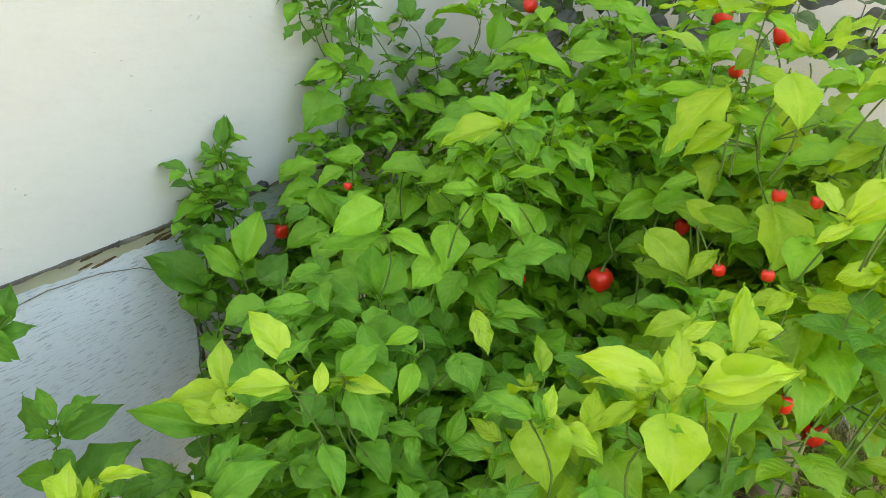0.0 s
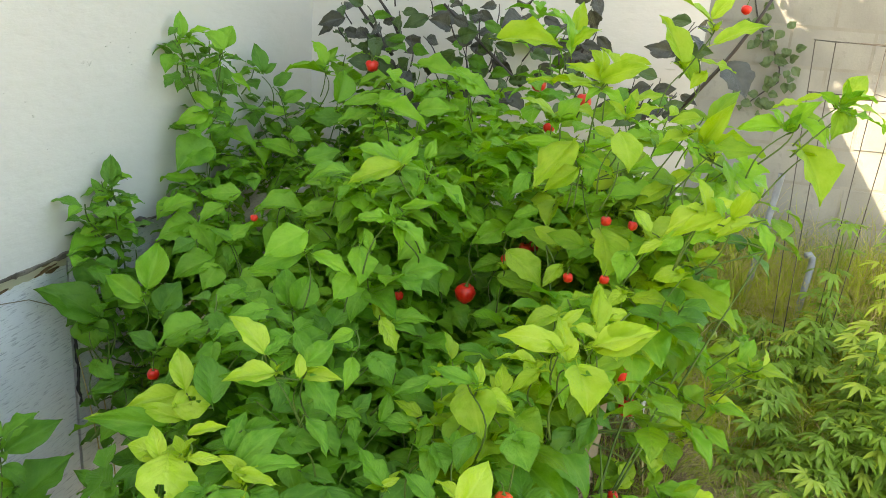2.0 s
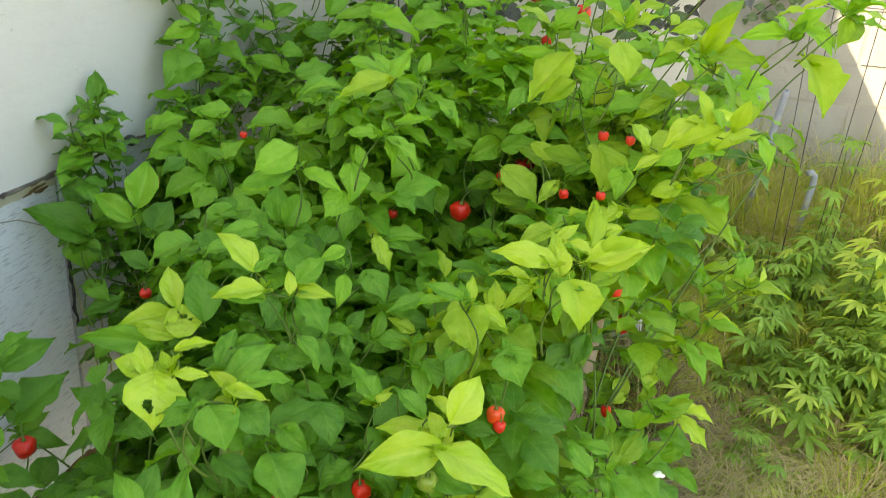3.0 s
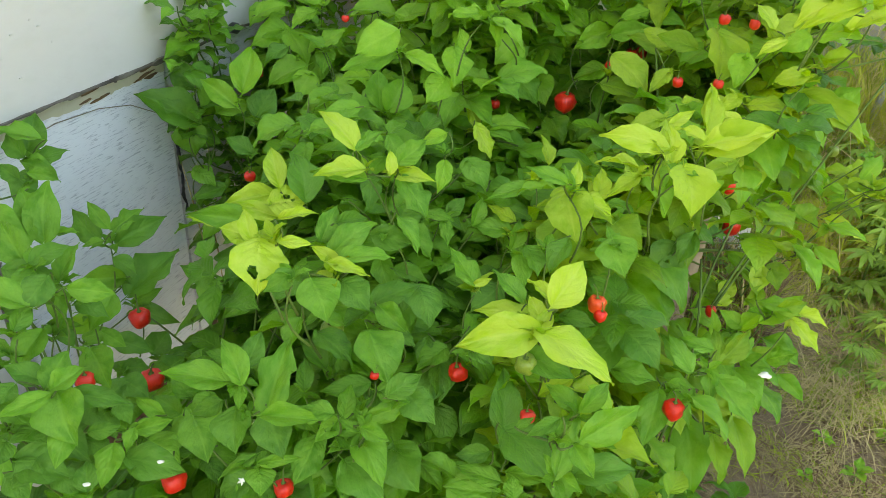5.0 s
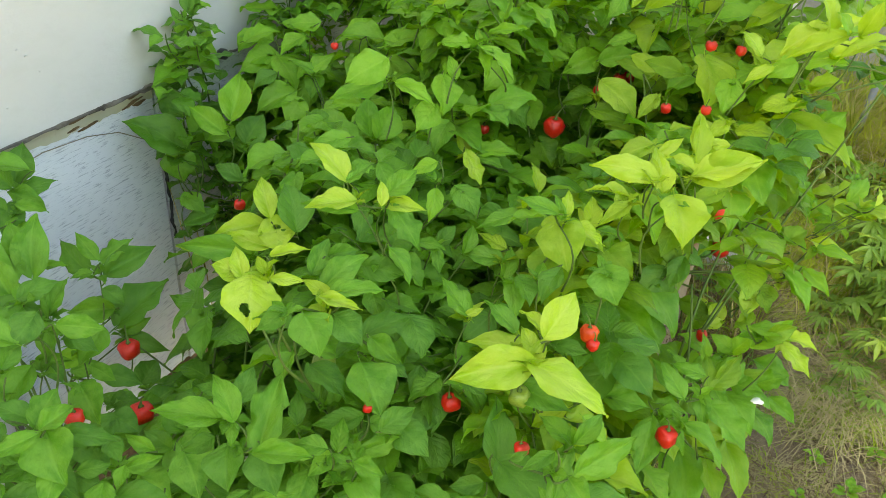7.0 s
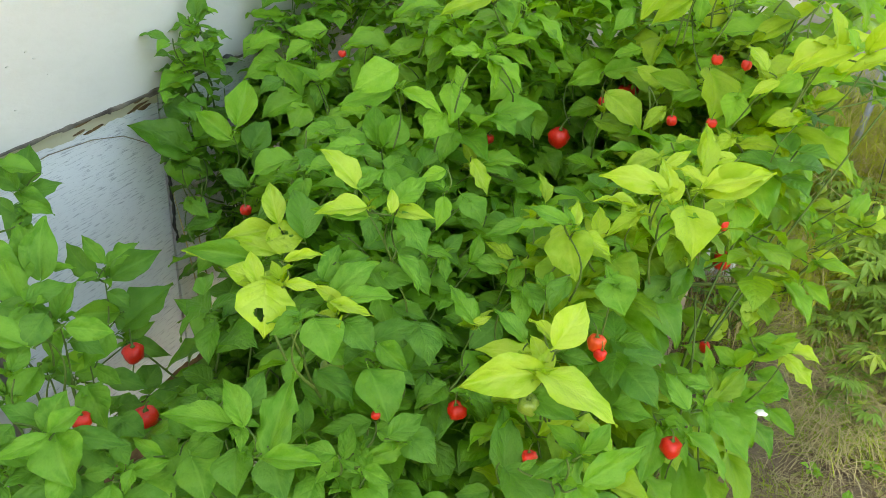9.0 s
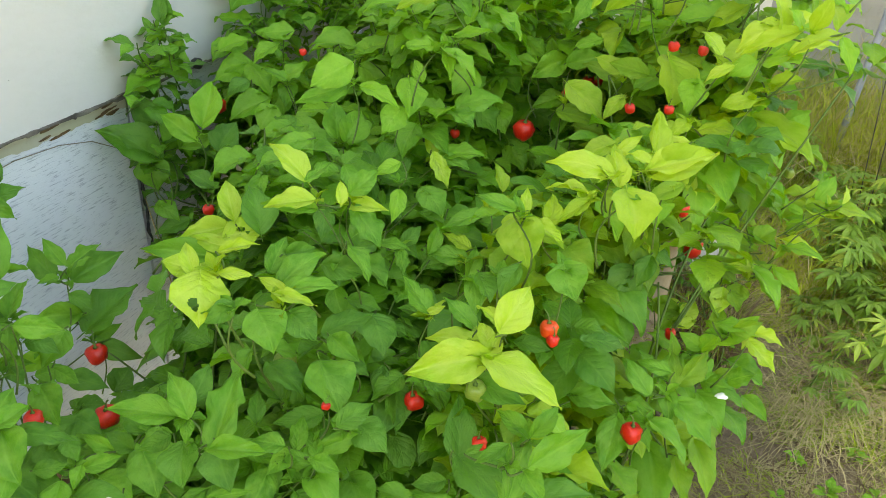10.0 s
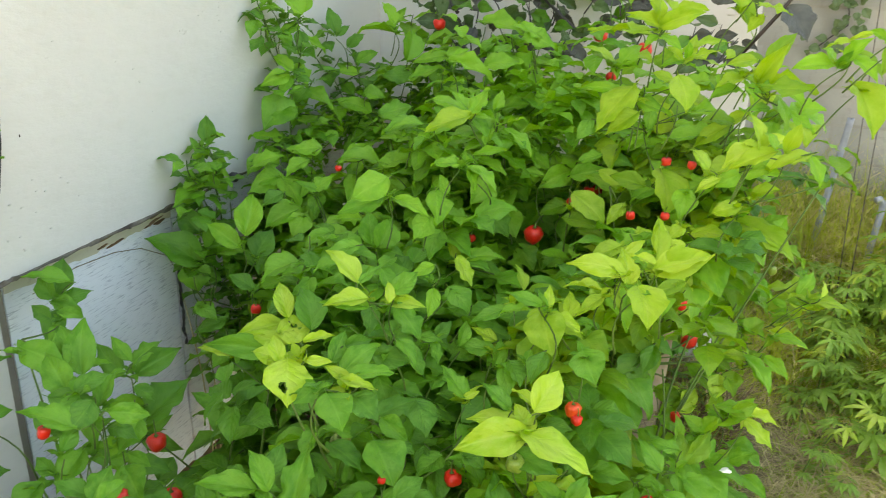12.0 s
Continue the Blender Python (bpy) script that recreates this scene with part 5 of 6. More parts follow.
sprig(skirting_plant, [
    (-550, 721, 906, -512, 743, 913, 60, 1)])
sprig(skirting_plant, [
    (-549, 991, 731, -512, 976, 711, 50, 1),
    (-520, 967, 729, -580, 956, 733, 60, 0),
    (-518, 989, 687, -448, 1050, 726, 60, 1)])
sprig(skirting_plant, [
    (-526, 729, 876, -509, 767, 903, 50, 0)])
sprig(skirting_plant, [
    (-532, 1053, 628, -488, 1077, 638, 40, 0)])
fruit(p, (-0.325, 1.107, 0.827), 0.019, "red")
p = plant_at(0.3, 0.95, "pepper plant with broad lime leaves")
crotch = trunk(p, 0.54, 0.0070)
limbs(p, crotch, [(0.368, 1.139, 1.028), (0.382, 1.044, 0.798), (0.310, 1.003, 0.696), (0.295, 0.952, 0.581)])
sprig(p, [
    (346, 1086, 1278, 381, 1089, 1307, 80, 4)])
sprig(p, [
    (210, 1376, 921, 257, 1384, 947, 70, 0)])
sprig(p, [
    (378, 847, 1012, 342, 859, 1003, 50, 3),
    (331, 854, 1004, 350, 890, 1049, 40, 3),
    (327, 837, 996, 347, 883, 1050, 40, 2)])
sprig(p, [
    (422, 935, 1014, 392, 928, 990, 60, 2)])
sprig(p, [
    (382, 1102, 1001, 345, 1087, 967, 50, 2)])
sprig(p, [
    (493, 1208, 937, 453, 1253, 962, 50, 4)])
sprig(p, [
    (269, 834, 1009, 303, 836, 1029, 40, 3),
    (257, 803, 975, 266, 842, 1016, 50, 3)])
sprig(p, [
    (302, 929, 983, 250, 932, 961, 60, 2)])
sprig(p, [
    (228, 724, 1004, 232, 760, 1039, 50, 3)])
sprig(p, [
    (212, 722, 1025, 141, 758, 1030, 40, 3)])
sprig(p, [
    (209, 786, 968, 160, 809, 970, 30, 3),
    (206, 768, 965, 163, 760, 940, 40, 2)])
sprig(p, [
    (138, 779, 933, 170, 748, 917, 50, 3),
    (164, 792, 925, 174, 820, 955, 60, 2)])
sprig(p, [
    (186, 784, 893, 215, 741, 870, 80, 5)])
sprig(p, [
    (199, 841, 889, 234, 817, 882, 40, 0)])
sprig(p, [
    (346, 1019, 796, 364, 952, 749, 90, 5)])
sprig(p, [
    (388, 1008, 799, 396, 938, 744, 70, 5)])
sprig(p, [
    (267, 879, 765, 311, 832, 745, 60, 5),
    (272, 900, 720, 323, 827, 687, 50, 0)])
fruit(p, (0.372, 1.045, 0.998), 0.017, "red")
fruit(p, (0.134, 0.652, 0.825), 0.017, "red")
fruit(p, (0.130, 0.663, 0.835), 0.023, "orange")
p = plant_at(0.02, 1.98, "small pepper plant in the wall corner")
crotch = trunk(p, 0.53, 0.0070)
limbs(p, crotch, [(0.158, 2.272, 0.990), (-0.035, 2.277, 0.920), (0.052, 2.094, 0.888)])
sprig(p, [
    (91, 2144, 1257, 130, 2159, 1294, 40, 4),
    (93, 2122, 1252, 135, 2119, 1257, 30, 4)])
sprig(p, [
    (72, 2019, 1261, 44, 2054, 1315, 50, 4),
    (80, 2019, 1231, -27, 2036, 1239, 30, 4)])
sprig(p, [
    (292, 2396, 1241, 196, 2413, 1241, 40, 4)])
sprig(p, [
    (-189, 2008, 1236, -192, 1976, 1182, 60, 1),
    (-173, 2037, 1219, -119, 2025, 1181, 40, 4)])
sprig(p, [
    (-87, 2075, 1233, -104, 2113, 1296, 55, 1),
    (-79, 2079, 1223, -46, 2092, 1248, 50, 1),
    (-93, 2095, 1223, -135, 2100, 1228, 60, 4)])
sprig(p, [
    (-44, 2148, 1183, 5, 2165, 1217, 60, 1),
    (-20, 2115, 1144, 41, 2126, 1169, 50, 0)])
sprig(p, [
    (115, 2037, 1164, 135, 2081, 1239, 70, 0),
    (117, 2024, 1119, 38, 2031, 1114, 60, 1)])
sprig(p, [
    (-19, 2166, 1126, -35, 2195, 1171, 60, 1),
    (-23, 2113, 1111, -92, 2122, 1115, 40, 4)])
sprig(p, [
    (-119, 2036, 1133, -162, 2045, 1145, 30, 1),
    (-91, 2011, 1130, -160, 2010, 1124, 30, 1)])
sprig(p, [
    (15, 2188, 1051, 114, 2185, 1063, 60, 1),
    (-33, 2169, 1040, -71, 2204, 1085, 60, 0)])
fruit(p, (0.200, 2.020, 1.255), 0.034, "red")

# the dark-leaved plant in front of the end wall
p = plant_at(0.44, 2.02, "purple-grey leaved pepper plant with dark stems", name="dark_pepper_plant")
fork = trunk(p, 0.45, 0.011, (0.05, 0.03), DARKSTEM)
limbs(p, fork, [(0.10, 1.95, 0.95), (0.30, 1.90, 1.05), (0.45, 1.85, 1.10), (0.60, 1.75, 1.05), (0.75, 1.72, 0.98), (0.40, 2.0, 0.8)], DARKSTEM)
for hub in ((0.16, 2.32, 1.41),
            (0.15, 2.33, 1.35),
            (0.21, 2.18, 1.34),
            (0.31, 2.20, 1.40),
            (0.35, 2.06, 1.34),
            (0.39, 1.97, 1.43),
            (0.52, 2.12, 1.37),
            (0.56, 2.05, 1.44),
            (0.56, 2.10, 1.31),
            (0.79, 1.89, 1.41),
            (0.80, 1.93, 1.32),
            (0.96, 1.85, 1.26),
            (1.02, 1.82, 1.24),
            (0.91, 1.89, 1.24),
            (0.69, 1.87, 1.38),
            (0.65, 1.96, 1.42),
            (0.45, 1.96, 1.29),
            (0.28, 2.03, 1.26),
            (1.01, 1.77, 1.43),
            (0.39, 2.07, 1.25),
            (0.58, 1.97, 1.26),
            (0.25, 2.06, 1.50),
            (0.41, 2.10, 1.53),
            (0.48, 1.93, 1.55),
            (0.60, 1.85, 1.53),
            (0.73, 1.78, 1.54)):
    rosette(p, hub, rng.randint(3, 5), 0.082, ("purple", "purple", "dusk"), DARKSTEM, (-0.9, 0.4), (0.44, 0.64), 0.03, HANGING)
for hub in ((0.21, 2.17, 1.41),
            (0.20, 2.17, 1.34),
            (0.23, 2.09, 1.37),
            (0.38, 2.20, 1.46),
            (0.31, 2.06, 1.34),
            (0.48, 2.14, 1.46),
            (0.56, 2.05, 1.32),
            (0.50, 2.02, 1.42),
            (0.45, 2.01, 1.32),
            (0.75, 1.95, 1.35),
            (0.73, 1.79, 1.29),
            (0.92, 1.70, 1.24),
            (0.94, 1.78, 1.28),
            (0.89, 1.83, 1.27),
            (0.71, 1.82, 1.39),
            (0.61, 1.85, 1.38),
            (0.48, 2.07, 1.32),
            (0.26, 2.16, 1.24),
            (1.03, 1.79, 1.42),
            (0.40, 2.18, 1.22),
            (0.54, 1.89, 1.25)):
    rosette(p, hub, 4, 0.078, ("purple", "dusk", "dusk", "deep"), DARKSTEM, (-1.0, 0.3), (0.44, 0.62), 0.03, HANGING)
leaf(p, (1.075, 1.689, 1.329), (1.109, 1.635, 1.254), 0.95, "purple")
branch(p, (0.99, 1.74, 1.21), (1.15, 1.65, 1.51), 0.006, 0.004, DARKSTEM, 0.02)
branch(p, (0.61, 1.93, 1.22), (0.40, 2.05, 1.43), 0.0055, 0.0035, DARKSTEM, 0.02)
branch(p, (0.28, 2.13, 1.28), (0.17, 2.19, 1.43), 0.0055, 0.0035, DARKSTEM, 0.02)
branch(p, (0.30, 2.11, 1.32), (0.23, 2.15, 1.44), 0.0055, 0.0035, DARKSTEM, 0.02)
branch(p, (0.71, 1.88, 1.26), (0.76, 1.85, 1.48), 0.0055, 0.0035, DARKSTEM, 0.02)

# the open tops of the lime-leaved plants
sprig(open_plant, [
    (384, 1045, 1334, 275, 1078, 1338, 28, 2),
    (387, 1044, 1343, 332, 1056, 1366, 42, 2),
    (392, 1042, 1345, 447, 997, 1372, 42, 2),
    (388, 1045, 1352, 379, 1035, 1394, 55, 2),
    (395, 1039, 1327, 417, 1007, 1307, 45, 4),
    (393, 1043, 1365, 363, 1043, 1390, 60, 2),
    (386, 1043, 1327, 361, 1037, 1308, 50, 4)])
sprig(open_plant, [
    (477, 1102, 1277, 520, 1063, 1301, 38, 2),
    (479, 1102, 1283, 475, 1091, 1314, 50, 4),
    (473, 1104, 1276, 433, 1107, 1267, 50, 4),
    (483, 1098, 1270, 523, 1053, 1251, 52, 4),
    (470, 1106, 1280, 441, 1108, 1302, 55, 2)])
sprig(open_plant, [
    (335, 1386, 1380, 438, 1328, 1376, 42, 2),
    (462, 1333, 1369, 439, 1330, 1443, 55, 4),
    (466, 1332, 1380, 503, 1299, 1414, 40, 2),
    (452, 1340, 1422, 414, 1341, 1446, 55, 4)])
sprig(open_plant, [
    (341, 1114, 1275, 286, 1124, 1301, 52, 2),
    (344, 1111, 1270, 373, 1081, 1272, 60, 4),
    (375, 1100, 1288, 396, 1071, 1280, 70, 2),
    (341, 1112, 1263, 342, 1092, 1247, 60, 4)])
sprig(open_plant, [
    (367, 1092, 1221, 278, 1116, 1229, 18, 4),
    (371, 1088, 1212, 427, 1039, 1192, 38, 4),
    (433, 1062, 1238, 389, 1071, 1255, 60, 4)])
sprig(open_plant, [
    (582, 1069, 1249, 533, 1079, 1232, 68, 2),
    (596, 1065, 1282, 547, 1078, 1272, 46, 2),
    (582, 1068, 1241, 595, 1034, 1208, 50, 4),
    (574, 1071, 1228, 522, 1081, 1207, 45, 4),
    (562, 1089, 1297, 547, 1079, 1283, 80, 2)])
sprig(straw_plant, [
    (550, 969, 1247, 614, 904, 1250, 30, 2),
    (551, 971, 1259, 578, 943, 1326, 40, 2),
    (548, 973, 1259, 523, 977, 1293, 60, 2),
    (562, 965, 1272, 580, 936, 1288, 42, 4),
    (580, 944, 1227, 579, 915, 1180, 55, 4),
    (594, 929, 1210, 615, 888, 1187, 50, 4),
    (564, 953, 1216, 524, 961, 1212, 50, 0)])
sprig(straw_plant, [
    (483, 800, 1178, 417, 817, 1146, 34, 2),
    (468, 811, 1178, 444, 824, 1236, 46, 2),
    (498, 790, 1184, 506, 777, 1227, 55, 2),
    (523, 769, 1178, 465, 784, 1147, 40, 2),
    (526, 765, 1174, 526, 734, 1138, 45, 4),
    (486, 799, 1183, 466, 802, 1208, 60, 4)])
sprig(straw_plant, [
    (614, 880, 1299, 558, 902, 1288, 46, 4),
    (620, 877, 1308, 595, 879, 1326, 60, 4),
    (641, 860, 1311, 659, 818, 1278, 46, 4),
    (632, 867, 1310, 650, 837, 1346, 52, 4),
    (624, 871, 1297, 630, 851, 1326, 50, 0)])
sprig(straw_plant, [
    (684, 825, 1335, 714, 773, 1318, 32, 4),
    (680, 830, 1343, 702, 789, 1356, 55, 4),
    (679, 831, 1346, 673, 820, 1380, 60, 4),
    (678, 830, 1331, 662, 818, 1290, 50, 5),
    (675, 834, 1342, 644, 843, 1358, 45, 4),
    (680, 829, 1339, 689, 803, 1368, 50, 0)])
sprig(open_plant, [
    (570, 1123, 1128, 478, 1155, 1115, 42, 4),
    (589, 1116, 1147, 529, 1124, 1106, 50, 2),
    (544, 1130, 1093, 562, 1084, 1041, 50, 2),
    (570, 1101, 1053, 534, 1091, 1010, 42, 4),
    (601, 1078, 1042, 552, 1092, 1045, 50, 2)])
sprig(open_plant, [
    (488, 1211, 1106, 518, 1177, 1103, 42, 4),
    (483, 1228, 1169, 472, 1204, 1114, 46, 4),
    (399, 1256, 1112, 454, 1214, 1116, 60, 0),
    (368, 1273, 1129, 337, 1260, 1094, 60, 0),
    (554, 1189, 1162, 600, 1142, 1160, 50, 4),
    (526, 1199, 1138, 556, 1159, 1120, 52, 4)])
sprig(open_plant, [
    (407, 1259, 1054, 451, 1219, 1046, 50, 0),
    (397, 1266, 1061, 345, 1266, 1046, 50, 4),
    (438, 1252, 1079, 481, 1219, 1099, 40, 4),
    (344, 1274, 1015, 401, 1240, 1038, 50, 0)])
for hub in ((0.499, 1.395, 1.195),
            (0.574, 1.280, 1.100),
            (0.642, 1.276, 1.149),
            (0.589, 1.188, 1.055),
            (0.637, 1.149, 1.111),
            (0.631, 1.097, 1.184),
            (0.565, 1.353, 1.144),
            (0.460, 1.457, 1.133),
            (0.666, 1.278, 1.243),
            (0.517, 1.340, 1.258),
            (0.591, 1.292, 1.198),
            (0.490, 1.344, 1.091),
            (0.525, 1.243, 1.039),
            (0.473, 1.289, 1.026),
            (0.583, 1.086, 1.068),
            (0.613, 1.024, 1.139),
            (0.607, 1.330, 1.143),
            (0.633, 1.243, 1.092),
            (0.712, 1.113, 1.181),
            (0.569, 0.980, 1.101),
            (0.554, 1.421, 1.173),
            (0.690, 1.117, 1.244),
            (0.447, 1.394, 1.078),
            (0.763, 1.114, 1.181),
            (0.526, 1.169, 1.032)):
    rosette(open_plant, hub, rng.randint(4, 6), 0.070, ("fresh", "olive", "lime", "fresh"), STEM, (-0.8, 0.2), (0.55, 0.8), 0.012, HANGING * 0.6 + UP * 0.6)

# dark broad leaves of the climbing plant, close to the wall
sprig(wall_plant, [
    (-449, 1431, 804, -556, 1435, 863, 58, 1)])
sprig(wall_plant, [
    (-432, 1471, 869, -378, 1526, 786, 60, 0),
    (-464, 1436, 799, -457, 1429, 733, 95, 0),
    (-450, 1441, 803, -418, 1476, 801, 70, 0),
    (-407, 1475, 807, -354, 1548, 802, 60, 4)])
sprig(wall_plant, [
    (-448, 1504, 947, -491, 1430, 937, 62, 0),
    (-467, 1492, 970, -493, 1446, 997, 70, 1),
    (-456, 1531, 912, -493, 1467, 898, 60, 1),
    (-439, 1500, 958, -384, 1574, 917, 55, 0),
    (-440, 1518, 970, -394, 1577, 946, 50, 0)])

# lower leaves by the skirting
sprig(skirting_plant, [
    (-499, 823, 788, -524, 783, 760, 75, 0),
    (-566, 816, 809, -551, 783, 771, 50, 0),
    (-526, 800, 766, -560, 776, 765, 60, 4),
    (-510, 792, 749, -481, 777, 735, 60, 0)])
sprig(skirting_plant, [
    (-473, 711, 730, -441, 693, 714, 80, 1),
    (-506, 690, 716, -480, 655, 683, 85, 1),
    (-442, 664, 667, -405, 640, 648, 80, 0),
    (-517, 657, 683, -483, 640, 668, 70, 1),
    (-471, 710, 728, -500, 674, 712, 60, 1)])
sprig(skirting_plant, [
    (-391, 690, 714, -409, 703, 750, 60, 1),
    (-367, 691, 711, -390, 668, 705, 70, 0),
    (-404, 675, 700, -432, 679, 727, 60, 1),
    (-345, 723, 747, -368, 719, 761, 60, 1)])

# young leaves over the low growth at the open side
sprig(straw_plant, [
    (471, 853, 642, 439, 876, 661, 60, 4),
    (456, 855, 631, 431, 834, 602, 60, 0),
    (470, 851, 639, 503, 845, 681, 50, 4),
    (435, 871, 633, 395, 897, 652, 60, 4),
    (469, 845, 631, 467, 811, 605, 60, 0),
    (438, 861, 622, 393, 851, 592, 50, 0)])
sprig(straw_plant, [
    (404, 828, 609, 370, 847, 623, 70, 0),
    (417, 843, 637, 415, 860, 676, 45, 4),
    (421, 815, 606, 428, 775, 585, 60, 0),
    (462, 819, 646, 423, 808, 617, 60, 0),
    (379, 833, 595, 365, 866, 642, 60, 0),
    (374, 826, 583, 339, 868, 625, 60, 0)])
sprig(straw_plant, [
    (489, 854, 569, 523, 819, 576, 70, 0),
    (478, 846, 551, 496, 784, 516, 70, 0),
    (524, 836, 580, 558, 816, 605, 70, 0),
    (481, 819, 524, 459, 775, 478, 80, 5),
    (454, 819, 502, 460, 748, 453, 70, 5),
    (428, 824, 488, 390, 771, 426, 80, 5),
    (414, 843, 498, 374, 798, 441, 80, 1)])
sprig(open_plant, [
    (371, 949, 748, 322, 927, 692, 80, 1),
    (336, 953, 723, 375, 877, 665, 70, 0),
    (401, 945, 769, 373, 922, 728, 60, 1),
    (316, 939, 687, 352, 871, 639, 70, 0)])

# white bird droppings on the leaves
for spot, size in (((0.399, 0.663, 0.696), 0.0075), ((-0.404, 0.543, 0.744), 0.0035), ((-0.471, 0.503, 0.759), 0.0035)):
    bm = bmesh.new()
    bmesh.ops.create_icosphere(bm, subdivisions=2, radius=size)
    for v in bm.verts:
        v.co = Vector((v.co.x * 1.2, v.co.y * 0.8, v.co.z * 0.25)) * (1 + 0.9 * noise.noise(v.co * 170))
    near = min({q for q, _ in SHELL}, key=lambda q: (q.location.xy - Vector(spot).xy).length)
    part("dropping", bm, PETAL, near, "white bird dropping", True).location = Vector(spot) - near.location


# ---- inner foliage: whorls behind and under the outer leaves, toned deeper with depth as painted shade ----
OUTWARD = (-0.78 * ALONG + 0.12 * OUT + 0.60 * UP).normalized()
count = {p: sum(1 for c in p.children if c.name.startswith("leaf")) for p, _ in SHELL}
shell = [(m, m.dot(OUTWARD)) for _, m in SHELL]


GAP_END = Vector((0.85, 1.75, 0.30))                     # an open gap between two bushes, down to the old post
GAP_RUN = (Vector((0.40, 0.87, 0.78)) - GAP_END).normalized()


RED_POD = Vector((0.286, 1.335, 0.855))                  # the big ripe pod hangs free in a window of the leaves
POD_VIEW = Vector((-0.31, -0.89, 0.34)).normalized()


def inner_place(near, far):
    """A place behind the outer leaves, with its plant, its distance from the wall and its depth; None where nothing grows."""
    p, m = SHELL[rng.randrange(len(SHELL))]
    side = Vector([rng.gauss(0, 0.062) for _ in range(3)])
    hub = m + side - OUTWARD * side.dot(OUTWARD)
    deepest = min([d for q, d in shell if (q - hub - OUTWARD * (q - hub).dot(OUTWARD)).length < 0.05] + [m.dot(OUTWARD)])
    inner = near + (far - near) * rng.random() ** 1.2
    hub += OUTWARD * (deepest - inner - hub.dot(OUTWARD))
    off, run = OUT.dot(hub) - FACE, ALONG.dot(hub)
    if -0.20 < off < 0.06 and run > 1.15:
        hub += OUT * (0.065 - off)
        off = 0.065
    if off < 0.30 and 0.30 < run < 1.12:
        return None
    if off < 0.17 and hub.z > (1.05 if run > 1.3 else 0.80):
        return None
    if off < 0.95 and run < 0.75 and rng.random() < 0.35:
        return None
    if off < 0.06 or (off < 0.77 * (1.10 - run) and run > 0.30 and hub.z > (0.42 if run > 0.45 else 0.62)) or (run > 1.75 and rng.random() < 0.5) or run > END - 0.09 or hub.z < 0.12:
        return None
    if (off > 1.38 and rng.random() < 0.85) or (off > 1.15 and rng.random() < 0.6) or (off > 0.85 and hub.z > 1.10):
        return None
    if (hub - GAP_END).cross(GAP_RUN).length < 0.10 and (hub - GAP_END).dot(GAP_RUN) > 0:
        return None
    if off > 0.98 and hub.z < 0.68 and run > 0.95:
        return None
    if (hub - RED_POD).cross(POD_VIEW).length < 0.062 and (hub - RED_POD).dot(POD_VIEW) > -0.01:
        return None
    SPOT[0] = hub
    return p, hub, off, inner


SPOT = [Vector()]


# leaf tone stands in for light: deep inside and near, fresh farther up
def shade_tones(off, z, inner):
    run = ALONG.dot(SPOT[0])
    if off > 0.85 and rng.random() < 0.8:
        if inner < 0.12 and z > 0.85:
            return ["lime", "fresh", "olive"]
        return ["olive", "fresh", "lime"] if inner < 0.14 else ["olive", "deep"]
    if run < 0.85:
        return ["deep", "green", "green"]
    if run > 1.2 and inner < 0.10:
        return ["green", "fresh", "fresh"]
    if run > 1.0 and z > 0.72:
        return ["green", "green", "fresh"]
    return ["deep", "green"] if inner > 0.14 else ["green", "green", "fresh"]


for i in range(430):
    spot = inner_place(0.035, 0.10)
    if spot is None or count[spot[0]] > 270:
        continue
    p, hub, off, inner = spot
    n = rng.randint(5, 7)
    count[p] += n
    rosette(p, hub, n, 0.056 if off < 0.16 else 0.064 if ALONG.dot(hub) < 0.9 else 0.077, shade_tones(off, hub.z, inner))
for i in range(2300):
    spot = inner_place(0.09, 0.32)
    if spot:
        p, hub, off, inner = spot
        whorl(p, hub, rng.uniform(0.072, 0.098) if off > 0.16 else 0.06, rng.choice(WHORLS[rng.choice(shade_tones(off, hub.z, inner))]))
# low growth between the skirting and the bushes, mostly deep-toned to paint the shade there
low = min({q for q, _ in SHELL}, key=lambda q: (q.location - at_wall(0.35, 0.25, 0)).length)
corner = min({q for q, _ in SHELL}, key=lambda q: (q.location - at_wall(1.75, 0.45, 0)).length)
for i in range(12):
    whorl(low, at_wall(rng.uniform(0.0, 0.45), rng.uniform(0.09, 0.38), rng.uniform(0.15, 0.46)), rng.uniform(0.075, 0.10), rng.choice(WHORLS[rng.choice(("deep", "green"))]))
for i in range(26):
    whorl(low, at_wall(rng.uniform(-0.30, 0.32), rng.uniform(0.20, 0.45), rng.uniform(0.20, 0.66)), rng.uniform(0.075, 0.10), rng.choice(WHORLS[rng.choice(("deep", "deep", "green"))]))
for i in range(34):
    whorl(low, at_wall(rng.uniform(0.28, 0.54), rng.uniform(0.30, 0.50), rng.uniform(0.36, 0.60)), rng.uniform(0.075, 0.10), rng.choice(WHORLS[rng.choice(("deep", "deep", "green"))]))
for i in range(70):
    whorl(corner, at_wall(rng.uniform(1.80, 2.14), rng.uniform(0.14, 0.95), rng.uniform(0.62, 1.17)), rng.uniform(0.075, 0.10), rng.choice(WHORLS[rng.choice(("deep", "deep", "green"))]))

# and at the foot of the yard wall, behind the tall plants
far_low = min({q for q, _ in SHELL}, key=lambda q: (q.location - at_wall(1.75, 0.95, 0)).length)
for i in range(44):
    whorl(far_low, at_wall(rng.uniform(1.75, 2.15), rng.uniform(0.70, 1.05), rng.uniform(0.10, 0.70)), rng.uniform(0.08, 0.11), rng.choice(WHORLS[rng.choice(("olive", "deep", "green"))]))

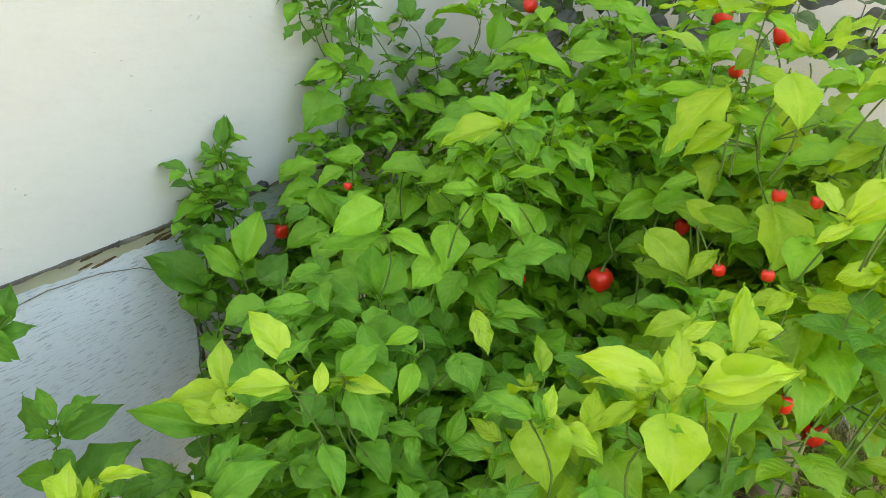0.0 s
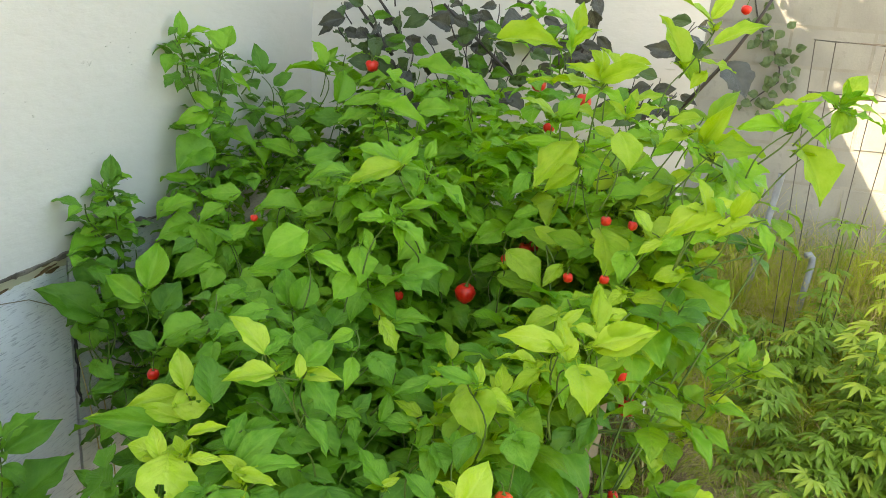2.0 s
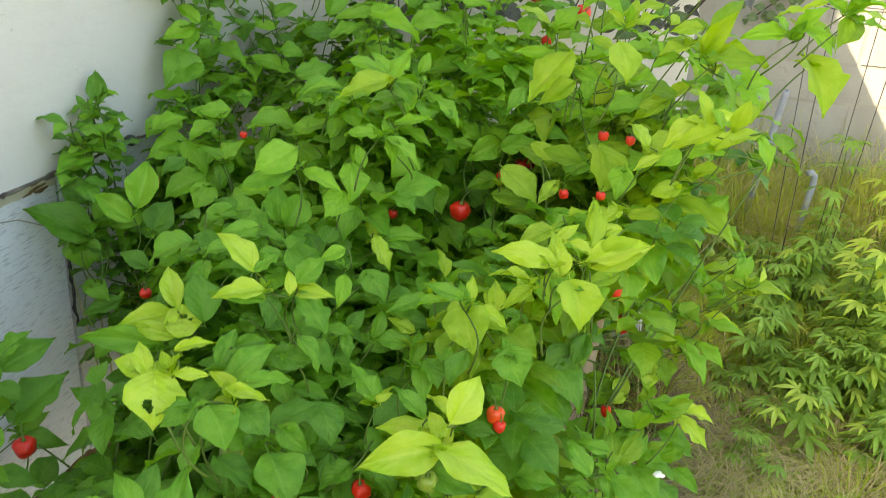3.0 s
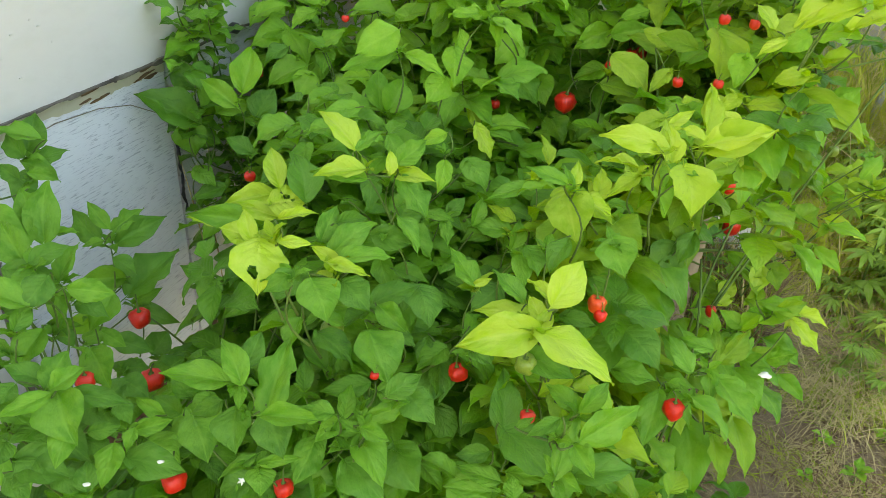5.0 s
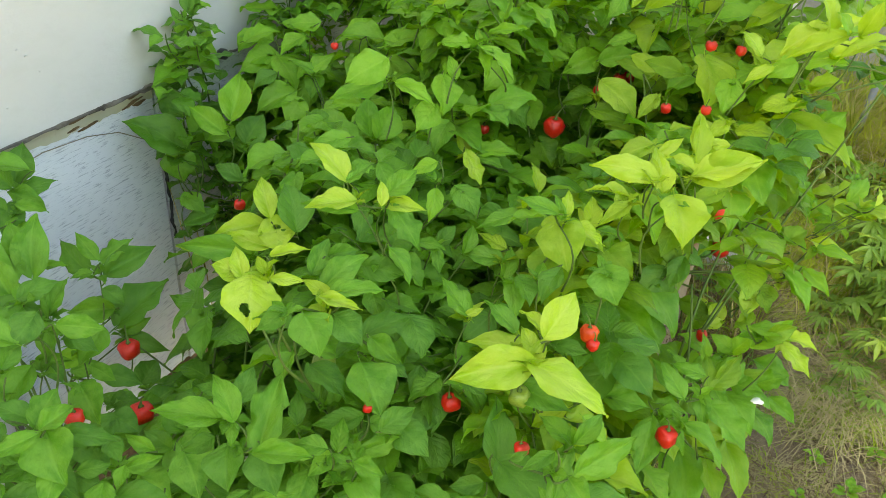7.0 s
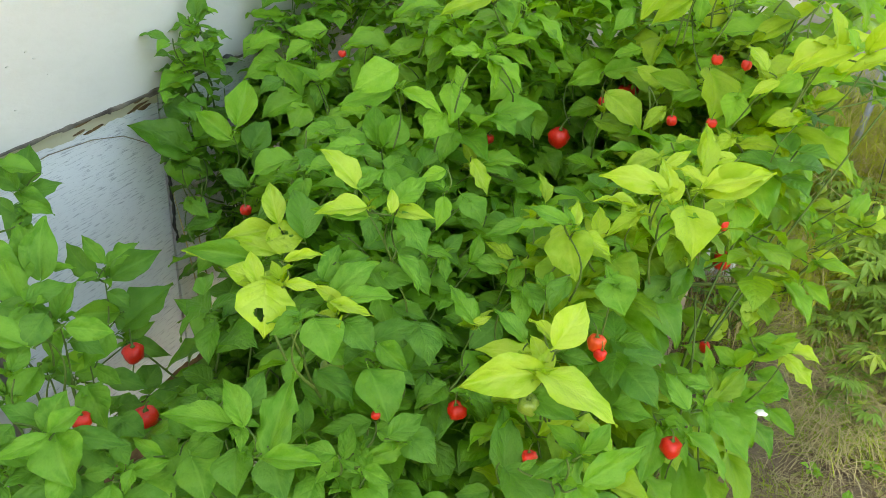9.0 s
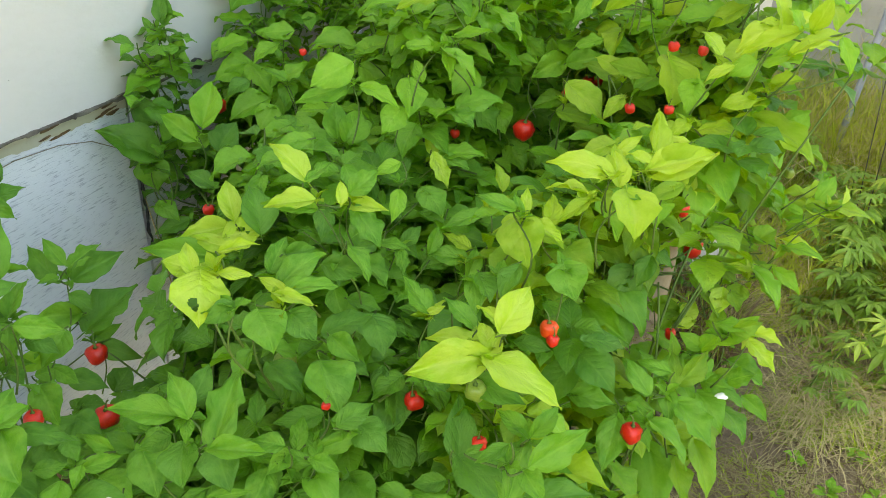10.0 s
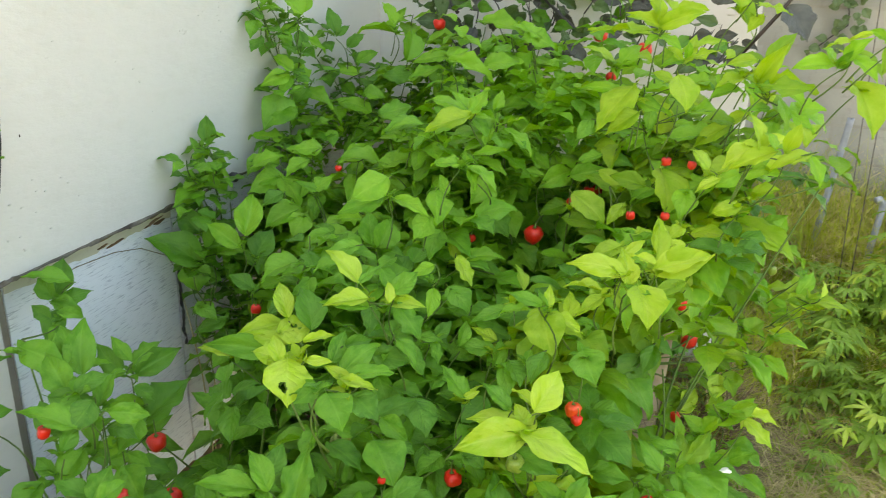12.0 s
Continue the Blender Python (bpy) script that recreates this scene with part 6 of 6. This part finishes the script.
for i in range(16):
    whorl(far_low, at_wall(rng.uniform(1.98, 2.20), rng.uniform(1.02, 1.27), rng.uniform(0.08, 0.42)), rng.uniform(0.06, 0.085), rng.choice(WHORLS[rng.choice(("olive", "deep"))]))


# ---- things on and by the house wall ----
cables = wall_frame(tagged(new("cables"), "black cables hanging in a loop on the wall", "cable"))
for k in range(3):
    s = -0.023 * k
    pts = [(0.30 + s * 0.5, -0.007, 1.62), (0.47 + s * 0.8, -0.007, 1.50), (0.56 + s, -0.007, 1.40), (0.600 + s, -0.007, 1.33), (0.616 + s, -0.008, 1.26),
           (0.617 + s, -0.009, 1.20), (0.608 + s, -0.012, 1.15), (0.585 + s, -0.018, 1.08), (0.55 + s, -0.03, 1.02)]
    part("cable", tube(bmesh.new(), pts, 0.0052, 8), RUBBER, cables, smooth=True)
pipe = wall_frame(tagged(new("drain_pipe"), "white plastic pipe along the wall corner", "pipe"))
part("pipe", tube(bmesh.new(), [(-1.2, -0.035, 1.075), (0.2, -0.035, 1.078), (0.50, -0.033, 1.080), (0.548, -0.030, 1.078)], [0.022, 0.022, 0.022, 0.018], 14), PLASTIC, pipe, smooth=True)
part("collar", tube(bmesh.new(), [(0.40, -0.035, 1.079), (0.45, -0.035, 1.080)], 0.026, 14), PLASTIC, pipe, smooth=True)

rod = wall_frame(tagged(new("wall_peg"), "short grey peg with a dark cap in the wall", "peg"))
part("peg", tube(bmesh.new(), [(1.204, 0.01, 0.924), (1.234, -0.045, 0.936)], 0.006, 8), OLDWOOD, rod, smooth=True)
part("cap", tube(bmesh.new(), [(1.234, -0.034, 0.936), (1.234, -0.040, 0.936), (1.234, -0.052, 0.936), (1.234, -0.056, 0.936)], [0.008, 0.012, 0.012, 0.007], 10), RUBBER, rod, "dark round cap", True)

# dry bindweed stalk lying across the plywood
vine = thing("dry_vine", at_wall(0.72, 0.0, 0.86), "thin dry brown vine across the plywood", "vine")
pts = [at_wall(a, -0.028 + 0.004 * math.sin(a * 30), z) - vine.location for a, z in ((0.66, 0.855), (0.78, 0.862), (0.88, 0.858), (0.97, 0.835), (1.05, 0.790), (1.08, 0.74))]
part("stalk", tube(bmesh.new(), pts, 0.0010, 5), OLDWOOD, vine)
for k, (a, z0, z1) in enumerate(((1.105, 0.70, 0.30), (1.13, 0.66, 0.25), (1.09, 0.45, 0.12), (1.06, 0.40, 0.1))):
    stalk = thing("dry_stalk", at_wall(a, -0.01, 0.02), "thin dry grass stalk against the wall", "grass stalk", "dry stalks")
    part("stalk", tube(bmesh.new(), curve((0, 0, 0), at_wall(a - 0.05 + 0.03 * k, 0.0, z0) - stalk.location, OUT * 0.03, 6), [0.0016] * 6 + [0.0006], 5), STRAW, stalk)

# ---- the yard ----
post = thing("wooden_post", (0.75, 1.66, 0.0), "short bleached stump of a split wooden post", "post")
bm = bmesh.new()
rings = []
for f in range(9):
    q = Vector((0.0, 0.0, -0.05)).lerp(Vector((0.120, 0.078, 0.43)), f / 8)
    rings.append([bm.verts.new(q + Vector((math.cos(k * math.tau / 12), math.sin(k * math.tau / 12), 0)) * (0.062 - 0.0042 * f) * (1 + 0.22 * noise.noise((math.cos(k * math.tau / 12) * 2.4, math.sin(k * math.tau / 12) * 2.4, f * 0.35)))
                  + (UP * 0.035 * noise.noise((k * 0.9, 3, 0)) if f == 8 else Vector())) for k in range(12)])
for ra, rb in zip(rings, rings[1:]):
    for k in range(12):
        bm.faces.new((ra[k], ra[(k + 1) % 12], rb[(k + 1) % 12], rb[k]))
bm.faces.new(rings[-1])
part("wood", bm, STAKE, post, smooth=True)


def pole(x, y, h, lean, hook):
    p = thing("steel_pole", (x, y, 0.0), "thin grey galvanised steel pole in the weeds", "pole", "poles")
    top = Vector((lean[0], lean[1], h))
    pts = [Vector((0, 0, -0.05)), top * 0.5, top * 0.93]
    pts += [top + Vector((-hook * 0.15, 0, 0)), top + Vector((-hook * 0.6, 0, 0.018)), top + Vector((-hook, 0, 0.012))]
    part("tube", tube(bmesh.new(), pts, 0.0155, 10), STEEL, p, smooth=True)


pole(2.33, 2.66, 0.425, (0.07, 0.03), 0.045)
pole(2.215, 2.90, 0.755, (0.078, -0.023), 0.0)

cage = thing("wire_cage", (2.03, 2.28, 0.0), "rusty square wire plant cage", "plant cage")
for k in range(4):
    a = k * math.pi / 2 + 0.35
    r0, r1 = 0.10, 0.18
    part("leg", tube(bmesh.new(), [(math.cos(a) * r0, math.sin(a) * r0, -0.05), (math.cos(a) * r1, math.sin(a) * r1, 1.385)], 0.0020, 6), WIRE, cage)
for z in (1.38, 1.19):
    r = 0.10 + 0.08 * z / 1.385 + 0.003
    ring = [(math.cos(0.35 + k * math.pi / 2) * r, math.sin(0.35 + k * math.pi / 2) * r, z + 0.004 * k) for k in (0, 1, 2, 3, 4)]
    part("ring", tube(bmesh.new(), ring, 0.0019, 6), WIRE, cage)

creeper = wall_frame(tagged(new("creeper"), "small-leaved creeper hanging on the block wall", "creeper"))
line = [(1.52, 1.75), (1.56, 1.52), (1.60, 1.40), (1.68, 1.31), (1.735, 1.20), (1.74, 1.13), (1.66, 1.06), (1.60, 1.00)]
part("stem", tube(bmesh.new(), [(4.28, -o, z) for o, z in line], 0.004, 5), DARKSTEM, creeper)
for k in range(62):
    i = rng.randrange(len(line) - 1)
    f = rng.random()
    o, z = [line[i][q] + (line[i + 1][q] - line[i][q]) * f + rng.gauss(0, 0.045) for q in (0, 1)]
    d = Vector((rng.uniform(-0.5, 0.1), rng.uniform(-1, 1), rng.uniform(-1, 0.5))).normalized()
    ob = new("leaf", rng.choice(KIND["creeper"]))
    ob.parent = creeper
    s = rng.uniform(0.035, 0.06)
    y = Vector((-0.9, 0.1, 0.4)).cross(d).normalized()
    zz = d.cross(y)
    ob.matrix_basis = Matrix.Translation((4.265 - rng.uniform(0, 0.05), -o, z)) @ Matrix(((d.x, y.x, zz.x, 0), (d.y, y.y, zz.y, 0), (d.z, y.z, zz.z, 0), (0, 0, 0, 1))) @ Matrix.Diagonal((s, s * 0.8, s, 1))


# a tree behind the yard wall, whose overhanging limbs dapple the block wall
tree = thing("overhanging_tree", at_wall(3.2, 0.3, 0.0), "leafy tree leaning over the yard wall", "tree")
crown = at_wall(3.55, 1.05, 2.75) - tree.location
part("trunk", tube(bmesh.new(), [(0, 0, -0.1), (0.05, 0, 1.0), crown * 0.8, crown], [0.07, 0.06, 0.04, 0.02], 9), OLDWOOD, tree, smooth=True)
tr = random.Random(21)
for k in range(22):
    a, o, z = 3.3 + tr.uniform(0, 0.75), 0.75 + tr.uniform(0, 1.30), 2.35 + tr.uniform(0, 0.65)
    if a < 3.6 and o > 0.95:                             # open sky, where the sun reaches the foot of the wall
        continue
    c = at_wall(a, o, z) - tree.location
    part("limb", tube(bmesh.new(), curve(crown * 0.9, c, (0, 0, 0.08), 5), [0.012, 0.010, 0.009, 0.008, 0.006, 0.004], 6), OLDWOOD, tree)
    for q in range(15):
        d = Vector((tr.uniform(-1, 1), tr.uniform(-1, 1), tr.uniform(-1, 0.3))).normalized()
        leaf(tree, tree.location + c + d * 0.06, tree.location + c + d * tr.uniform(0.18, 0.30), tr.uniform(0.4, 0.6), "green")


# palmate weeds
def palmate_mesh(mat, n, seed):
    """A palmate leaf: narrow leaflets fanned from one point, the middle one longest."""
    bm = bmesh.new()
    uvl = bm.loops.layers.uv.new("UVMap")
    rnd = random.Random(seed)
    for k in range(n):
        f = (k - (n - 1) / 2) / ((n - 1) / 2)
        a, ln = f * 1.75, 1.0 - 0.5 * abs(f) ** 1.4
        dx, dy = math.cos(a), math.sin(a)
        dip = rnd.uniform(0.15, 0.4)
        rows = []
        for i in range(6):
            u = i / 5
            w = 0.125 * ln * math.sin(math.pi * min(1, u * 0.94 + 0.05)) ** 0.9
            rows.append([((u * ln * dx - s * w * dy, u * ln * dy + s * w * dx, 0.35 * w * abs(s) - dip * u * u * ln), (u, 0.5 + 0.5 * s)) for s in (-1, 0, 1)])
        vs = [[bm.verts.new(c) for c, _ in r] for r in rows]
        for i in range(5):
            for j in range(2):
                fc = bm.faces.new((vs[i][j], vs[i + 1][j], vs[i + 1][j + 1], vs[i][j + 1]))
                for lp, (ii, jj) in zip(fc.loops, ((i, j), (i + 1, j), (i + 1, j + 1), (i, j + 1))):
                    lp[uvl].uv = rows[ii][jj][1]
    tube(bm, [(-0.5, 0, -0.08), (-0.2, 0, 0.0), (0.01, 0, 0)], 0.010, 4)
    return link("palmate_leaf", bm, mat, True)


PALM = [palmate_mesh(WEED, n, s) for n, s in ((5, 1), (7, 2), (7, 3))]
PALM_Y = [palmate_mesh(WEED_Y, n, s) for n, s in ((5, 4), (7, 5))]


def weed(x, y, h, size, yellow, whorls=5):
    p = thing("weed_plant", (x, y, 0.02), "tall weed with palmate " + ("yellow-green" if yellow > 0.5 else "grey-green") + " leaves", "weed", "weeds")
    top = Vector((rng.uniform(-0.06, 0.06), rng.uniform(-0.06, 0.06), h))
    pts = curve((0, 0, -0.02), top, (rng.uniform(-0.02, 0.02), rng.uniform(-0.02, 0.02), 0), 6)
    part("stem", tube(bmesh.new(), pts, [0.005 - 0.0006 * i for i in range(7)], 6), STEM, p, smooth=True)
    for k in range(whorls):
        f = 0.35 + 0.65 * k / (whorls - 1)
        c = top * f
        for q in range(3 if k < whorls - 1 else 5):
            a = k * 1.3 + q * math.tau / (3 if k < whorls - 1 else 5) + rng.uniform(-0.3, 0.3)
            s = size * (1.15 - 0.45 * f) * rng.uniform(0.8, 1.15)
            ob = new("palmate_leaf", rng.choice(PALM_Y if rng.random() < yellow else PALM))
            ob.parent = p
            tilt = rng.uniform(-0.1, 0.5)
            d = Vector((math.cos(a), math.sin(a), 0))
            ob.matrix_basis = Matrix.Translation(c + d * s * 0.5) @ Euler((rng.uniform(-0.3, 0.3), tilt, a)).to_matrix().to_4x4() @ Matrix.Diagonal((s, s, s, 1))


wr = random.Random(12)
for k in range(56):
    a, o = wr.uniform(2.2, 3.5), wr.uniform(1.55, 3.0)
    at = at_wall(a, o, 0)
    far = min(1.0, max(0.0, (o - 1.7) / 1.0))
    weed(at.x, at.y, wr.uniform(0.16, 0.40), wr.uniform(0.075, 0.110), wr.uniform(0.0, 0.15) + 0.45 * far * wr.random())
for k in range(46):
    at = at_wall(wr.uniform(1.95, 3.0), wr.uniform(1.55, 2.35), 0)
    weed(at.x, at.y, wr.uniform(0.12, 0.30), wr.uniform(0.070, 0.100), wr.uniform(0.0, 0.30), 3)
for k in range(16):
    at = at_wall(wr.uniform(1.72, 2.3), wr.uniform(1.46, 2.0), 0)
    weed(at.x, at.y, wr.uniform(0.05, 0.15), wr.uniform(0.050, 0.080), wr.uniform(0.0, 0.25), 2)
for x, y, h, yl in ((1.78, 1.70, 0.70, 1.0), (2.05, 1.72, 0.60, 1.0), (2.45, 1.95, 0.68, 0.9), (2.75, 2.6, 0.66, 0.7), (1.98, 2.18, 0.74, 0.1), (2.3, 1.7, 0.55, 1.0)):
    weed(x, y, h, 0.095, yl, 6)


# grass: one uncountable mass of blades, green and dry
def grass(name, count, area, height, mats, label, lie, seed, wide=(0.0012, 0.0028), clump=0.0):
    rs = np.random.RandomState(seed)
    verts, faces, idx = [], [], []
    made = 0
    while made < count:
        a, o = rs.uniform(*area[0]), rs.uniform(*area[1])
        g = ALONG * a + OUT * (FACE + o)
        dens = noise.noise((g.x * 1.6, g.y * 1.6, seed)) * 0.5 + 0.62 + clump * noise.noise((g.x * 7, g.y * 7, seed))
        if rs.rand() > dens:
            continue
        made += 1
        h = rs.uniform(*height) * (0.55 + 0.6 * min(1.0, dens))
        w, az, bend = rs.uniform(*wide), rs.uniform(0, 6.283), rs.uniform(0.2, 1.0) * lie
        d = Vector((math.cos(az), math.sin(az), 0))
        s = Vector((-d.y, d.x, 0)) * w
        base = Vector((g.x, g.y, 0.015))
        n0 = len(verts)
        for f, wf in ((0, 1), (0.4, 0.9), (0.75, 0.6), (1.0, 0.06)):
            c = base + d * h * bend * f * f + UP * h * f * max(0.06, 1 - 0.55 * bend * f)
            verts += [c - s * wf, c + s * wf]
        faces += [(n0 + k, n0 + k + 1, n0 + k + 3, n0 + k + 2) for k in (0, 2, 4)]
        idx += [rs.randint(len(mats))] * 3
    me = bpy.data.meshes.new(name)
    me.from_pydata([tuple(v) for v in verts], [], faces)
    for m in mats:
        me.materials.append(m)
    me.polygons.foreach_set("material_index", idx)
    tagged(new(name, me), label, "grass", kind="stuff")


grass("grass", 15000, ((2.2, 4.25), (1.45, 4.2)), (0.10, 0.26), (BLADE, BLADE, BLADE, BLADE, STRAW), "tangled green and yellowing grass", 1.2, 3, (0.0009, 0.0022))
grass("short_grass", 5000, ((1.55, 2.5), (1.25, 3.0)), (0.04, 0.12), (BLADE, BLADE, STRAW), "thin green grass coming through the straw", 1.3, 9, (0.0008, 0.0020), 1.2)
grass("tall_grass", 9000, ((3.3, 4.22), (1.30, 3.6)), (0.35, 0.85), (BLADE, BLADE, STRAW), "tall tangled yellow-green grass", 1.5, 4, (0.0009, 0.0022))
grass("rank_grass", 8000, ((2.3, 3.5), (1.26, 2.9)), (0.12, 0.30), (BLADE, BLADE, BLADE, BLADE, STRAW), "rank green grass round the poles", 2.0, 8, (0.0009, 0.0022))
grass("dry_grass", 24000, ((-0.2, 2.4), (1.05, 2.9)), (0.02, 0.07), (STRAW, ROT, SOIL, STRAW), "cut dry straw lying on brown soil", 4.0, 5, (0.0004, 0.0011), 0.9)
grass("matted_straw", 13000, ((1.25, 2.45), (0.95, 2.2)), (0.012, 0.05), (STRAW, STRAW, ROT, BLADE), "matted straw and dead grass on brown soil", 4.5, 15, (0.0006, 0.0016), 1.3)
grass("foot_grass", 7500, ((1.85, 2.26), (0.80, 1.30)), (0.08, 0.27), (STRAW, ROT, BLADE, ROT), "dead grass along the foot of the white wall", 1.0, 16, (0.0010, 0.0026))
grass("lawn_grass", 12000, ((-3.0, 8.0), (3.4, 9.0)), (0.06, 0.2), (BLADE, STRAW), "dry lawn grass", 1.0, 6)


# tufts of long dry grass, combed over and lying on the soil
def straw_tuft(a, o, blades, reach, seed):
    rs = random.Random(seed)
    at = at_wall(a, o, 0.02)
    verts, faces, idx = [], [], []
    heading = rs.uniform(0, 6.28)
    for k in range(blades):
        az = heading + rs.gauss(0, 1.5)
        d = Vector((math.cos(az), math.sin(az), 0))
        side = Vector((-d.y, d.x, 0)) * rs.uniform(0.0005, 0.0012)
        h, far, bow = rs.uniform(0.012, 0.055), reach * rs.uniform(0.4, 1.2), rs.uniform(-0.09, 0.09)
        root = Vector((rs.gauss(0, 0.05), rs.gauss(0, 0.05), 0))
        n0 = len(verts)
        for f, w in ((0, 1), (0.25, 1), (0.5, 0.9), (0.75, 0.7), (1.0, 0.1)):
            c = root + d * far * f + side.normalized() * bow * f * f + UP * (h * math.sin(math.pi * min(1, f * 0.95)) + 0.006)
            verts += [tuple(c - side * w), tuple(c + side * w)]
        faces += [(n0 + j, n0 + j + 1, n0 + j + 3, n0 + j + 2) for j in (0, 2, 4, 6)]
        idx += [rs.choice((0, 0, 0, 1))] * 4
    me = bpy.data.meshes.new("straw_tuft")
    me.from_pydata(verts, [], faces)
    me.materials.append(STRAW)
    me.materials.append(BLADE)
    me.polygons.foreach_set("material_index", idx)
    ob = tagged(new("straw_tuft", me), "tuft of long dry grass lying on soil", "grass tuft", "straw tufts")
    ob.location = at


ts = random.Random(31)
for k in range(34):
    straw_tuft(ts.uniform(1.62, 2.45), ts.uniform(1.42, 2.25), 110, ts.uniform(0.12, 0.26), 400 + k)


# small broad-leaved seedlings in the straw
def seedling(a, o, size, seed):
    rs = random.Random(seed)
    p = thing("seedling", at_wall(a, o, 0.02), "small broad-leaved green seedling in the straw", "seedling", "seedlings")
    part("stem", tube(bmesh.new(), [(0, 0, -0.01), (0.004, 0, size * 0.6), (0, 0.003, size)], [0.0014, 0.0012, 0.0008], 5), STEM, p)
    for k in range(rs.randint(4, 7)):
        az, base = k * 2.4 + rs.uniform(-0.4, 0.4), Vector((0, 0, size * rs.uniform(0.5, 1.0)))
        d = Vector((math.cos(az), math.sin(az), rs.uniform(-0.2, 0.35))).normalized()
        at = p.location + base + d * 0.008
        leaf(p, at, at + d * size * rs.uniform(0.6, 1.0), rs.uniform(0.6, 0.85), rs.choice(("fresh", "olive", "green")), face=UP)


for k in range(44):
    seedling(ts.uniform(1.35, 2.5), ts.uniform(1.42, 2.3), ts.uniform(0.018, 0.04), 500 + k)
